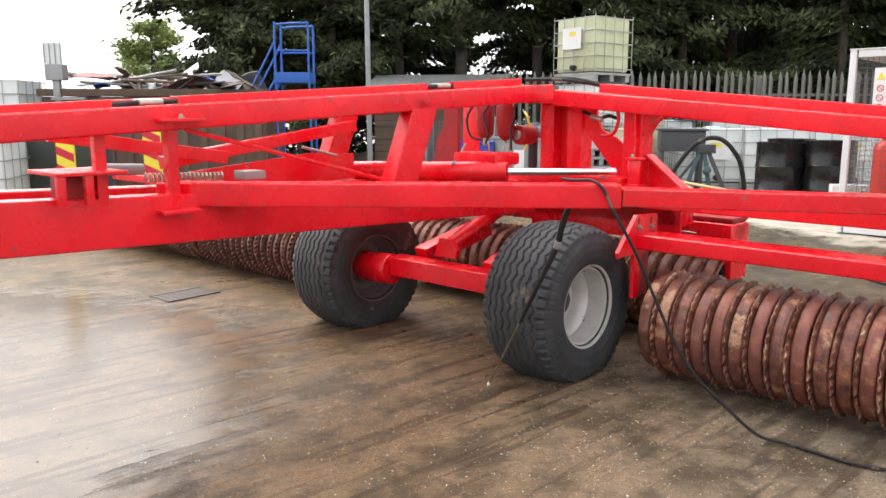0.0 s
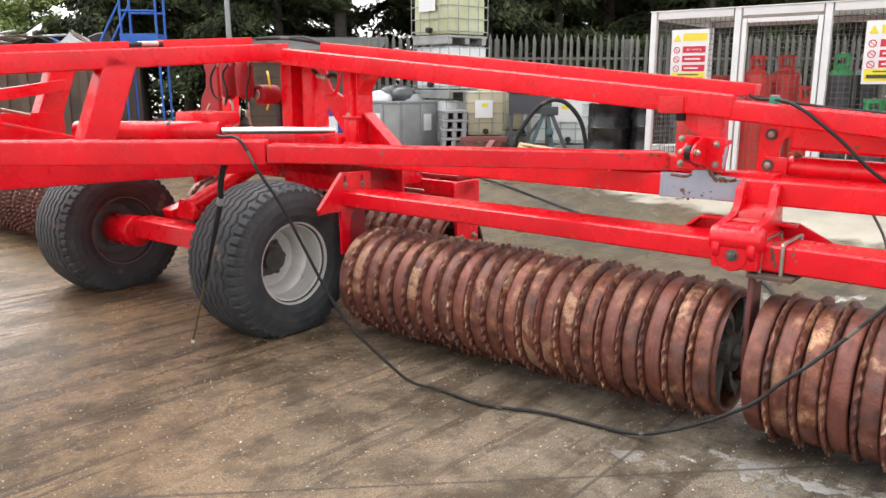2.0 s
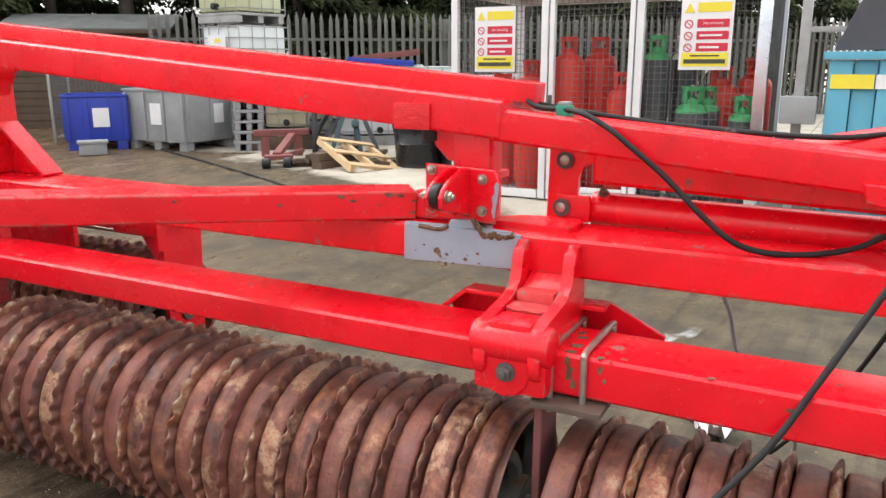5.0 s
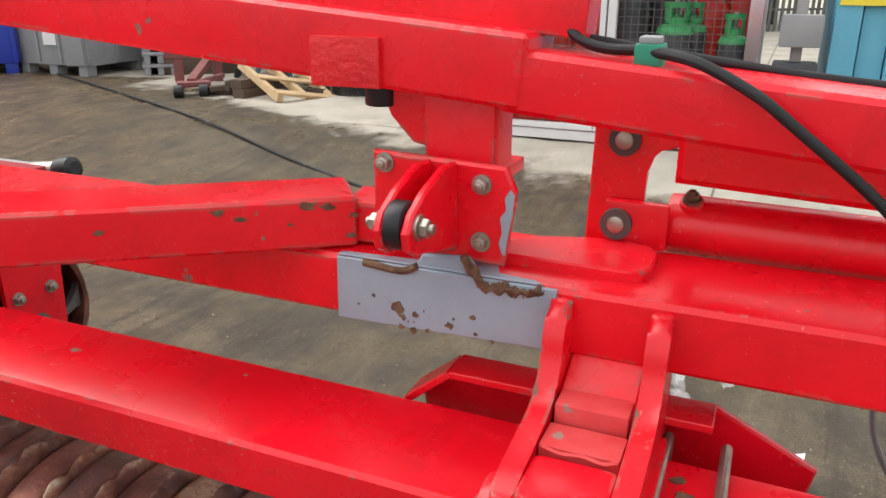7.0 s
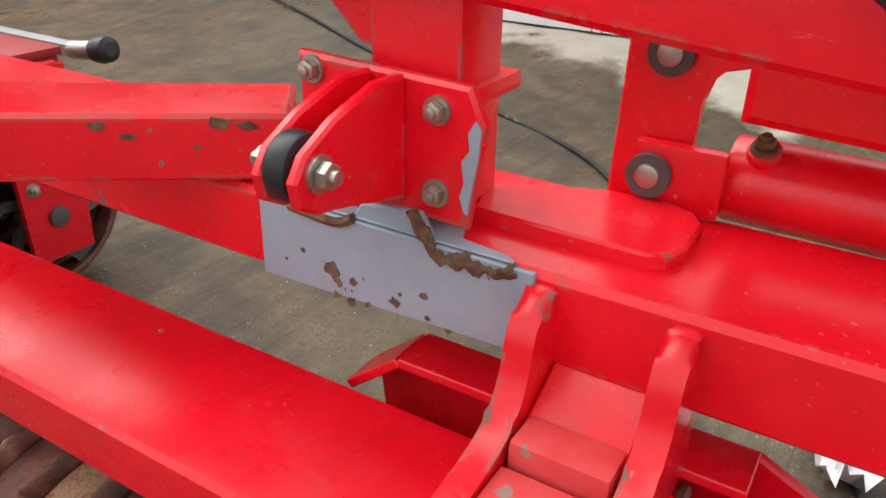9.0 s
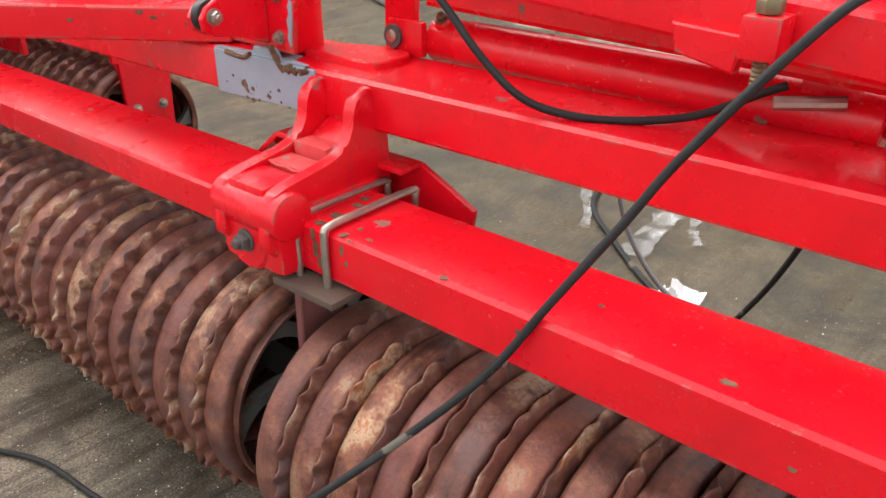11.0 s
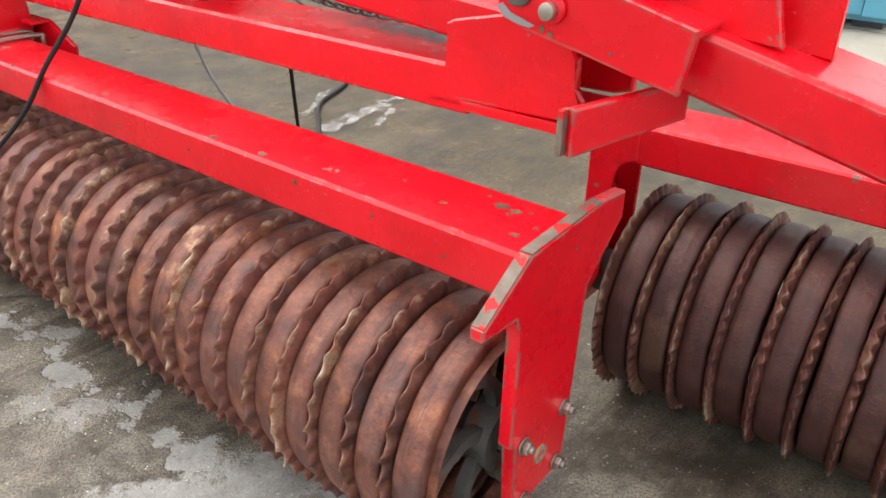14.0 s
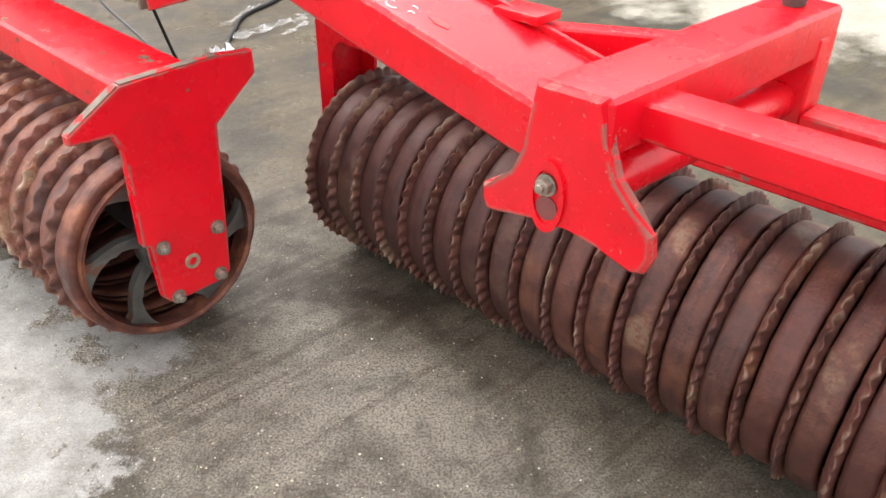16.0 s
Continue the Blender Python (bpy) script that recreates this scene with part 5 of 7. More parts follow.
hm = part("hinge_mast", beam((-4.50, 0.29, 0.965), (-4.50, 0.29, 1.40), 0.13, 0.12, 0.014, (1, 0, 0)), RED, roller, "red pivot post with a vertical pin tube")
part("mast_flare", plate([(-4.563, 1.42), (-4.563, 1.30), (-4.44, 1.26), (-4.425, 1.31), (-4.395, 1.35), (-4.34, 1.375), (-4.30, 1.38)], 0.11, lengthways(0.285), 0.006), RED, hm)
part("pin_tube", rod((-4.455, 0.185, 0.985), (-4.455, 0.185, 1.135), 0.038, 24, 0.004), RED, hm)
for z in (0.992, 1.140):
    part("tube_flange", plate([(-4.50, 0.16), (-4.455, 0.128), (-4.405, 0.150), (-4.395, 0.20), (-4.42, 0.24), (-4.51, 0.24)], 0.014, flat(z), 0.003), RED, hm)
    bolt((-4.462, 0.172, z + 0.007), (0, 0, 1), hm, 0.011)
part("tube_rib", slab(-4.475, 0.19, 1.15, -4.462, 0.232, 1.40, 0.003), RED, hm)
part("mast_brace", plate([(-4.89, 1.45), (-4.89, 1.30), (-4.62, 0.99), (-4.56, 0.985), (-4.56, 1.10), (-4.60, 1.20), (-4.66, 1.25), (-4.76, 1.29), (-4.80, 1.36), (-4.80, 1.45)], 0.02, lengthways(0.33), 0.003), RED, roller)
rb = part("rear_gusset", plate([(-4.433, 0.967), (-4.205, 0.967), (-4.205, 0.98), (-4.41, 1.145), (-4.433, 1.145)], 0.016, lengthways(0.315), 0.002), RED, roller)
part("gusset_cap", beam((-4.43, 0.30, 1.158), (-4.195, 0.30, 0.972), 0.085, 0.012, 0.002), RED, rb)
part("eye_lug", sweep([(-4.62, 0.25, 1.42), (-4.600, 0.24, 1.36), (-4.62, 0.24, 1.29), (-4.66, 0.25, 1.265), (-4.72, 0.25, 1.262)], 0.010, 8, 4), RED, roller)
part("hose", sweep([(-4.86, 0.27, 1.40), (-4.80, 0.25, 1.385), (-4.74, 0.25, 1.36), (-4.68, 0.26, 1.375), (-4.63, 0.28, 1.36)], 0.011, 8), HOSE, roller)
part("hose_end", rod((-4.79, 0.245, 1.372), (-4.71, 0.245, 1.352), 0.016, 12, 0.003), ZINC, roller)
part("drawbar_beam", beam((-5.245, 0.25, 0.88), (-5.245, -3.6, 1.00), 0.13, 0.20, 0.014), RED, roller, "long red drawbar side beam")
part("drawbar_beam", beam((-5.72, 0.25, 0.88), (-5.72, -3.6, 1.00), 0.13, 0.20, 0.014), RED, roller)
part("drawbar_rail", beam((-5.165, 0.30, 1.520), (-5.165, -3.6, 1.285), 0.13, 0.100, 0.016), RED, roller)
part("drawbar_rail", beam((-5.80, 0.30, 1.545), (-5.80, -3.6, 1.31), 0.13, 0.100, 0.016), RED, roller)
def duct(v):
    return 1.529 + 0.065 * (v + 0.61)


for a, b in ((0.10, -0.50), (-0.70, -2.13), (-2.40, -3.6)):
    part("hose_channel", beam((-5.235, a, duct(a)), (-5.235, b, duct(b)), 0.07, 0.05, 0.004), RED, roller)
for v, w in ((-2.175, 0.045), (-2.465, 0.042)):
    part("drawbar_post", beam((-5.20, v, 1.0), (-5.20, v, 1.34), w, w, 0.006, (1, 0, 0)), RED, roller)
part("foot_plate", slab(-5.26, -2.28, 1.352, -5.05, -2.09, 1.366, 0.003), RED, roller)
part("foot_plate", slab(-5.26, -2.26, 0.985, -5.11, -2.10, 1.0, 0.003), RED, roller)
bolt((-5.075, -2.185, 1.366), (0, 0, 1), roller, 0.010)
part("shelf_box", slab(-5.34, -2.60, 1.02, -5.20, -2.49, 1.150, 0.006), SHADEDRED, roller)
for u in (-5.20, -5.75):
    near = u > -5.5
    part("diagonal_strut", beam((-5.15 if near else -5.76, -0.99, 0.97), (-5.15 if near else -5.76, -0.80, 1.45), 0.10, 0.165 if near else 0.13, 0.012, (0, 1, 0)), RED, roller)
part("tie_rod", rod(loc(-1.06, 3.20, 1.32), loc(-0.25, 4.15, 1.02), 0.010, 10), RED, roller)
mc = part("fold_cylinder", rod((-5.75, -0.76, 1.06), (-4.94, -0.34, 1.07), 0.055, 32, 0.006), RED, roller, "red hydraulic cylinder with a chrome rod")
part("chrome_rod", rod((-4.94, -0.34, 1.07), (-4.56, 0.16, 1.065), 0.020, 24), CHROME, mc, "bright chrome rod")
part("band", rod((-5.22, -0.48, 1.068), (-5.20, -0.47, 1.068), 0.058, 32), BLACK, mc)
part("valve_block", slab(-5.30, -0.40, 1.10, -4.98, -0.18, 1.17, 0.02), RED, roller)
# the panel's shade from the rails is put into its colour
part("side_panel", plate([(-6.25, 1.032), (-5.99, 1.032), (-5.99, 1.47), (-6.16, 1.47), (-6.12, 1.40), (-6.13, 1.30), (-6.20, 1.22)], 0.03, lengthways(0.395), 0.004), SHADEDRED, roller)
part("side_post", slab(-5.925, 0.36, 1.032, -5.835, 0.44, 1.46, 0.010), RED, roller)
part("cross_beam", slab(-6.1, 0.12, 0.93, -4.5, 0.40, 1.03, 0.012), RED, roller)
part("centre_frame", slab(-6.3, 0.42, 0.74, -4.3, 0.62, 0.90, 0.012), RED, roller)
part("centre_link", beam((-5.25, 0.5, 0.80), (-5.25, 0.82, 0.72), 0.12, 0.10, 0.01), RED, roller)
part("centre_link", beam((-5.7, 0.5, 0.80), (-5.7, 0.82, 0.72), 0.12, 0.10, 0.01), RED, roller)
# shade under the rails is put into the accumulators' red
for u, v in ((-5.364, 0.15), (-5.535, 0.155)):
    ac = part("accumulator", turned([(0.02, -0.14), (0.052, -0.11), (0.058, -0.04), (0.058, 0.06), (0.045, 0.09), (0.015, 0.10)], 24, m=Matrix.Translation((u, v, 1.365))), SHADEDRED, roller, "red hydraulic accumulator with shade put into its dark colour")
    part("pipe", sweep([(u, v, 1.235), (u + 0.01, v - 0.01, 1.21), (u + 0.045, v - 0.02, 1.20), (u + 0.05, v - 0.02, 1.12), (u + 0.05, v, 1.035)], 0.008, 8, 4), ZINC, ac)
    part("collar", rod((u, v, 1.458), (u, v, 1.475), 0.030, 14, 0.003), ZINC, ac)
part("manifold", slab(-5.52, 0.16, 1.455, -5.18, 0.21, 1.478, 0.004), ZINC, roller, "plated valve manifold")
part("clip", slab(-5.178, 0.165, 1.448, -5.15, 0.205, 1.485, 0.003), GREEN, roller)
for pts, mt in ((((-5.60, 0.12, 1.46), (-5.63, 0.08, 1.36), (-5.59, 0.07, 1.25), (-5.50, 0.08, 1.225), (-5.46, 0.10, 1.25)), HOSE), (((-5.44, 0.10, 1.46), (-5.47, 0.06, 1.38), (-5.42, 0.05, 1.27), (-5.45, 0.05, 1.19)), HOSE), (((-5.66, 0.30, 1.46), (-5.64, 0.28, 1.36), (-5.69, 0.26, 1.26)), HOSE), (((-5.27, 0.12, 1.46), (-5.25, 0.10, 1.38), (-5.26, 0.08, 1.28), (-5.24, 0.06, 1.13)), HOSE), (((-5.33, 0.30, 1.40), (-5.28, 0.27, 1.36), (-5.26, 0.26, 1.26), (-5.30, 0.26, 1.16)), YELLOW), (((-5.62, 0.06, 1.20), (-5.64, 0.04, 1.13), (-5.58, 0.03, 1.05)), ZINC), (((-5.29, 0.05, 1.19), (-5.29, 0.03, 1.10), (-5.31, 0.02, 1.04)), ZINC)):
    part("hose", sweep(pts, 0.007, 8, 6), mt, roller)
for u, v, z in ((-5.60, 0.12, 1.43), (-5.44, 0.10, 1.435), (-5.45, 0.05, 1.19), (-5.27, 0.12, 1.43), (-5.24, 0.06, 1.12), (-5.66, 0.30, 1.43)):
    part("fitting", rod((u, v, z), (u, v, z + 0.045), 0.012, 6, 0.002), ZINC, roller)
tk = part("oil_filter", rod((-5.30, 0.34, 1.255), (-5.30, 0.20, 1.255), 0.062, 28, 0.012), SHADEDRED, roller, "dark red canister with a yellow hose")
part("filter_cap", rod((-5.30, 0.198, 1.255), (-5.30, 0.185, 1.255), 0.03, 18, 0.003), ZINC, tk)
part("filter_bracket", slab(-5.33, 0.345, 1.04, -5.27, 0.365, 1.30, 0.003), BLACK, roller)
# boxes, spring and spool on the drawbar
part("spring", sweep([(-5.36 + 0.019 * math.cos(k * 1.05), -2.215 + 0.00325 * k, 1.119 - 0.00013 * k + 0.019 * math.sin(k * 1.05)) for k in range(112)], 0.0045, 5, 1), ZINC, roller, "bare steel coil spring")
part("damper", rod((-5.34, -2.405, 1.164), (-5.34, -2.23, 1.156), 0.024, 20, 0.006), GREYP, roller, "grey tube")
part("lamp_box", slab(-5.42, -1.764, 1.085, -5.32, -1.65, 1.125, 0.01), GREYP, roller, "grey marker lamp housing")
part("shelf", slab(-5.42, -2.655, 1.158, -5.11, -2.395, 1.172, 0.004), RED, roller)
for v in (-2.635, -2.535):
    part("shelf_leg", slab(-5.15, v - 0.015, 1.05, -5.12, v + 0.015, 1.158, 0.003), RED, roller)
part("inner_plate", plate([(-1.95, 1.03), (-0.9, 1.03), (-0.9, 1.17), (-1.2, 1.18), (-1.95, 1.11)], 0.02, across(-5.60)), RED, roller)
part("inner_link", beam((-5.65, -2.0, 1.16), (-5.65, -0.85, 1.32), 0.06, 0.06, 0.006), RED, roller)
part("inner_link", beam((-5.62, -2.5, 1.30), (-5.5, -1.75, 1.18), 0.05, 0.06, 0.006), RED, roller)
part("latch_bar", rod((-5.45, -1.35, 1.22), (-5.42, -1.15, 1.17), 0.008, 8), ZINC, roller)

cp = part("coupling_bar", slab(-5.25, 1.30, 0.60, -4.64, 1.36, 0.645, 0.006), GREYP, roller, "grey bar with a black rubber cap")
part("collar", rod((-4.66, 1.33, 0.622), (-4.52, 1.335, 0.635), 0.035, 18, 0.004), ZINC, cp)
part("cap", turned([(0.022, -0.042), (0.044, -0.038), (0.050, 0.0), (0.044, 0.034), (0.026, 0.045)], 24, m=Matrix.Translation((-4.49, 1.338, 0.642)) @ pose(0, 0, 0, 0, 80, 0)), BLACK, cp)
part("bar_bracket", beam((-5.2, 0.86, 0.66), (-5.2, 1.34, 0.62), 0.06, 0.04, 0.005), RED, roller)

# ---- hoses and cables ----
part("hose", sweep([(-2.7, 0.255, rail(-2.7) + 0.13), (-2.35, 0.25, rail(-2.35) + 0.125), (-2.235, 0.20, 1.275), (-2.158, 0.18, 1.270), (-2.10, 0.155, 1.262), (-2.037, 0.138, 1.234), (-1.994, 0.132, 1.204), (-1.90, 0.13, 1.130), (-1.825, 0.13, 1.058), (-1.752, 0.145, 0.998), (-1.68, 0.18, 0.974), (-1.60, 0.22, 0.972), (-1.517, 0.27, 0.984), (-1.44, 0.315, 1.022), (-1.41, 0.33, 1.036)], 0.0066, 12), HOSE, roller, "black hydraulic hose")
part("hose", sweep([(-2.26, 0.245, rail(-2.26) + 0.09), (-2.10, 0.262, rail(-2.1) + 0.08), (-1.9, 0.285, rail(-1.9) + 0.074), (-1.6, 0.31, rail(-1.6) + 0.085), (-1.4, 0.34, rail(-1.4) + 0.118), (-1.0, 0.36, rail(-1.0) + 0.15), (-0.4, 0.37, rail(-0.4) + 0.175), (0.0, 0.36, 1.18)], 0.0064, 12), HOSE, roller)
part("return_tube", rod((-1.66, 0.36, 1.160), (-0.22, 0.36, 1.44), 0.045, 24, 0.005), RED, roller)
part("hose", sweep([(-5.15, 0.15, 1.595), (-5.03, 0.22, 1.597), (-4.9, 0.25, 1.590), (-4.75, 0.24, 1.560), (-4.62, 0.235, rail(-4.62) + 0.115)], 0.011, 8), HOSE, roller)
part("hose", sweep([(-5.19, 0.12, 1.590), (-5.08, 0.16, 1.592), (-4.95, 0.20, 1.586), (-4.78, 0.265, 1.556), (-4.62, 0.255, rail(-4.62) + 0.115)], 0.011, 8), HOSE, roller)
for v in (-2.265, -0.60):
    for o in (-0.018, 0.018):
        part("hose", sweep([(-5.235 + o, v - 0.15, duct(v - 0.15)), (-5.23 + o, v, duct(v) + 0.006), (-5.235 + o, v + 0.15, duct(v + 0.15))], 0.013, 8), HOSE, roller)
        part("hose_joint", rod((-5.225 + o, v - 0.03, duct(v) + 0.004), (-5.225 + o, v + 0.07, duct(v) + 0.008), 0.016, 12, 0.003), ZINC, roller)
ls = part("lash_strap", sweep([(-4.10, -0.86, 1.02), (-4.13, -0.90, 0.98), (-4.16, -0.905, 0.90), (-4.19, -0.89, 0.82)], 0.014, 8), HOSE, roller, "black strap with a grey fitting")
part("fitting", rod((-4.185, -0.892, 0.83), (-4.200, -0.889, 0.795), 0.016, 12, 0.003), GREYP, ls)
part("handle", rod((-4.200, -0.889, 0.795), (-4.445, -0.831, 0.395), 0.014, 14, 0.003, r2=0.009), BLACK, ls)
part("lance", rod((-4.445, -0.831, 0.395), (-4.690, -0.771, 0.006), 0.0055, 10), BRASSY, ls)
part("nozzle", rod((-4.682, -0.773, 0.020), (-4.692, -0.7705, 0.003), 0.009, 10, 0.002), PAPER, ls)
part("grey_hose", sweep([(-1.86, 0.50, 0.86), (-1.80, 0.58, 0.72), (-1.77, 0.62, 0.58), (-1.71, 0.66, 0.46), (-1.64, 0.72, 0.36), (-1.60, 0.80, 0.24), (-1.66, 0.95, 0.06), (-1.80, 1.12, 0.012)], 0.006, 8), GREYP, roller, "thin grey hose")
# the long black cable, draped over the rail and across the yard
cab = finish("power_cable", sweep([M @ Vector(p) for p in ((-4.17, -0.90, 1.106), (-4.085, -0.925, 1.106), (-4.005, -0.930, 1.110), (-3.945, -0.932, 1.082), (-3.912, -0.912, 1.005), (-3.887, -0.888, 0.945), (-3.838, -0.82, 0.80), (-3.785, -0.755, 0.62), (-3.72, -0.70, 0.44), (-3.635, -0.65, 0.285), (-3.51, -0.575, 0.14), (-3.40, -0.51, 0.035), (-3.28, -0.455, 0.012), (-3.10, -0.465, 0.011), (-2.98, -0.45, 0.011), (-2.787, -0.37, 0.011), (-2.59, -0.347, 0.011), (-2.46, -0.333, 0.013), (-2.34, -0.332, 0.042), (-2.16, -0.325, 0.135), (-2.0, -0.308, 0.245), (-1.92, -0.300, 0.335), (-1.83, -0.270, 0.425), (-1.72, -0.165, 0.545), (-1.625, -0.098, 0.665), (-1.558, -0.050, 0.785), (-1.494, 0.010, 0.90), (-1.432, 0.049, 1.01), (-1.31, 0.120, 1.180), (-1.265, 0.19, 1.198), (-1.24, 0.285, 1.185), (-1.23, 0.315, 1.10), (-1.25, 0.34, 1.03), (-1.29, 0.46, 0.95), (-1.36, 0.62, 0.80), (-1.50, 0.77, 0.45), (-1.70, 0.96, 0.10), (-1.82, 1.15, 0.015), (-1.95, 1.40, 0.012))], 0.0068, 12), HOSE)
tagged(cab, "thick black rubber cable draped over the red rail", "cable")

# ---- the yard behind the machine ----
def uv(u, v, z=0.0, turn=0.0):
    """A pose at machine coordinates, turned with the machine."""
    return M @ pose(u, v, z, 0, 0, turn)


def tubes(name, segs, r, material, parent, label="", seg=8):
    bm = bmesh.new()
    for a, b in segs:
        rod(a, b, r, seg, 0, bm)
    return part(name, bm, material, parent, label)


def mesh_panel(name, w, h, pitch, m, parent, material, r=0.0022):
    """A panel of welded wire in the x-z plane of m, w wide and h high."""
    bm = bmesh.new()
    nx, nz = max(1, round(w / pitch)), max(1, round(h / pitch))
    for i in range(1, nx):
        x = w * i / nx
        box(bm, (2 * r, 2 * r, h), Matrix.Translation((x, 0, h / 2)))
    for i in range(1, nz):
        z = h * i / nz
        box(bm, (w, 2 * r, 2 * r), Matrix.Translation((w / 2, 0.003, z)))
    bmesh.ops.transform(bm, matrix=m, verts=bm.verts)
    return part(name, bm, material, parent)


# gas cage
CU0, CU1, CV, CZ, CH, CD = -4.79, -2.15, 4.785, 0.2, 1.815, 1.60
cage = thing("gas_cage", "white steel gas bottle cage with wire mesh sides and warning signs", "cage", uv(CU0, CV, CZ))
W = CU1 - CU0
posts = [0.03, 0.88, 1.68, W - 0.035]
for i, x in enumerate(posts):
    w = 0.085 if i == 3 else 0.06
    part("post", slab(x - w / 2, 0, 0, x + w / 2, 0.06, CH, 0.004), BRIGHT if i == 3 else WHITE, cage, "bright galvanised corner post" if i == 3 else "")
for x in (0.03, W - 0.03):
    part("post", slab(x - 0.03, CD - 0.06, 0, x + 0.03, CD, CH, 0.004), WHITE, cage)
for z in (CH - 0.07, 0.0):
    for a, b in zip(posts, posts[1:]):
        part("rail", slab(a + 0.045, 0.003, z, b - 0.045, 0.057, z + 0.07, 0.004), WHITE, cage)
    part("rail", slab(0.06, CD - 0.06, z, W - 0.06, CD - 0.003, z + 0.06, 0.004), WHITE, cage)
    for x in (0.03, W - 0.03):
        part("rail", slab(x - 0.027, 0.063, z, x + 0.027, CD - 0.063, z + 0.06, 0.004), WHITE, cage)
part("roof_sheet", slab(-0.005, -0.005, CH + 0.002, W + 0.005, CD + 0.005, CH + 0.014, 0.003), WHITE, cage)
dr = part("door", slab(0.93, -0.012, 0.08, 0.97, 0.05, CH - 0.10, 0.004), WHITE, cage, "white framed mesh door")
part("door_frame", slab(1.60, -0.012, 0.08, 1.64, 0.05, CH - 0.10, 0.004), WHITE, dr)
part("door_frame", slab(0.975, -0.012, CH - 0.14, 1.595, 0.05, CH - 0.10, 0.004), WHITE, dr)
part("door_frame", slab(0.975, -0.012, 0.08, 1.595, 0.05, 0.12, 0.004), WHITE, dr)
part("latch", slab(0.935, -0.035, 0.78, 0.965, -0.014, 0.90, 0.005), GASDARK, dr)
mesh_panel("wire_mesh", 0.79, CH - 0.14, 0.05, Matrix.Translation((0.06, 0.03, 0.07)), cage, MESHWIRE, 0.0019)
mesh_panel("wire_mesh", 0.62, CH - 0.24, 0.05, Matrix.Translation((0.975, 0.02, 0.12)), dr, MESHWIRE, 0.0019)
mesh_panel("wire_mesh", 0.84, CH - 0.14, 0.05, Matrix.Translation((1.71, 0.03, 0.07)), cage, MESHWIRE, 0.0019)
for x in (0.03, W - 0.03):
    mesh_panel("wire_mesh", CD - 0.12, CH - 0.12, 0.05, Matrix.Translation((x, 0.06, 0.06)) @ pose(0, 0, 0, 0, 0, 90), cage, MESHWIRE, 0.0019)
mesh_panel("wire_mesh", W - 0.12, CH - 0.12, 0.05, Matrix.Translation((0.06, CD - 0.03, 0.06)), cage, MESHWIRE, 0.0019)
for y, w, mt in ((0.34, 0.10, OLDWOOD), (0.52, 0.07, LAMPGREY), (0.66, 0.24, OLDWOOD), (0.94, 0.08, LAMPGREY), (1.08, 0.22, OLDWOOD), (1.34, 0.16, OLDWOOD)):
    part("side_slat", slab(W - 0.05, y, 0.07, W - 0.035, y + w, CH - 0.08, 0.003), mt, cage)
part("cage_floor", slab(0.06, 0.06, 0.02, W - 0.06, CD - 0.06, 0.05, 0.004), GALV, cage)


def words(text, size, m, material, parent):
    cu = bpy.data.curves.new("lettering", "FONT")
    cu.body, cu.size, cu.align_x, cu.align_y = text, size, "CENTER", "CENTER"
    ob = bpy.data.objects.new("lettering", cu)
    me = bpy.data.meshes.new_from_object(ob)
    bpy.data.objects.remove(ob)
    me.materials.append(material)
    t = new("lettering", me)
    t.parent, t.matrix_basis = parent, m
    return t


def warning_sign(u, z0, w, h):
    s = thing("warning_sign", "white sign with yellow and red warning panels wired to the cage", "sign", uv(u, CV - 0.022, z0), "cage warning signs")
    part("board", slab(0, -0.004, 0, w, 0, h, 0.001), PAPER, s)
    part("yellow_panel", slab(w * 0.32, -0.007, h * 0.80, w * 0.95, -0.005, h * 0.93), YELLOW, s)
    part("yellow_panel", slab(w * 0.05, -0.007, h * 0.05, w * 0.95, -0.005, h * 0.24), YELLOW, s)
    part("number_bar", slab(w * 0.10, -0.010, h * 0.09, w * 0.90, -0.008, h * 0.15), DARKPRINT, s)
    part("text_bar", slab(w * 0.22, -0.010, h * 0.19, w * 0.78, -0.008, h * 0.21), DARKPRINT, s)
    part("warning_triangle", plate([(w * 0.06, h * 0.80), (w * 0.26, h * 0.80), (w * 0.16, h * 0.93)], 0.003, lengthways(-0.0065), 0), YELLOW, s)
    for i in range(3):
        z = h * (0.64 - 0.165 * i)
        part("red_panel", slab(w * 0.32, -0.007, z - h * 0.05, w * 0.93, -0.005, z + h * 0.065), SIGNRED, s)
        bm = turned([(w * 0.065, 0), (w * 0.085, 0), (w * 0.085, 0.002), (w * 0.065, 0.002)], 20, m=Matrix.Translation((w * 0.16, -0.005, z)) @ pose(0, 0, 0, 90, 0, 0), closed=True)
        part("prohibition_ring", bm, SIGNRED, s)
        part("prohibition_bar", beam((w * 0.105, -0.006, z + h * 0.032), (w * 0.215, -0.006, z - h * 0.032), 0.002, 0.006, 0), SIGNRED, s)
        if i == 0:
            words("No smoking", h * 0.055, Matrix.Translation((w * 0.625, -0.009, z + h * 0.008)) @ pose(0, 0, 0, 90, 0, 0), PAPER, s)
        else:
            part("text_bar", slab(w * 0.38, -0.010, z - h * 0.008, w * (0.86 - 0.05 * i), -0.008, z + h * 0.02), PAPER, s)
    return s


warning_sign(-4.545, 1.29, 0.38, 0.545)
warning_sign(-2.79, 1.31, 0.385, 0.535)


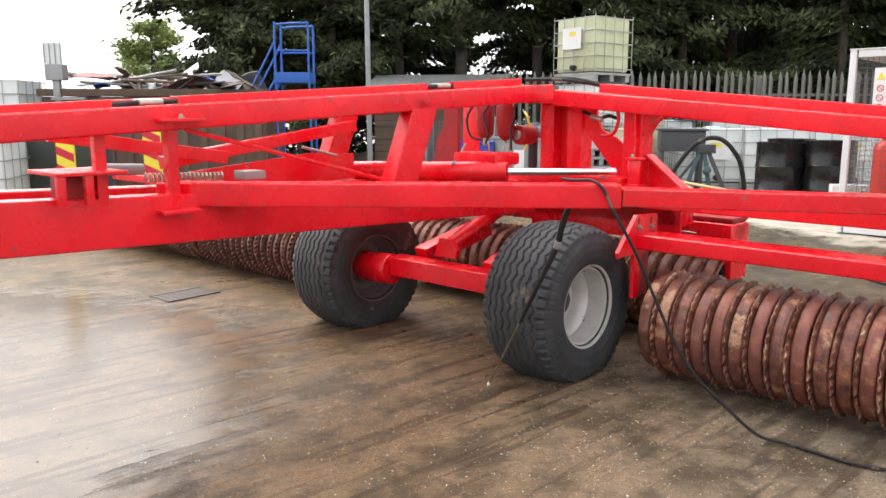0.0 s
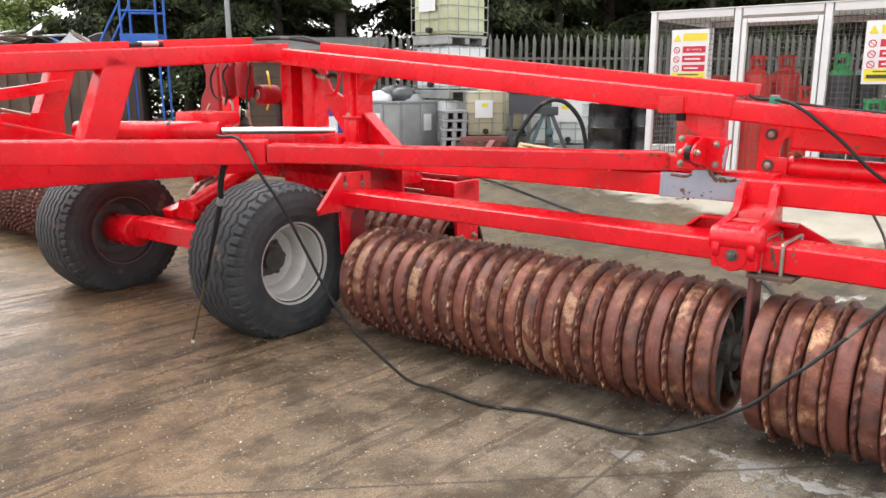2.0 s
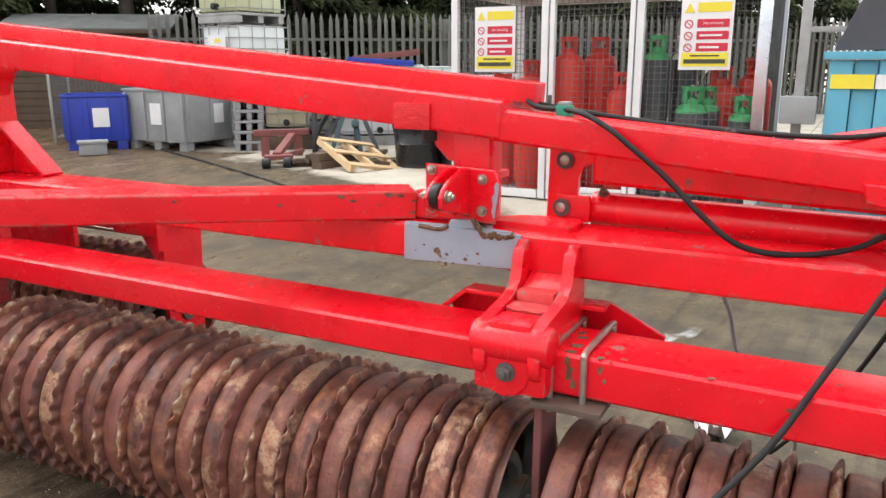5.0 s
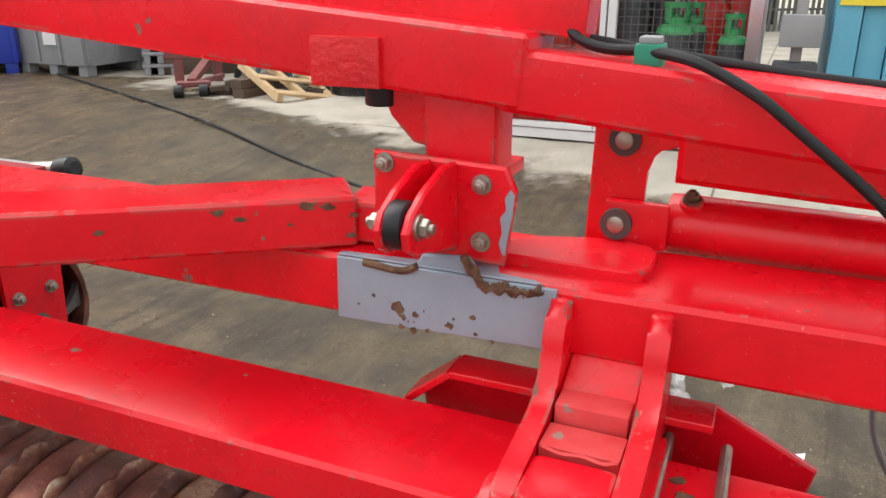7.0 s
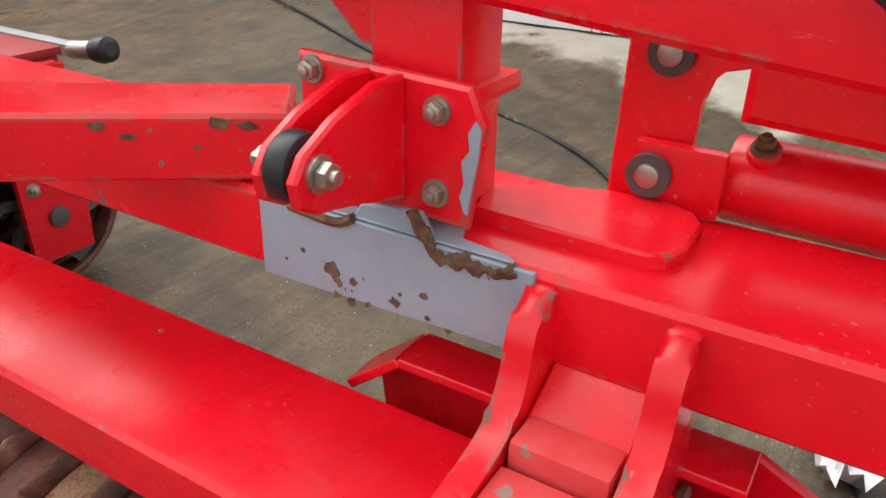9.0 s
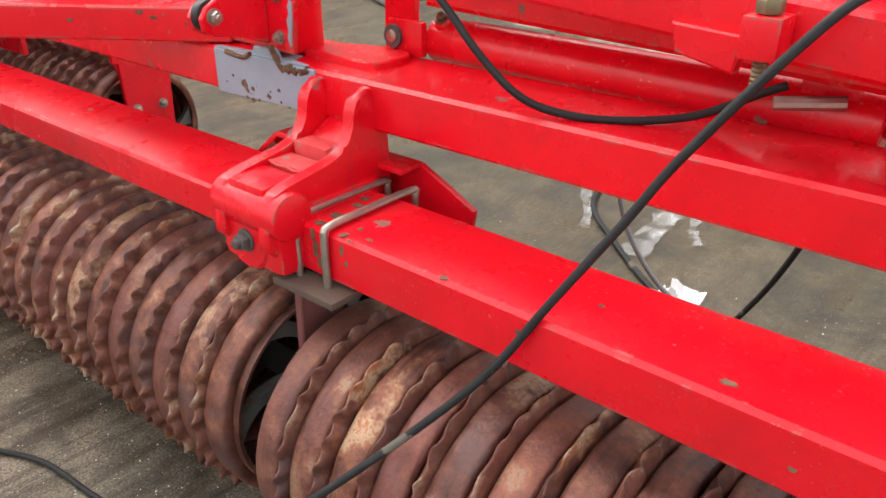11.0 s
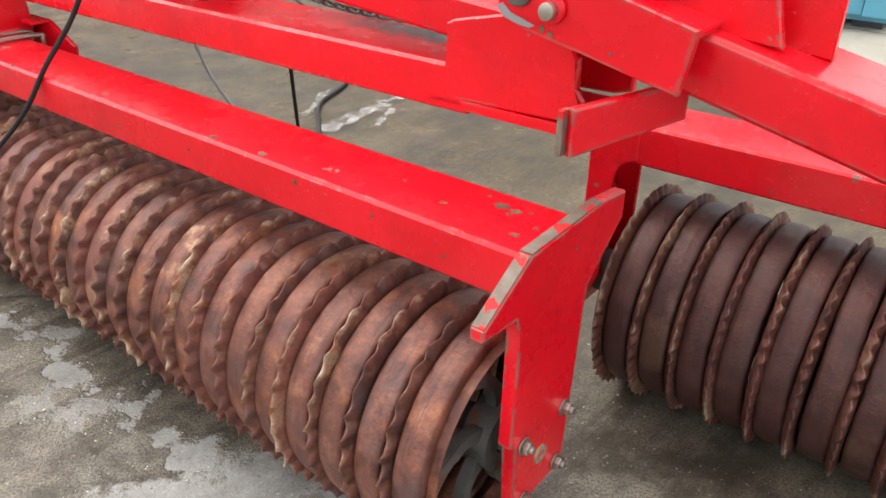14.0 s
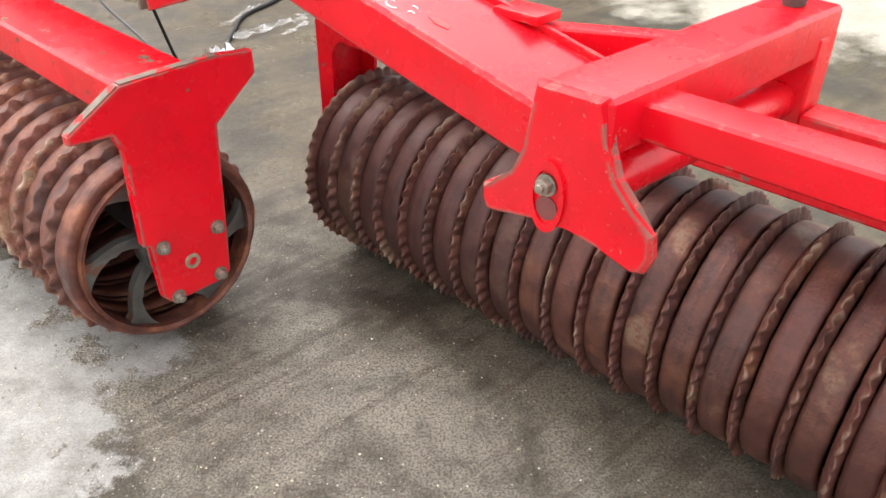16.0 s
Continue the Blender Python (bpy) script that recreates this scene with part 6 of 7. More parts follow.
def gas_bottle(u, v, r, h, body, top, label, wide=True):
    b = thing("gas_bottle", label, "gas bottle", uv(u, v, CZ + 0.05, random.uniform(0, 360)), "bottles in the cage")
    hs = h - (0.15 if wide else 0.14)
    k = r * 0.56 if wide else r * 0.66
    part("body", turned([(r * 0.86, 0), (r * 0.88, 0.04), (r * 0.96, 0.055), (r, 0.08), (r, hs - r * 0.75), (r * 0.99, hs - r * 0.55)], 28), body, b, smooth=50)
    part("shoulder", turned([(r * 0.992, hs - r * 0.555), (r * 0.95, hs - r * 0.34), (r * 0.82, hs - r * 0.14), (r * 0.60, hs), (r * 0.34, hs + 0.03), (r * 0.28, hs + 0.055)], 28), top, b, smooth=50)
    if wide:
        part("weld_band", turned([(r, h * 0.42), (r + 0.003, h * 0.42), (r + 0.003, h * 0.42 + 0.018), (r, h * 0.42 + 0.018)], 28, closed=True), body, b)
    # valve guard: a flared collar with open windows
    z0, z1 = hs - 0.02, h
    part("guard_hoop", turned([(k * 0.96, z1 - 0.035), (k * 1.02, z1 - 0.035), (k * 1.05, z1), (k * 0.98, z1)], 24, closed=True), top, b)
    part("guard_foot", turned([(k * 0.80, z0), (k * 0.86, z0), (k * 0.90, z0 + 0.06), (k * 0.84, z0 + 0.06)], 24, closed=True), top, b)
    for j in range(3):
        a = j * 2.094
        g = [(k * 0.92 * math.cos(a + e), k * 0.92 * math.sin(a + e)) for e in (-0.42, 0, 0.42)]
        bm = bmesh.new()
        for (x0, y0), (x1, y1) in zip(g, g[1:]):
            box(bm, (math.hypot(x1 - x0, y1 - y0) + 0.004, 0.006, z1 - z0 - 0.05), Matrix.Translation(((x0 + x1) / 2, (y0 + y1) / 2, (z0 + z1) / 2 + 0.008)) @ Matrix.Rotation(math.atan2(y1 - y0, x1 - x0), 4, "Z"))
        part("guard_web", bm, top, b)
    part("valve", rod((0, 0, hs + 0.04), (0, 0, hs + 0.15), 0.016, 12, 0.002), ZINC, b)
    return b


RB, GB = "red painted gas bottle standing in the cage", "dark gas bottle with a green top standing in the cage"
for u, v, r, h in ((-4.135, 5.10, 0.15, 1.144), (-4.46, 5.20, 0.15, 1.02), (-4.30, 5.55, 0.15, 1.10), (-3.768, 5.02, 0.135, 1.33), (-3.584, 5.34, 0.15, 1.335), (-3.293, 5.0, 0.112, 1.04), (-2.54, 5.30, 0.165, 1.085), (-2.29, 5.42, 0.14, 1.15)):
    bt = gas_bottle(u, v, r, h, GASRED, GASRED, RB)
    bt.matrix_world = uv(u, v, CZ + 0.05, -12)
    part("diamond_label", beam((0.02, -r - 0.002, h * 0.64), (0.02, -r - 0.002, h * 0.64 + 0.07), 0.07, 0.003, 0), PAPER, bt).matrix_basis = Matrix.Translation((0.02, 0, h * 0.64)) @ pose(0, 0, 0, 0, 45, 0) @ Matrix.Translation((-0.02, 0, -h * 0.64 - 0.035))
for u, v, r, h in ((-3.015, 5.05, 0.105, 1.335), (-2.70, 4.95, 0.13, 0.93), (-2.60, 5.08, 0.10, 0.925)):
    gas_bottle(u, v, r, h, GASDARK, GASGREEN, GB, False)
gas_bottle(-2.315, 4.96, 0.10, 0.86, GASDARK, GASGREEN, "short dark gas bottle with a green shoulder", False)
gas_bottle(-3.155, 5.2, 0.10, 0.95, GASBLUE, GASBLUE, "dark blue gas bottle standing in the cage", False)
gas_bottle(-2.835, 5.26, 0.105, 1.335, GASDARK, TANK, "dark gas bottle with a white top in the cage", False)


# bulk containers
def ibc(x, y, z, turn, material, label, h=1.0, w=1.2, d=1.0, group="bulk containers"):
    t = thing("bulk_container", label, "tank", pose(x, y, z, 0, 0, turn), group)
    w, d = w / 2, d / 2
    bm = slab(-w + 0.03, -d + 0.03, 0.15, w - 0.03, d - 0.03, h - 0.02, 0.06)
    rod((0, 0, h - 0.03), (0, 0, h + 0.01), 0.11, 20, 0.01, bm)
    part("bottle", bm, material, t)
    for i in range(5):
        zz = 0.20 + (h - 0.24) * i / 4
        pts = [(-w, -d, zz), (w, -d, zz), (w, d, zz), (-w, d, zz)]
        tubes("hoop", list(zip(pts, pts[1:] + pts[:1])), 0.008, GALV, t)
    n = max(3, round(w * 9))
    for i in range(n + 1):
        xx = -w + 2 * w * i / n
        for yy in (-d - 0.006, d + 0.006):
            tubes("upright", [((xx, yy, 0.13), (xx, yy, h))], 0.007, GALV, t)
    n = max(3, round(d * 9))
    for i in range(1, n):
        yy = -d + 2 * d * i / n
        for xx in (-w - 0.006, w + 0.006):
            tubes("upright", [((xx, yy, 0.13), (xx, yy, h))], 0.007, GALV, t)
    for yy in (-d + 0.06, 0, d - 0.06):
        part("pallet_foot", slab(-w + 0.02, yy - 0.05, 0.0, w - 0.02, yy + 0.05, 0.10, 0.004), GALV, t)
    part("pallet_deck", slab(-w, -d, 0.10, w, d, 0.135, 0.004), GALV, t)
    part("label_plate", slab(-w * 0.55, -d - 0.020, h * 0.50, w * 0.35, -d - 0.014, h * 0.82), PAPER, t)
    part("label_mark", slab(-w * 0.20, -d - 0.024, h * 0.70, w * 0.10, -d - 0.021, h * 0.76), YELLOW, t)
    part("valve", rod((0.0, -d + 0.03, 0.22), (0.0, -d - 0.06, 0.22), 0.045, 14, 0.005), BLACK, t)
    return t


WL = "white plastic bulk container in a steel cage on the yard"
for z, mt, dx, h in ((0.2, TANK, 0.0, 0.85), (1.06, TANK, 0.03, 0.85), (1.92, GREENISH, 0.0, 1.03)):
    ibc(2.463 + dx, 13.04, z, -55 + z * 1.5, mt, "white plastic bulk container stacked in a tower" if mt is TANK else "part-filled yellowish bulk container on top of a stack", h, 0.88, 0.89)
for x, y, mt in ((3.25, 13.9, CREAM), (4.35, 12.6, TANK), (5.30, 12.4, TANK), (6.3, 12.2, TANK), (4.0, 14.6, TANK), (5.4, 14.2, TANK)):
    ibc(x, y, 0.2 if mt is TANK else 0.35, -8, mt, WL if mt is TANK else "yellowed bulk container in a steel cage", 1.0 if y < 13 else 1.12)
ibc(2.96, 12.5, 0.34, -2, CREAM, "yellowed bulk container standing on a pallet", 0.86, 0.62, 0.8)
ibc(-5.9, 9.6, 0.0, 10, TANK, WL, 1.1)
ibc(-7.2, 12.6, 0.0, 5, TANK, WL, 0.9)
ibc(-7.2, 12.6, 0.905, 5, TANK, "white bulk container raised beside the skip", 1.05)


def pallet(x, y, z, m, material, label):
    t = thing("pallet", label, "pallet", Matrix.Translation((x, y, z)) @ m, "pallets")
    for i in range(5):
        part("board", slab(-0.5 + 0.22 * i, -0.6, 0.10, -0.38 + 0.22 * i, 0.6, 0.122, 0.003), material, t)
    for yy in (-0.56, 0, 0.56):
        part("bearer", slab(-0.5, yy - 0.04, 0.0, 0.5, yy + 0.04, 0.098, 0.003), material, t)
    return t


t = thing("pallet", "pale new wooden pallet propped on scrap timber", "pallet", pose(3.34, 9.337, 0.22, 0, 0, 49.5) @ pose(0, 0, 0, 20, 0, 0) @ pose(0, 0, 0, 0, 0, -30), "pallets")
for x in (0.03, 0.37, 0.71):
    part("bearer", slab(x - 0.03, 0.0, -0.01, x + 0.03, 0.84, 0.06, 0.003), WOOD, t)
for y in (0.05, 0.42, 0.79):
    part("board", slab(0.0, y - 0.045, 0.062, 0.74, y + 0.045, 0.082, 0.003), WOOD, t)
t = thing("timber_block", "dark scrap timber under the raised end of a pallet", "timber", pose(3.30, 10.0, 0.2, 0, 0, 40), "")
for k in range(2):
    part("beam_end", slab(-0.35, -0.08 + 0.02 * k, 0.09 * k, 0.35, 0.06 + 0.02 * k, 0.088 + 0.09 * k, 0.006), OLDWOOD, t)
for i in range(3):
    pallet(2.96, 12.5, 0.2 + 0.045 * i, pose(0, 0, 0, 0, 0, -6 + 3 * i), OLDWOOD, "grey weathered wooden pallet under a container")
for i in range(5):
    t = thing("plastic_pallet", "pale grey plastic half pallet in a stack", "pallet", pose(2.43, 12.20, 0.2 + 0.14 * i, 0, 0, -4 + 2 * i), "pallets")
    part("deck", slab(-0.20, -0.3, 0.095, 0.20, 0.3, 0.135, 0.01), LAMPGREY, t)
    for xx in (-0.15, 0, 0.15):
        part("foot", slab(xx - 0.035, -0.28, 0, xx + 0.035, 0.28, 0.095, 0.01), LAMPGREY, t)


# pallet boxes
def pallet_box(x, y, turn, w, d, h, material, label, lid=False):
    t = thing("pallet_box", label, "crate", pose(x, y, rise(x, y), 0, 0, turn), "pallet boxes")
    for a, b, c, e in ((-w / 2, -d / 2, w / 2, -d / 2 + 0.04), (-w / 2, d / 2 - 0.04, w / 2, d / 2), (-w / 2, -d / 2 + 0.042, -w / 2 + 0.04, d / 2 - 0.042), (w / 2 - 0.04, -d / 2 + 0.042, w / 2, d / 2 - 0.042)):
        part("side", slab(a, b, 0.12, c, e, h, 0.006), material, t)
    part("base", slab(-w / 2 + 0.04, -d / 2 + 0.04, 0.12, w / 2 - 0.04, d / 2 - 0.04, 0.15), material, t)
    for s in (-1, 1):
        for k in range(4):
            xx = -w / 2 + 0.03 + (w - 0.06) * k / 3
            part("rib", slab(xx - 0.03, s * d / 2 - 0.012 * (1 - s) - 0.0, 0.14, xx + 0.03, s * d / 2 + 0.012 * (1 + s), h - 0.02, 0.004), material, t)
        for k in range(3):
            yy = -d / 2 + 0.05 + (d - 0.1) * k / 2
            part("rib", slab(s * w / 2 - 0.012 * (1 - s), yy - 0.03, 0.14, s * w / 2 + 0.012 * (1 + s), yy + 0.03, h - 0.02, 0.004), material, t)
    part("rim", slab(-w / 2 - 0.02, -d / 2 - 0.02, h, w / 2 + 0.02, -d / 2 + 0.05, h + 0.035, 0.006), material, t)
    part("rim", slab(-w / 2 - 0.02, d / 2 - 0.05, h, w / 2 + 0.02, d / 2 + 0.02, h + 0.035, 0.006), material, t)
    for s in (-1, 1):
        part("rim", slab(s * w / 2 - 0.035, -d / 2 + 0.052, h, s * w / 2 + 0.02, d / 2 - 0.052, h + 0.035, 0.006), material, t)
        for k in (-1, 0, 1):
            part("foot", slab(k * (w / 2 - 0.09) - 0.07, s * (d / 2 - 0.09) - 0.07, 0.0, k * (w / 2 - 0.09) + 0.07, s * (d / 2 - 0.09) + 0.07, 0.12, 0.008), material, t)
    part("label_sheet", slab(-0.04, -d / 2 - 0.032, h * 0.44, 0.17, -d / 2 - 0.028, h * 0.80), PAPER, t)
    part("label_sheet", slab(w / 2 + 0.028, 0.02, h * 0.45, w / 2 + 0.032, 0.20, h * 0.78), PAPER, t)
    return t


pallet_box(0.393, 13.15, 4, 0.80, 0.85, 0.72, BLUEP, "blue plastic pallet box with a white sheet")
pallet_box(1.547, 12.80, -46, 1.16, 0.98, 0.80, GREYP, "grey plastic pallet box full of bagged waste")
for k in range(9):
    bm = bmesh.new()
    bmesh.ops.create_icosphere(bm, subdivisions=2, radius=0.2)
    for v in bm.verts:
        v.co += v.co.normalized() * 0.07 * noise.noise(v.co * 6 + Vector((k * 3.1, 0, 0)))
        v.co.z *= 0.75
    ob = finish("waste_bag", bm, (LAMPGREY, TANK, BLACKBAG)[k % 3], smooth=80)
    ob.matrix_world = pose(1.547 + 0.3 * math.cos(k * 2.2), 12.85 + 0.28 * math.sin(k * 2.9), 0.98 + 0.07 * (k % 3), 0, 0, k * 40)
    tagged(ob, ("crumpled dark plastic bag" if k % 3 == 2 else "crumpled clear plastic bag") + " lying in the grey box", "bag", "waste bags")
t = thing("grey_tub", "small grey plastic tub on the yard before the blue box", "tub", pose(0.42, 12.15, 0.2, 0, 0, 8))
part("shell", slab(-0.17, -0.12, 0.0, 0.17, 0.12, 0.17, 0.03), GREYP, t)
part("rim", slab(-0.19, -0.14, 0.155, 0.19, 0.14, 0.185, 0.01), LAMPGREY, t)
# wire crates behind the boxes
for x, y in ((0.35, 14.2), (1.75, 14.1)):
    t = thing("wire_crate", "galvanised wire mesh crate standing behind the boxes", "crate", pose(x, y, 0.2, 0, 0, -6), "wire crates")
    for a, b in (((-0.6, -0.5), (0.6, -0.5)), ((-0.6, 0.5), (0.6, 0.5))):
        mesh_panel("wire_mesh", 1.2, 1.0, 0.06, Matrix.Translation((a[0], a[1], 0.12)), t, MESHWIRE, 0.003)
    for xx in (-0.6, 0.6):
        mesh_panel("wire_mesh", 1.0, 1.0, 0.06, Matrix.Translation((xx, -0.5, 0.12)) @ pose(0, 0, 0, 0, 0, 90), t, MESHWIRE, 0.003)
    for xx in (-0.6, 0.6):
        for yy in (-0.5, 0.5):
            part("corner_post", slab(xx - 0.02, yy - 0.02, 0, xx + 0.02, yy + 0.02, 1.16, 0.003), GALV, t)
    part("base", slab(-0.58, -0.48, 0.10, 0.58, 0.48, 0.118), GALV, t)


def drum(x, y, z):
    t = thing("oil_drum", "black steel drum standing on the yard", "drum", pose(x, y, z, 0, 0, random.uniform(0, 360)), "black drums")
    r = 0.29
    part("shell", turned([(r - 0.01, 0.0), (r + 0.004, 0.005), (r + 0.004, 0.02), (r, 0.03), (r, 0.28), (r + 0.012, 0.295), (r, 0.31), (r, 0.57), (r + 0.012, 0.585), (r, 0.60), (r, 0.85), (r + 0.004, 0.86), (r + 0.004, 0.88), (r - 0.012, 0.88), (r - 0.015, 0.865)], 32), DRUMBLACK, t, smooth=50)
    part("bung", rod((0.18, 0, 0.865), (0.18, 0, 0.885), 0.035, 14, 0.003), DRUMBLACK, t)


drum(4.25, 9.75, 0.17)
drum(4.72, 9.45, 0.2)
drum(4.55, 10.15, 0.2)
t = thing("white_box", "small white carton beside the black drums", "box", pose(4.75, 9.0, 0.2, 0, 0, -20))
part("carton", slab(-0.2, -0.2, 0, 0.2, 0.2, 0.38, 0.005), PAPER, t)
part("flap", slab(-0.2, -0.2, 0.382, 0.2, -0.02, 0.388), PAPER, t)

# trestle, jack and the black hoop frame
t = thing("red_trestle", "faded red steel trestle with a drawbar on black rubber wheels", "trestle", pose(2.80, 11.2, 0.195))
part("top_beam", slab(-0.36, -0.05, 0.27, 0.34, 0.05, 0.345, 0.008), DULLRED, t)
for x in (-0.22, 0.20):
    part("leg", slab(x - 0.05, -0.04, 0.0, x + 0.05, 0.04, 0.268, 0.006), DULLRED, t)
part("drawbar", beam((0.12, -0.05, 0.27), (-0.16, -1.0, 0.13), 0.09, 0.07, 0.008), DULLRED, t)
part("drawbar_rib", beam((0.22, -0.30, 0.10), (-0.10, -0.95, 0.11), 0.05, 0.05, 0.006), DULLRED, t)
part("axle_plate", slab(-0.30, -1.12, 0.09, 0.02, -0.95, 0.14, 0.01), DULLRED, t)
for x in (-0.34, -0.10):
    part("wheel", rod((x, -1.16, 0.062), (x + 0.09, -1.18, 0.062), 0.062, 20, 0.012), BLACK, t)
t = thing("hose_stand", "thin black hose hoop on a dark teal steel stand", "stand", pose(3.72, 10.9, 0.2, 0, 0, -10))
part("hoop", sweep([(-0.55, 0, 0.05), (-0.45, 0, 0.40), (-0.15, 0, 0.80), (0.15, 0, 0.86), (0.40, 0, 0.62), (0.50, 0, 0.30), (0.52, 0, 0.06)], 0.032, 10), HOSE, t)
for x0, x1 in ((-0.1, -0.35), (0.0, 0.28), (-0.05, 0.05)):
    part("leg", beam((x0, 0, 0.70), (x1, -0.15, 0.02), 0.055, 0.05, 0.006, (0, 1, 0)), TEAL if x1 < 0.2 else DARKGREY, t)
part("head", slab(-0.14, -0.06, 0.66, 0.10, 0.06, 0.78, 0.01), DARKGREY, t)
part("brace", beam((-0.52, 0.05, 0.08), (-0.1, 0.0, 0.66), 0.04, 0.04, 0.005), DARKGREY, t)
part("valve", rod((-0.02, -0.08, 0.40), (-0.02, -0.22, 0.44), 0.05, 14, 0.01), TEAL, t)
t = thing("dark_tray", "dark plastic tray upturned on a container", "tray", pose(3.55, 11.6, 0.86, 0, 0, -10))
part("shell", slab(-0.32, -0.25, 0.0, 0.32, 0.25, 0.30, 0.03), DARKGREY, t)
part("rim", slab(-0.35, -0.28, 0.30, 0.35, 0.28, 0.33, 0.01), DARKGREY, t)
part("stand_leg", slab(-0.3, -0.2, -0.66, -0.25, 0.2, -0.002, 0.004), DARKGREY, t)
part("stand_leg", slab(0.25, -0.2, -0.66, 0.3, 0.2, -0.002, 0.004), DARKGREY, t)
for i in range(7):
    ob = finish("timber_offcut", slab(-0.6, -0.05, 0, 0.6, 0.05, 0.05, 0.004), OLDWOOD)
    ob.matrix_world = pose(3.35 + 0.12 * (i % 3), 10.0 + 0.07 * i, 0.195 + 0.052 * (i // 3), 0, 0, -14 + 11 * i)
    tagged(ob, "weathered timber offcut in a low pile", "timber", "timber pile")
for i, (mt, lab) in enumerate(((BLUEP, "flattened blue plastic tray"), (DULLRED, "red plastic tray with a raised lip"))):
    t = thing("plastic_tray", lab + " lying on the containers", "tray", pose(4.75 + 0.1 * i, 14.2, 1.33 + 0.10 * i, 0, 3 - 9 * i, -10))
    part("tray_base", slab(-0.55, -0.35, 0, 0.55, 0.35, 0.03, 0.01), mt, t)
    part("lip", slab(-0.55, -0.35, 0.03, 0.55, -0.31, 0.10, 0.01), mt, t)
    part("lip", slab(-0.55, 0.31, 0.03, 0.55, 0.35, 0.10, 0.01), mt, t)

# pale blue machine beside the cage
bmx = thing("blue_hopper", "pale blue corrugated hopper with worn paint and a dark sheet cover", "hopper", uv(-1.73, 4.78, 0.2))
for i in range(9):
    x = 0.16 * i
    part("corrugation", slab(x + 0.003, 0.0 + 0.03 * (i % 2), 0.10, x + 0.157, 0.12, 1.18, 0.015), TURQ, bmx)
part("back_body", slab(0.0, 0.125, 0.05, 1.44, 1.3, 1.16, 0.01), TURQ, bmx)
part("top_rail", slab(-0.04, -0.04, 1.185, 1.5, 0.14, 1.24, 0.008), TURQ, bmx)
part("cover", plate([(0.02, 1.25), (1.4, 1.25), (1.4, 1.72), (0.35, 1.72), (0.2, 1.68)], 0.03, lengthways(0.05), 0.004), DARKGREY, bmx, "dark grey sheet cover")
part("warning_strip", slab(0.02, -0.012, 0.98, 0.30, -0.002, 1.08), YELLOW, bmx)
part("white_strip", slab(0.31, -0.012, 0.98, 1.1, -0.002, 1.08), PAPER, bmx)
part("side_post", slab(-0.22, 0.10, 0.0, -0.15, 0.18, 1.72, 0.006), GALV, bmx)
part("side_bracket", slab(-0.30, -0.05, 0.72, -0.05, 0.1, 0.92, 0.02), GREYP, bmx)
part("side_bracket", slab(-0.32, 0.0, 0.3, -0.05, 0.2, 0.62, 0.02), DARKGREY, bmx)
for z in (1.38, 1.64):
    part("stay", slab(-0.148, 0.10, z, 0.3, 0.14, z + 0.04, 0.004), GALV, bmx)
for x in (0.1, 1.3):
    part("foot", slab(x - 0.1, 0.2, -0.0, x + 0.1, 1.2, 0.048, 0.004), DARKGREY, bmx)
gt = thing("green_skid", "dark green steel skid on short legs at the yard's edge", "skid", uv(0.25, 6.15, 0.2))
part("deck", slab(-0.9, 0, 0.12, 3.0, 1.2, 0.5, 0.02), plain("dull_green_paint", (0.03, 0.10, 0.085), (0.04, 0.07, 0.06), 0.6, scale=5), gt)
for x in (-0.7, 0.4, 1.5, 2.6):
    part("leg", slab(x - 0.06, 0.03, 0, x + 0.06, 0.15, 0.12, 0.005), DARKGREY, gt)

# palisade fence
fence = thing("palisade_fence", "weathered grey steel palisade fence with pointed pales", "fence", pose(0, 0, 0.2), kind="")
pale = bmesh.new()
plate([(-0.034, 0), (0.034, 0), (0.034, 1.96), (0.0, 2.10), (-0.034, 1.96)], 0.004, lengthways(0), 0, pale)
plate([(-0.034, 0), (-0.030, 0), (-0.030, 1.95), (-0.034, 1.96)], 0.03, lengthways(-0.016), 0, pale)
plate([(0.030, 0), (0.034, 0), (0.034, 1.96), (0.030, 1.95)], 0.03, lengthways(-0.016), 0, pale)
p0 = part("pale", pale, FENCE, fence)
p0.matrix_basis = pose(1.0, 16.6, 0)
PALE = p0.data
for i in range(1, 150):
    ob = new("pale", PALE)
    ob.parent = fence
    ob.matrix_basis = pose(1.0 + 0.155 * i, 16.6 - 0.012 * i, random.uniform(-0.02, 0.02), 0, random.uniform(-0.6, 0.6), random.uniform(-4, 4))
for z in (0.45, 1.60):
    part("rail", beam((0.9, 16.65, z), (24.3, 14.85, z), 0.05, 0.05, 0.004), FENCE, fence)
for i in range(9):
    part("post", slab(1.0 + 2.75 * i, 16.70 - 0.21 * i, 0, 1.1 + 2.75 * i, 16.78 - 0.21 * i, 2.0, 0.004), FENCE, fence)

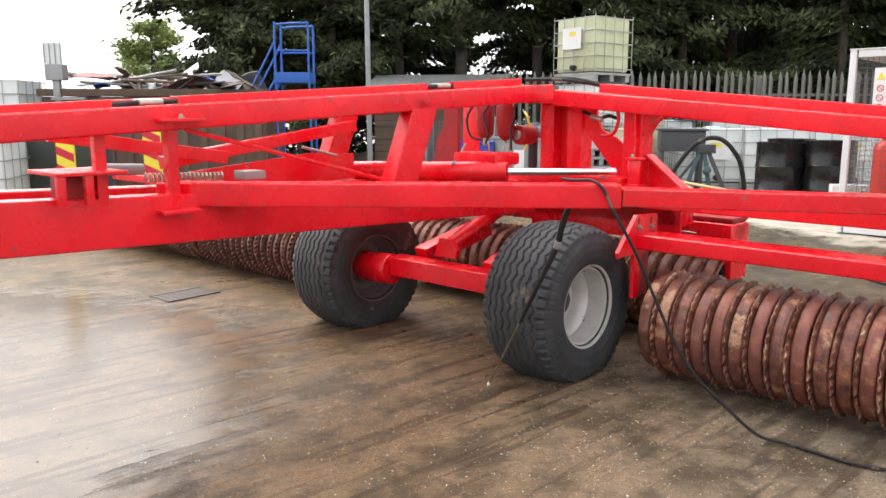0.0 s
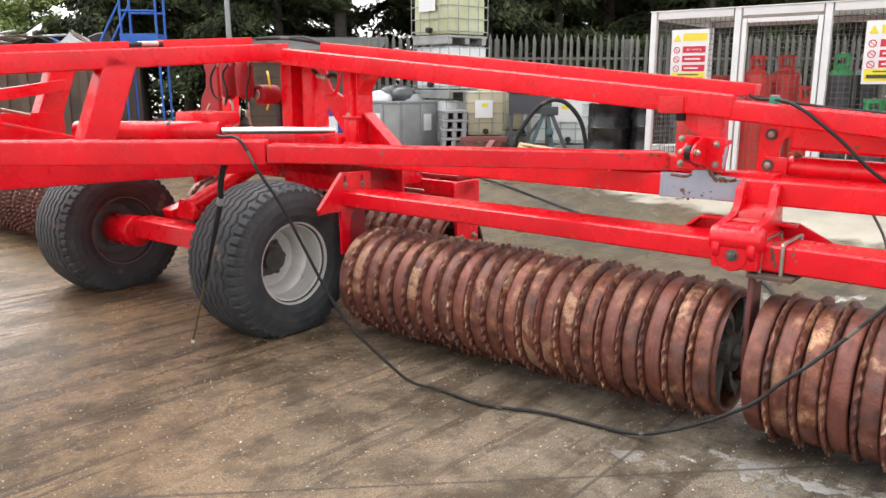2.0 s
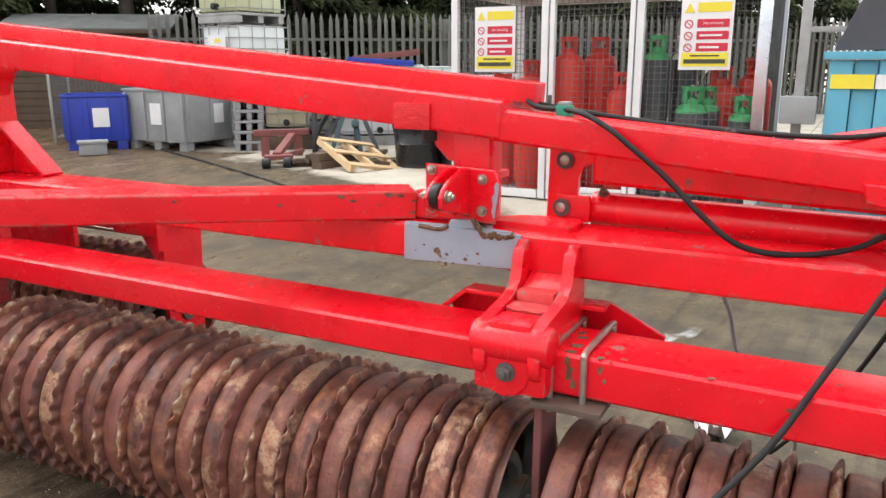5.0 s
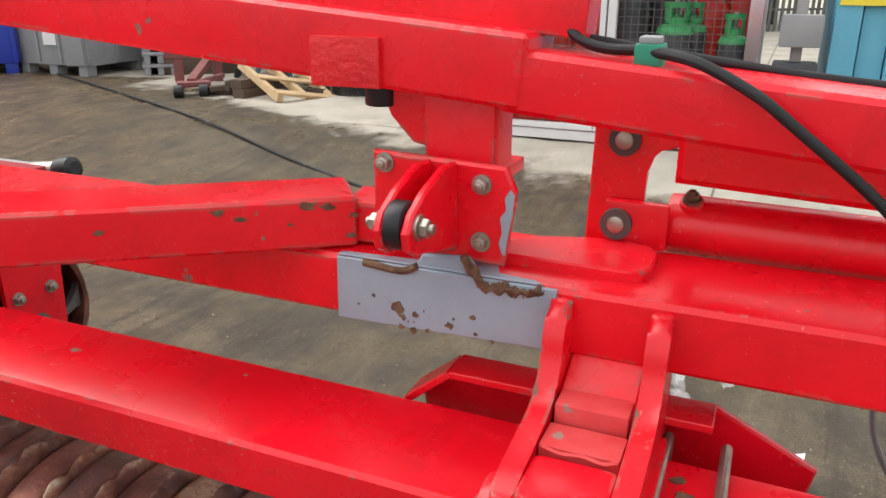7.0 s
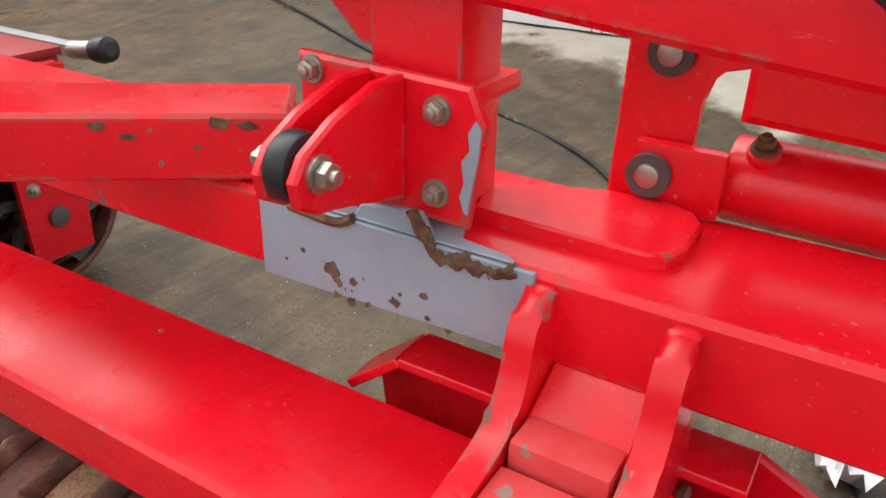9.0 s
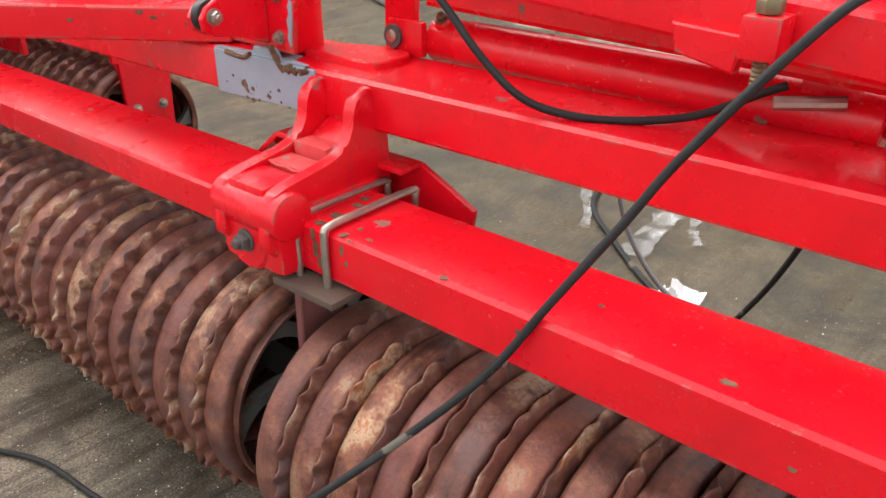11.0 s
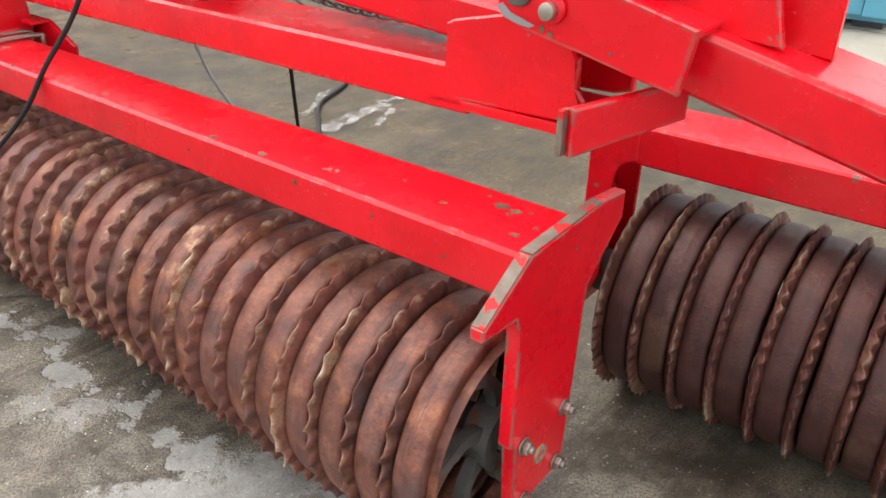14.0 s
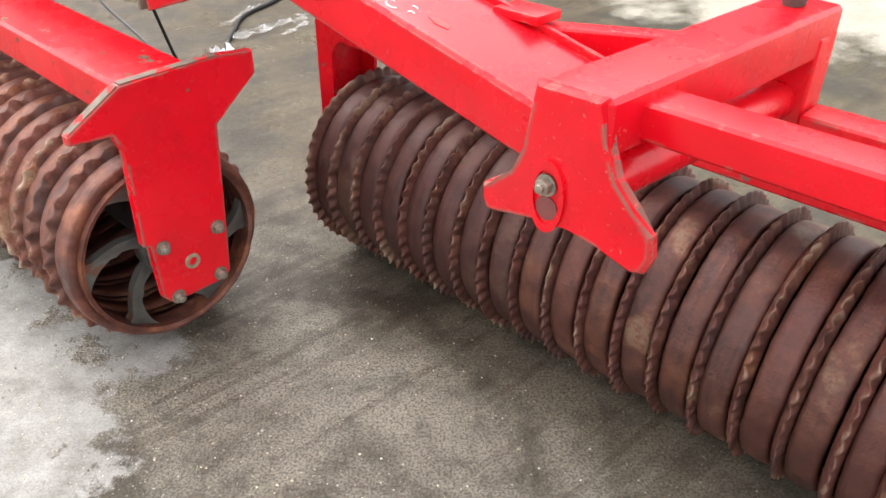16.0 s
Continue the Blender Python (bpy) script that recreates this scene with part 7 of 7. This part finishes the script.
# shed
shed = thing("shed", "brown timber shed with a grey felt roof", "shed", pose(-0.15, 17.0, 0.2, 0, 0, -8))
for i in range(13):
    part("wall_board", slab(-1.35, -0.02 - 0.012 * (i % 2), 0.135 * i, 1.30, 0.02, 0.135 * i + 0.13, 0.004), OLDWOOD, shed)
    part("wall_board", slab(-1.38, 0.025, 0.135 * i, -1.34, 2.2, 0.135 * i + 0.13, 0.004), OLDWOOD, shed)
    part("wall_board", slab(1.31, 0.025, 0.135 * i, 1.35, 2.2, 0.135 * i + 0.13, 0.004), OLDWOOD, shed)
part("roof", plate([(-1.55, 0), (1.55, 0), (1.55, 1.18), (-1.55, 1.18)], 0.04, Matrix.Translation((0, -0.18, 1.78)) @ pose(0, 0, 0, 14, 0, 0)), FELT, shed)
part("roof", plate([(-1.55, 0), (1.55, 0), (1.55, 1.25), (-1.55, 1.25)], 0.04, Matrix.Translation((0, 2.18, 1.78)) @ pose(0, 0, 0, 180 - 14, 0, 0)), FELT, shed)
part("fascia", slab(-1.55, -0.21, 1.70, 1.55, -0.19, 1.77, 0.003), OLDWOOD, shed)
# pole
t = thing("pole", "pale grey steel pole standing by the shed", "pole", pose(-1.35, 14.4, 0.15))
part("shaft", rod((0, 0, 0), (-0.05, 0, 7.0), 0.05, 16, 0, r2=0.04), LAMPGREY, t)
part("foot", rod((0, 0, 0), (0, 0, 0.04), 0.13, 16, 0.004), LAMPGREY, t)

# blue mobile steps
st = thing("mobile_steps", "blue tubular steel mobile steps with a platform and hand rails", "steps", pose(-2.42, 12.6, 0.12))
B = BLUESTEEL
for s in (0, 0.5):
    part("stringer", rod((-0.85, s, 0.9), (0.0 - 0.25, s, 1.85), 0.018, 10), B, st)
    part("stringer", rod((-1.75, s, 0.05), (-0.80, s, 1.5), 0.018, 10), B, st)
    part("hand_rail", sweep([(-0.25, s, 0.05), (-0.25, s, 1.5), (-0.25, s, 2.62), (-0.20, s, 2.68), (0.22, s, 2.70), (0.28, s, 2.64), (0.28, s, 1.93), (0.30, s, 0.05)], 0.018, 8, 5), B, st)
    part("sloping_rail", rod((-0.25, s, 2.42), (-1.32, s, 0.48), 0.016, 10), B, st)
    part("mid_rail", rod((-0.25, s, 2.28), (0.28, s, 2.28), 0.014, 8), B, st)
    part("base_rail", rod((-1.75, s, 0.05), (0.30, s, 0.05), 0.018, 10), B, st)
part("platform", slab(-0.28, -0.02, 1.78, 0.30, 0.52, 1.94, 0.006), B, st)
for i in range(6):
    part("tread", slab(-1.60 + 0.22 * i, 0.0, 0.25 + 0.26 * i, -1.40 + 0.22 * i, 0.5, 0.28 + 0.26 * i, 0.004), B, st)

# skip with scrap
sk = thing("scrap_skip", "rusty brown steel skip heaped with scrap sheet and pipe", "skip", pose(-4.6, 13.2, 0.05, 0, 0, 3))
part("front", slab(-1.7, -0.9, 0.1, 1.75, -0.85, 1.62, 0.01), BROWNRUST, sk)
part("back", slab(-1.7, 0.85, 0.1, 1.75, 0.9, 1.62, 0.01), BROWNRUST, sk)
part("side", slab(-1.7, -0.848, 0.1, -1.65, 0.848, 1.62, 0.01), BROWNRUST, sk)
part("side", slab(1.70, -0.848, 0.1, 1.75, 0.848, 1.62, 0.01), BROWNRUST, sk)
part("rim", slab(-1.75, -0.95, 1.625, 1.80, -0.84, 1.74, 0.01), OLDWOOD, sk)
part("base", slab(-1.6, -0.8, 0, 1.65, 0.8, 0.1), BROWNRUST, sk)
for i in range(12):
    part("rib", slab(-1.62 + 0.29 * i, -0.945, 0.15, -1.50 + 0.29 * i, -0.905, 1.50, 0.008), BROWNRUST, sk)
rs = random.Random(5)
MATS = [LAMPGREY, BROWNRUST, BLUESTEEL, WHITE, DULLRED, OLDWOOD, GALV, BROWNRUST]
for i in range(34):
    mt = MATS[i % 8]
    w, d = rs.uniform(0.3, 0.9), rs.uniform(0.15, 0.5)
    bm = bmesh.new()
    bmesh.ops.create_grid(bm, x_segments=5, y_segments=2, size=0.5)
    for v in bm.verts:
        v.co = Vector((v.co.x * w, v.co.y * d, 0.12 * w * noise.noise(Vector((v.co.x * 2, v.co.y * 2, i * 1.7)))))
    bmesh.ops.solidify(bm, geom=bm.faces[:], thickness=0.012)
    ob = finish("scrap_sheet", bm, mt)
    ob.matrix_world = pose(rs.uniform(-6.0, -3.1), rs.uniform(12.5, 13.6), rs.uniform(1.72, 2.02), rs.uniform(-35, 35), rs.uniform(-25, 25), rs.uniform(0, 180))
    tagged(ob, "bent scrap metal sheet heaped on the skip", "scrap", "scrap heap")
for i in range(14):
    x, y, a = rs.uniform(-5.9, -3.4), rs.uniform(12.4, 13.3), rs.uniform(-30, 30)
    ob = finish("scrap_pipe", rod((-0.5, 0, 0), (0.5, 0, 0), 0.02, 8), BROWNRUST if i % 2 else GALV)
    ob.matrix_world = pose(x, y, rs.uniform(1.8, 2.05), 0, rs.uniform(-12, 12), a)
    tagged(ob, "length of rusty scrap pipe on the skip", "scrap", "scrap heap")
t = thing("flood_light", "grey barred flood light head on a bracket", "lamp", pose(-5.98, 12.2, 1.66) @ Matrix.Scale(0.86, 4))
part("body", slab(-0.16, -0.1, 0.30, 0.16, 0.12, 0.58, 0.02), LAMPGREY, t)
for i in range(4):
    part("bar", slab(-0.15 + 0.10 * i - 0.008, -0.1, 0.58, -0.15 + 0.10 * i + 0.008, -0.085, 0.95), LAMPGREY, t)
part("panel", slab(-0.16, -0.08, 0.58, 0.16, -0.075, 0.95), TANK, t)
part("bracket", slab(-0.06, -0.05, 0.0, 0.06, 0.05, 0.30, 0.01), LAMPGREY, t)
part("arm", slab(-0.1, -0.06, -0.05, 0.5, 0.06, 0.0, 0.005), LAMPGREY, t)
part("mast", slab(-0.04, -0.04, -1.70, 0.04, 0.04, -0.052, 0.005), LAMPGREY, t)
# striped posts and a dark bin beyond the drawbar
for x in (-4.68, -3.60):
    t = thing("striped_post", "yellow post with red diagonal stripes beyond the drawbar", "post", pose(x, 9.6, 0.0), "striped posts")
    part("board", slab(-0.11, 0, 0, 0.11, 0.04, 1.18, 0.004), YELLOW, t)
    for i in range(5):
        part("stripe", plate([(-0.108, 0.25 + 0.22 * i), (0.108, 0.15 + 0.22 * i), (0.108, 0.25 + 0.22 * i), (-0.108, 0.35 + 0.22 * i)], 0.004, lengthways(-0.003), 0), SIGNRED, t)
t = thing("dark_cabinet", "dark green cabinet standing beyond the drawbar", "cabinet", pose(-5.0, 10.4, 0.0))
part("body", slab(-0.45, -0.3, 0.0, 0.45, 0.3, 1.15, 0.02), DARKGREY, t)
part("door", slab(-0.42, -0.318, 0.1, 0.42, -0.303, 1.1, 0.004), GLASSY, t)


# ---- trees ----
def tree_meshes(name, seed, height, spread, count, leafmat, leaf=0.16, base=1.2, conifer=True):
    r = random.Random(seed)
    bm = rod((0, 0, -0.3), (0, 0, height), 0.17, 10, 0, r2=0.03)
    tips = []
    n = int(height * 7)
    for i in range(n):
        z = base + (height - base) * (i / n) ** 0.9
        a = r.uniform(0, 6.283)
        f = 1 - (z - base) / (height - base)
        L = spread * (0.35 + 0.75 * f) * r.uniform(0.65, 1.15)
        d = Vector((math.cos(a), math.sin(a), 0))
        pts = [Vector((0, 0, z)) + d * L * k / 3 + Vector((0, 0, (0.25 if conifer else 0.5) * L * (k / 3) - (0.42 if conifer else 0.25) * L * (k / 3) ** 2)) for k in range(4)]
        sweep(pts, 0.022, 5, 2, bm)
        tips.append((pts, L))
    trunk = bpy.data.meshes.new(name + "_trunk")
    bm.to_mesh(trunk)
    bm.free()
    trunk.materials.append(BARK)
    vs, fs = [], []
    for _ in range(count):
        pts, L = r.choice(tips)
        k = r.random() ** 0.6 * 2.999
        i = int(k)
        c = pts[i].lerp(pts[i + 1], k - i)
        reach = 0.10 + 0.10 * k / 3
        c = c + Vector((r.gauss(0, reach), r.gauss(0, reach), r.gauss(-0.06, 0.07 if conifer else 0.13)))
        d = Vector((r.uniform(-1, 1), r.uniform(-1, 1), r.uniform(-0.7, 0.3))).normalized()
        if conifer:
            d = ((pts[3] - pts[0]).normalized() * 0.9 + d * 0.75 + Vector((0, 0, -0.25))).normalized()
        s = d.cross(Vector((r.uniform(-1, 1), r.uniform(-1, 1), r.uniform(-1, 1)))).normalized()
        q, w = leaf * r.uniform(0.7, 1.7), leaf * r.uniform(0.14, 0.32)
        b = len(vs)
        nrm = d.cross(s) * w * 0.5
        vs += [c - d * q * 0.5, c + s * w + nrm, c + d * q * 0.5, c - s * w + nrm]
        fs += [(b, b + 1, b + 2), (b, b + 2, b + 3)]
    crown = bpy.data.meshes.new(name + "_crown")
    crown.from_pydata([tuple(v) for v in vs], [], fs)
    crown.materials.append(leafmat)
    return trunk, crown


KINDS = [tree_meshes("conifer", 11 + i, 8.5 + 0.6 * i, 2.2, 34000, LEAF, 0.15, 2.0 - 0.35 * i) for i in range(3)]
HIGH = tree_meshes("conifer", 23, 9.5, 2.2, 26000, LEAF, 0.15, 2.9)
LIGHT = tree_meshes("broadleaf", 41, 5.5, 2.2, 9000, LEAF2, 0.20, 1.0, False)


def tree(x, y, kind, turn, scale, name, label):
    t = thing(name, label, "tree", pose(x, y, 0.1, 0, 0, turn) @ Matrix.Scale(scale, 4), "trees behind the fence")
    for nm, me in zip(("trunk", "crown"), kind):
        ob = new(nm, me)
        ob.parent = t
    return t


rt = random.Random(9)
i = 0
for x in (-4.9, -4.2, -2.8, -1.2, 0.6, 2.3, 4.2, 5.6, 7.2, 8.9, 10.6, 12.6, 14.8, 17.2):
    tree(x + rt.uniform(-0.3, 0.3), 19.5 + rt.uniform(-0.8, 0.8) - 0.07 * max(x, 0), (HIGH if -2 < x < 3.5 else KINDS[i % 3]), rt.uniform(0, 360), rt.uniform(0.9, 1.1), "conifer", "tall dark green conifer with drooping branches behind the fence")
    i += 1
for x in (-5.5, -4.2, -2.9, -1.5, 3.0, 4.6, 6.2, 7.8, 10.2, 12.8, 15.6, 19.0):
    tree(x, 23.5, KINDS[i % 3], rt.uniform(0, 360), 1.1, "conifer", "dark conifer standing deeper in the tree belt")
    i += 1
for x, s in ((-3.0, 0.30), (-1.4, 0.27), (0.3, 0.30), (1.7, 0.26), (3.2, 0.31), (4.6, 0.28)):
    tree(x, 22.0, KINDS[2], 60 * x, s, "shrub", "low dark evergreen shrub between the conifer trunks")
tree(-10.1, 27.5, LIGHT, 20, 0.80, "broadleaf_tree", "light green broadleaf tree beyond the scrap skip")

# a dark hedge that closes the view below the crowns
rh = random.Random(77)
vs, fs = [], []
for _ in range(16000):
    x = rh.uniform(-7.2, 24)
    h = 2.5 + 0.25 * math.sin(x * 1.7) + 0.15 * math.sin(x * 4.1)
    c = Vector((x, 25.5 + rh.gauss(0, 0.35), rh.uniform(0, h)))
    d = Vector((rh.uniform(-1, 1), rh.uniform(-1, 1), rh.uniform(-1, 1))).normalized()
    e = d.cross(Vector((rh.uniform(-1, 1), rh.uniform(-1, 1), rh.uniform(-1, 1)))).normalized()
    k = len(vs)
    vs += [tuple(c - d * 0.16), tuple(c + e * 0.07), tuple(c + d * 0.16), tuple(c - e * 0.07)]
    fs.append((k, k + 1, k + 2, k + 3))
me = bpy.data.meshes.new("hedge")
me.from_pydata(vs, [], fs)
me.materials.append(LEAF)
tagged(new("hedge", me), "dense dark evergreen hedge behind the conifers", "hedge", kind="stuff")

# ---- on the ground ----
t = thing("drain_grate", "dark cast-iron drain grate set in the wet concrete", "drain", pose(-2.01, 5.87, 0.002, 0, 0, 49))
for y in (-0.145, 0.125):
    part("frame", slab(-0.22, y, 0, 0.22, y + 0.02, 0.008, 0.002), IRON, t)
for i in range(9):
    part("bar", slab(-0.215 + 0.0505 * i, -0.124, 0, -0.190 + 0.0505 * i, 0.124, 0.0042, 0.001), BROWNRUST, t)
# flat black sheet stands for the darkness below the bars
part("sump_dark_sheet", slab(-0.22, -0.124, -0.001, 0.22, 0.124, 0.0018), BLACK, t)

gc = finish("ground_cable", sweep([tuple(M @ Vector((u, v, 0.012)) + Vector((0, 0, rise(*(M @ Vector((u, v, 0))).xy)))) for u, v in ((-11.5, 6.9), (-9.95, 6.1), (-8.2, 5.25), (-6.46, 4.47), (-5.2, 3.88), (-4.04, 3.37), (-3.2, 2.9), (-2.70, 2.25), (-2.52, 1.85), (-2.30, 1.62), (-2.08, 1.42), (-1.93, 1.31))], 0.012, 8), HOSE)
tagged(gc, "thin black cable lying across the concrete yard", "cable")
for i, (u, v, s, a) in enumerate(((-1.89, 1.28, 0.075, 20),)):
    bm = bmesh.new()
    bmesh.ops.create_grid(bm, x_segments=7, y_segments=7, size=s)
    for w in bm.verts:
        w.co.z = 0.012 + s * 2.3 * abs(noise.noise(w.co * 22 + Vector((i * 4.0, 0, 0))))
        w.co.x += s * 0.5 * noise.noise(w.co * 14 + Vector((0, i * 5.0, 0)))
    ob = finish("paper_scrap", bm, PAPER, smooth=20)
    ob.matrix_world = M @ pose(u, v, 0.0, 0, 0, a)
    tagged(ob, "crumpled white paper scrap on the wet concrete", "litter", "paper scraps")

# torn clear film on the wet concrete
FILM, nt, b = start("clear_plastic_film")
b.inputs["Base Color"].default_value = (0.8, 0.8, 0.8, 1)
b.inputs["Roughness"].default_value = 0.12
nt.links.new(ramp(nt, grain(nt, 12.0, 5, 0.55), [(0.40, (0.03, 0.03, 0.03)), (0.68, (0.42, 0.42, 0.42))]), b.inputs["Alpha"])
for k, (u, v, w, l, a) in enumerate(((-2.21, 1.82, 0.05, 0.27, 6), (-2.23, 2.25, 0.035, 0.20, -22), (-2.10, 1.90, 0.02, 0.16, 30), (-2.55, 1.85, 0.02, 0.24, 28))):
    bm = bmesh.new()
    bmesh.ops.create_grid(bm, x_segments=8, y_segments=26, size=1.0)
    for q in bm.verts:
        q.co = Vector((q.co.x * w * (1 + 0.6 * noise.noise(Vector((0, q.co.y * 3, k * 3.0)))), q.co.y * l, 0))
        q.co.x += 0.05 * noise.noise(Vector((k * 7.0, q.co.y * 5, 0)))
        q.co.z = 0.006 + 0.035 * abs(noise.noise(q.co * 11 + Vector((k * 4.0, 0, 0)))) + 0.012 * abs(noise.noise(q.co * 60))
    ob = finish("plastic_film", bm, FILM, smooth=25)
    ob.matrix_world = M @ pose(u, v, 0.0, 0, 0, a)
    tagged(ob, "torn strip of clear plastic film lying on wet concrete", "litter", "plastic film strips")


# ---- grit washed over the concrete ----
def grit(count):
    """Small loose stones, thicker in some places than others."""
    m, nt, b = start("pale_and_brown_grit")
    ge = nt.nodes.new("ShaderNodeNewGeometry")
    nt.links.new(ramp(nt, ge.outputs["Random Per Island"], [(0.0, (0.10, 0.065, 0.04)), (0.25, (0.24, 0.17, 0.11)), (0.5, (0.46, 0.39, 0.28)), (0.8, (0.60, 0.53, 0.42)), (1.0, (0.74, 0.72, 0.67))]), b.inputs["Base Color"])
    b.inputs["Roughness"].default_value = 0.6
    rnd = random.Random(91)
    clumps = [(rnd.uniform(-5.5, 1.2), rnd.uniform(-2.4, 0.1), rnd.uniform(0.12, 0.6)) for k in range(70)]
    verts, faces = [], []
    for k in range(count):
        if rnd.random() < 0.35:
            u, v = rnd.uniform(-6.0, 1.3), rnd.uniform(-2.6, 1.6)
        else:
            cu, cv, s = rnd.choice(clumps)
            u, v = cu + rnd.gauss(0, s), cv + rnd.gauss(0, s)
        p = M @ Vector((u, v, 0))
        r = 0.0011 + 0.0026 * rnd.random() ** 3
        if rnd.random() < 0.012:
            r *= 1.9
        a, n = rnd.uniform(0, 6.3), len(verts)
        for j in range(4):
            q = r * rnd.uniform(0.7, 1.4)
            verts.append((p.x + q * math.cos(a + j * 1.57), p.y + q * math.sin(a + j * 1.57), r * rnd.uniform(0.1, 0.5)))
        verts.append((p.x, p.y, r * rnd.uniform(0.8, 1.3)))
        verts.append((p.x, p.y, -0.002))
        for j in range(4):
            faces.append((n + j, n + (j + 1) % 4, n + 4))
            faces.append((n + (j + 1) % 4, n + j, n + 5))
    me = bpy.data.meshes.new("grit")
    me.from_pydata(verts, [], faces)
    me.materials.append(m)
    tagged(new("grit", me), "loose pale and brown grit scattered over the wet concrete", "grit", kind="stuff")


grit(16000)
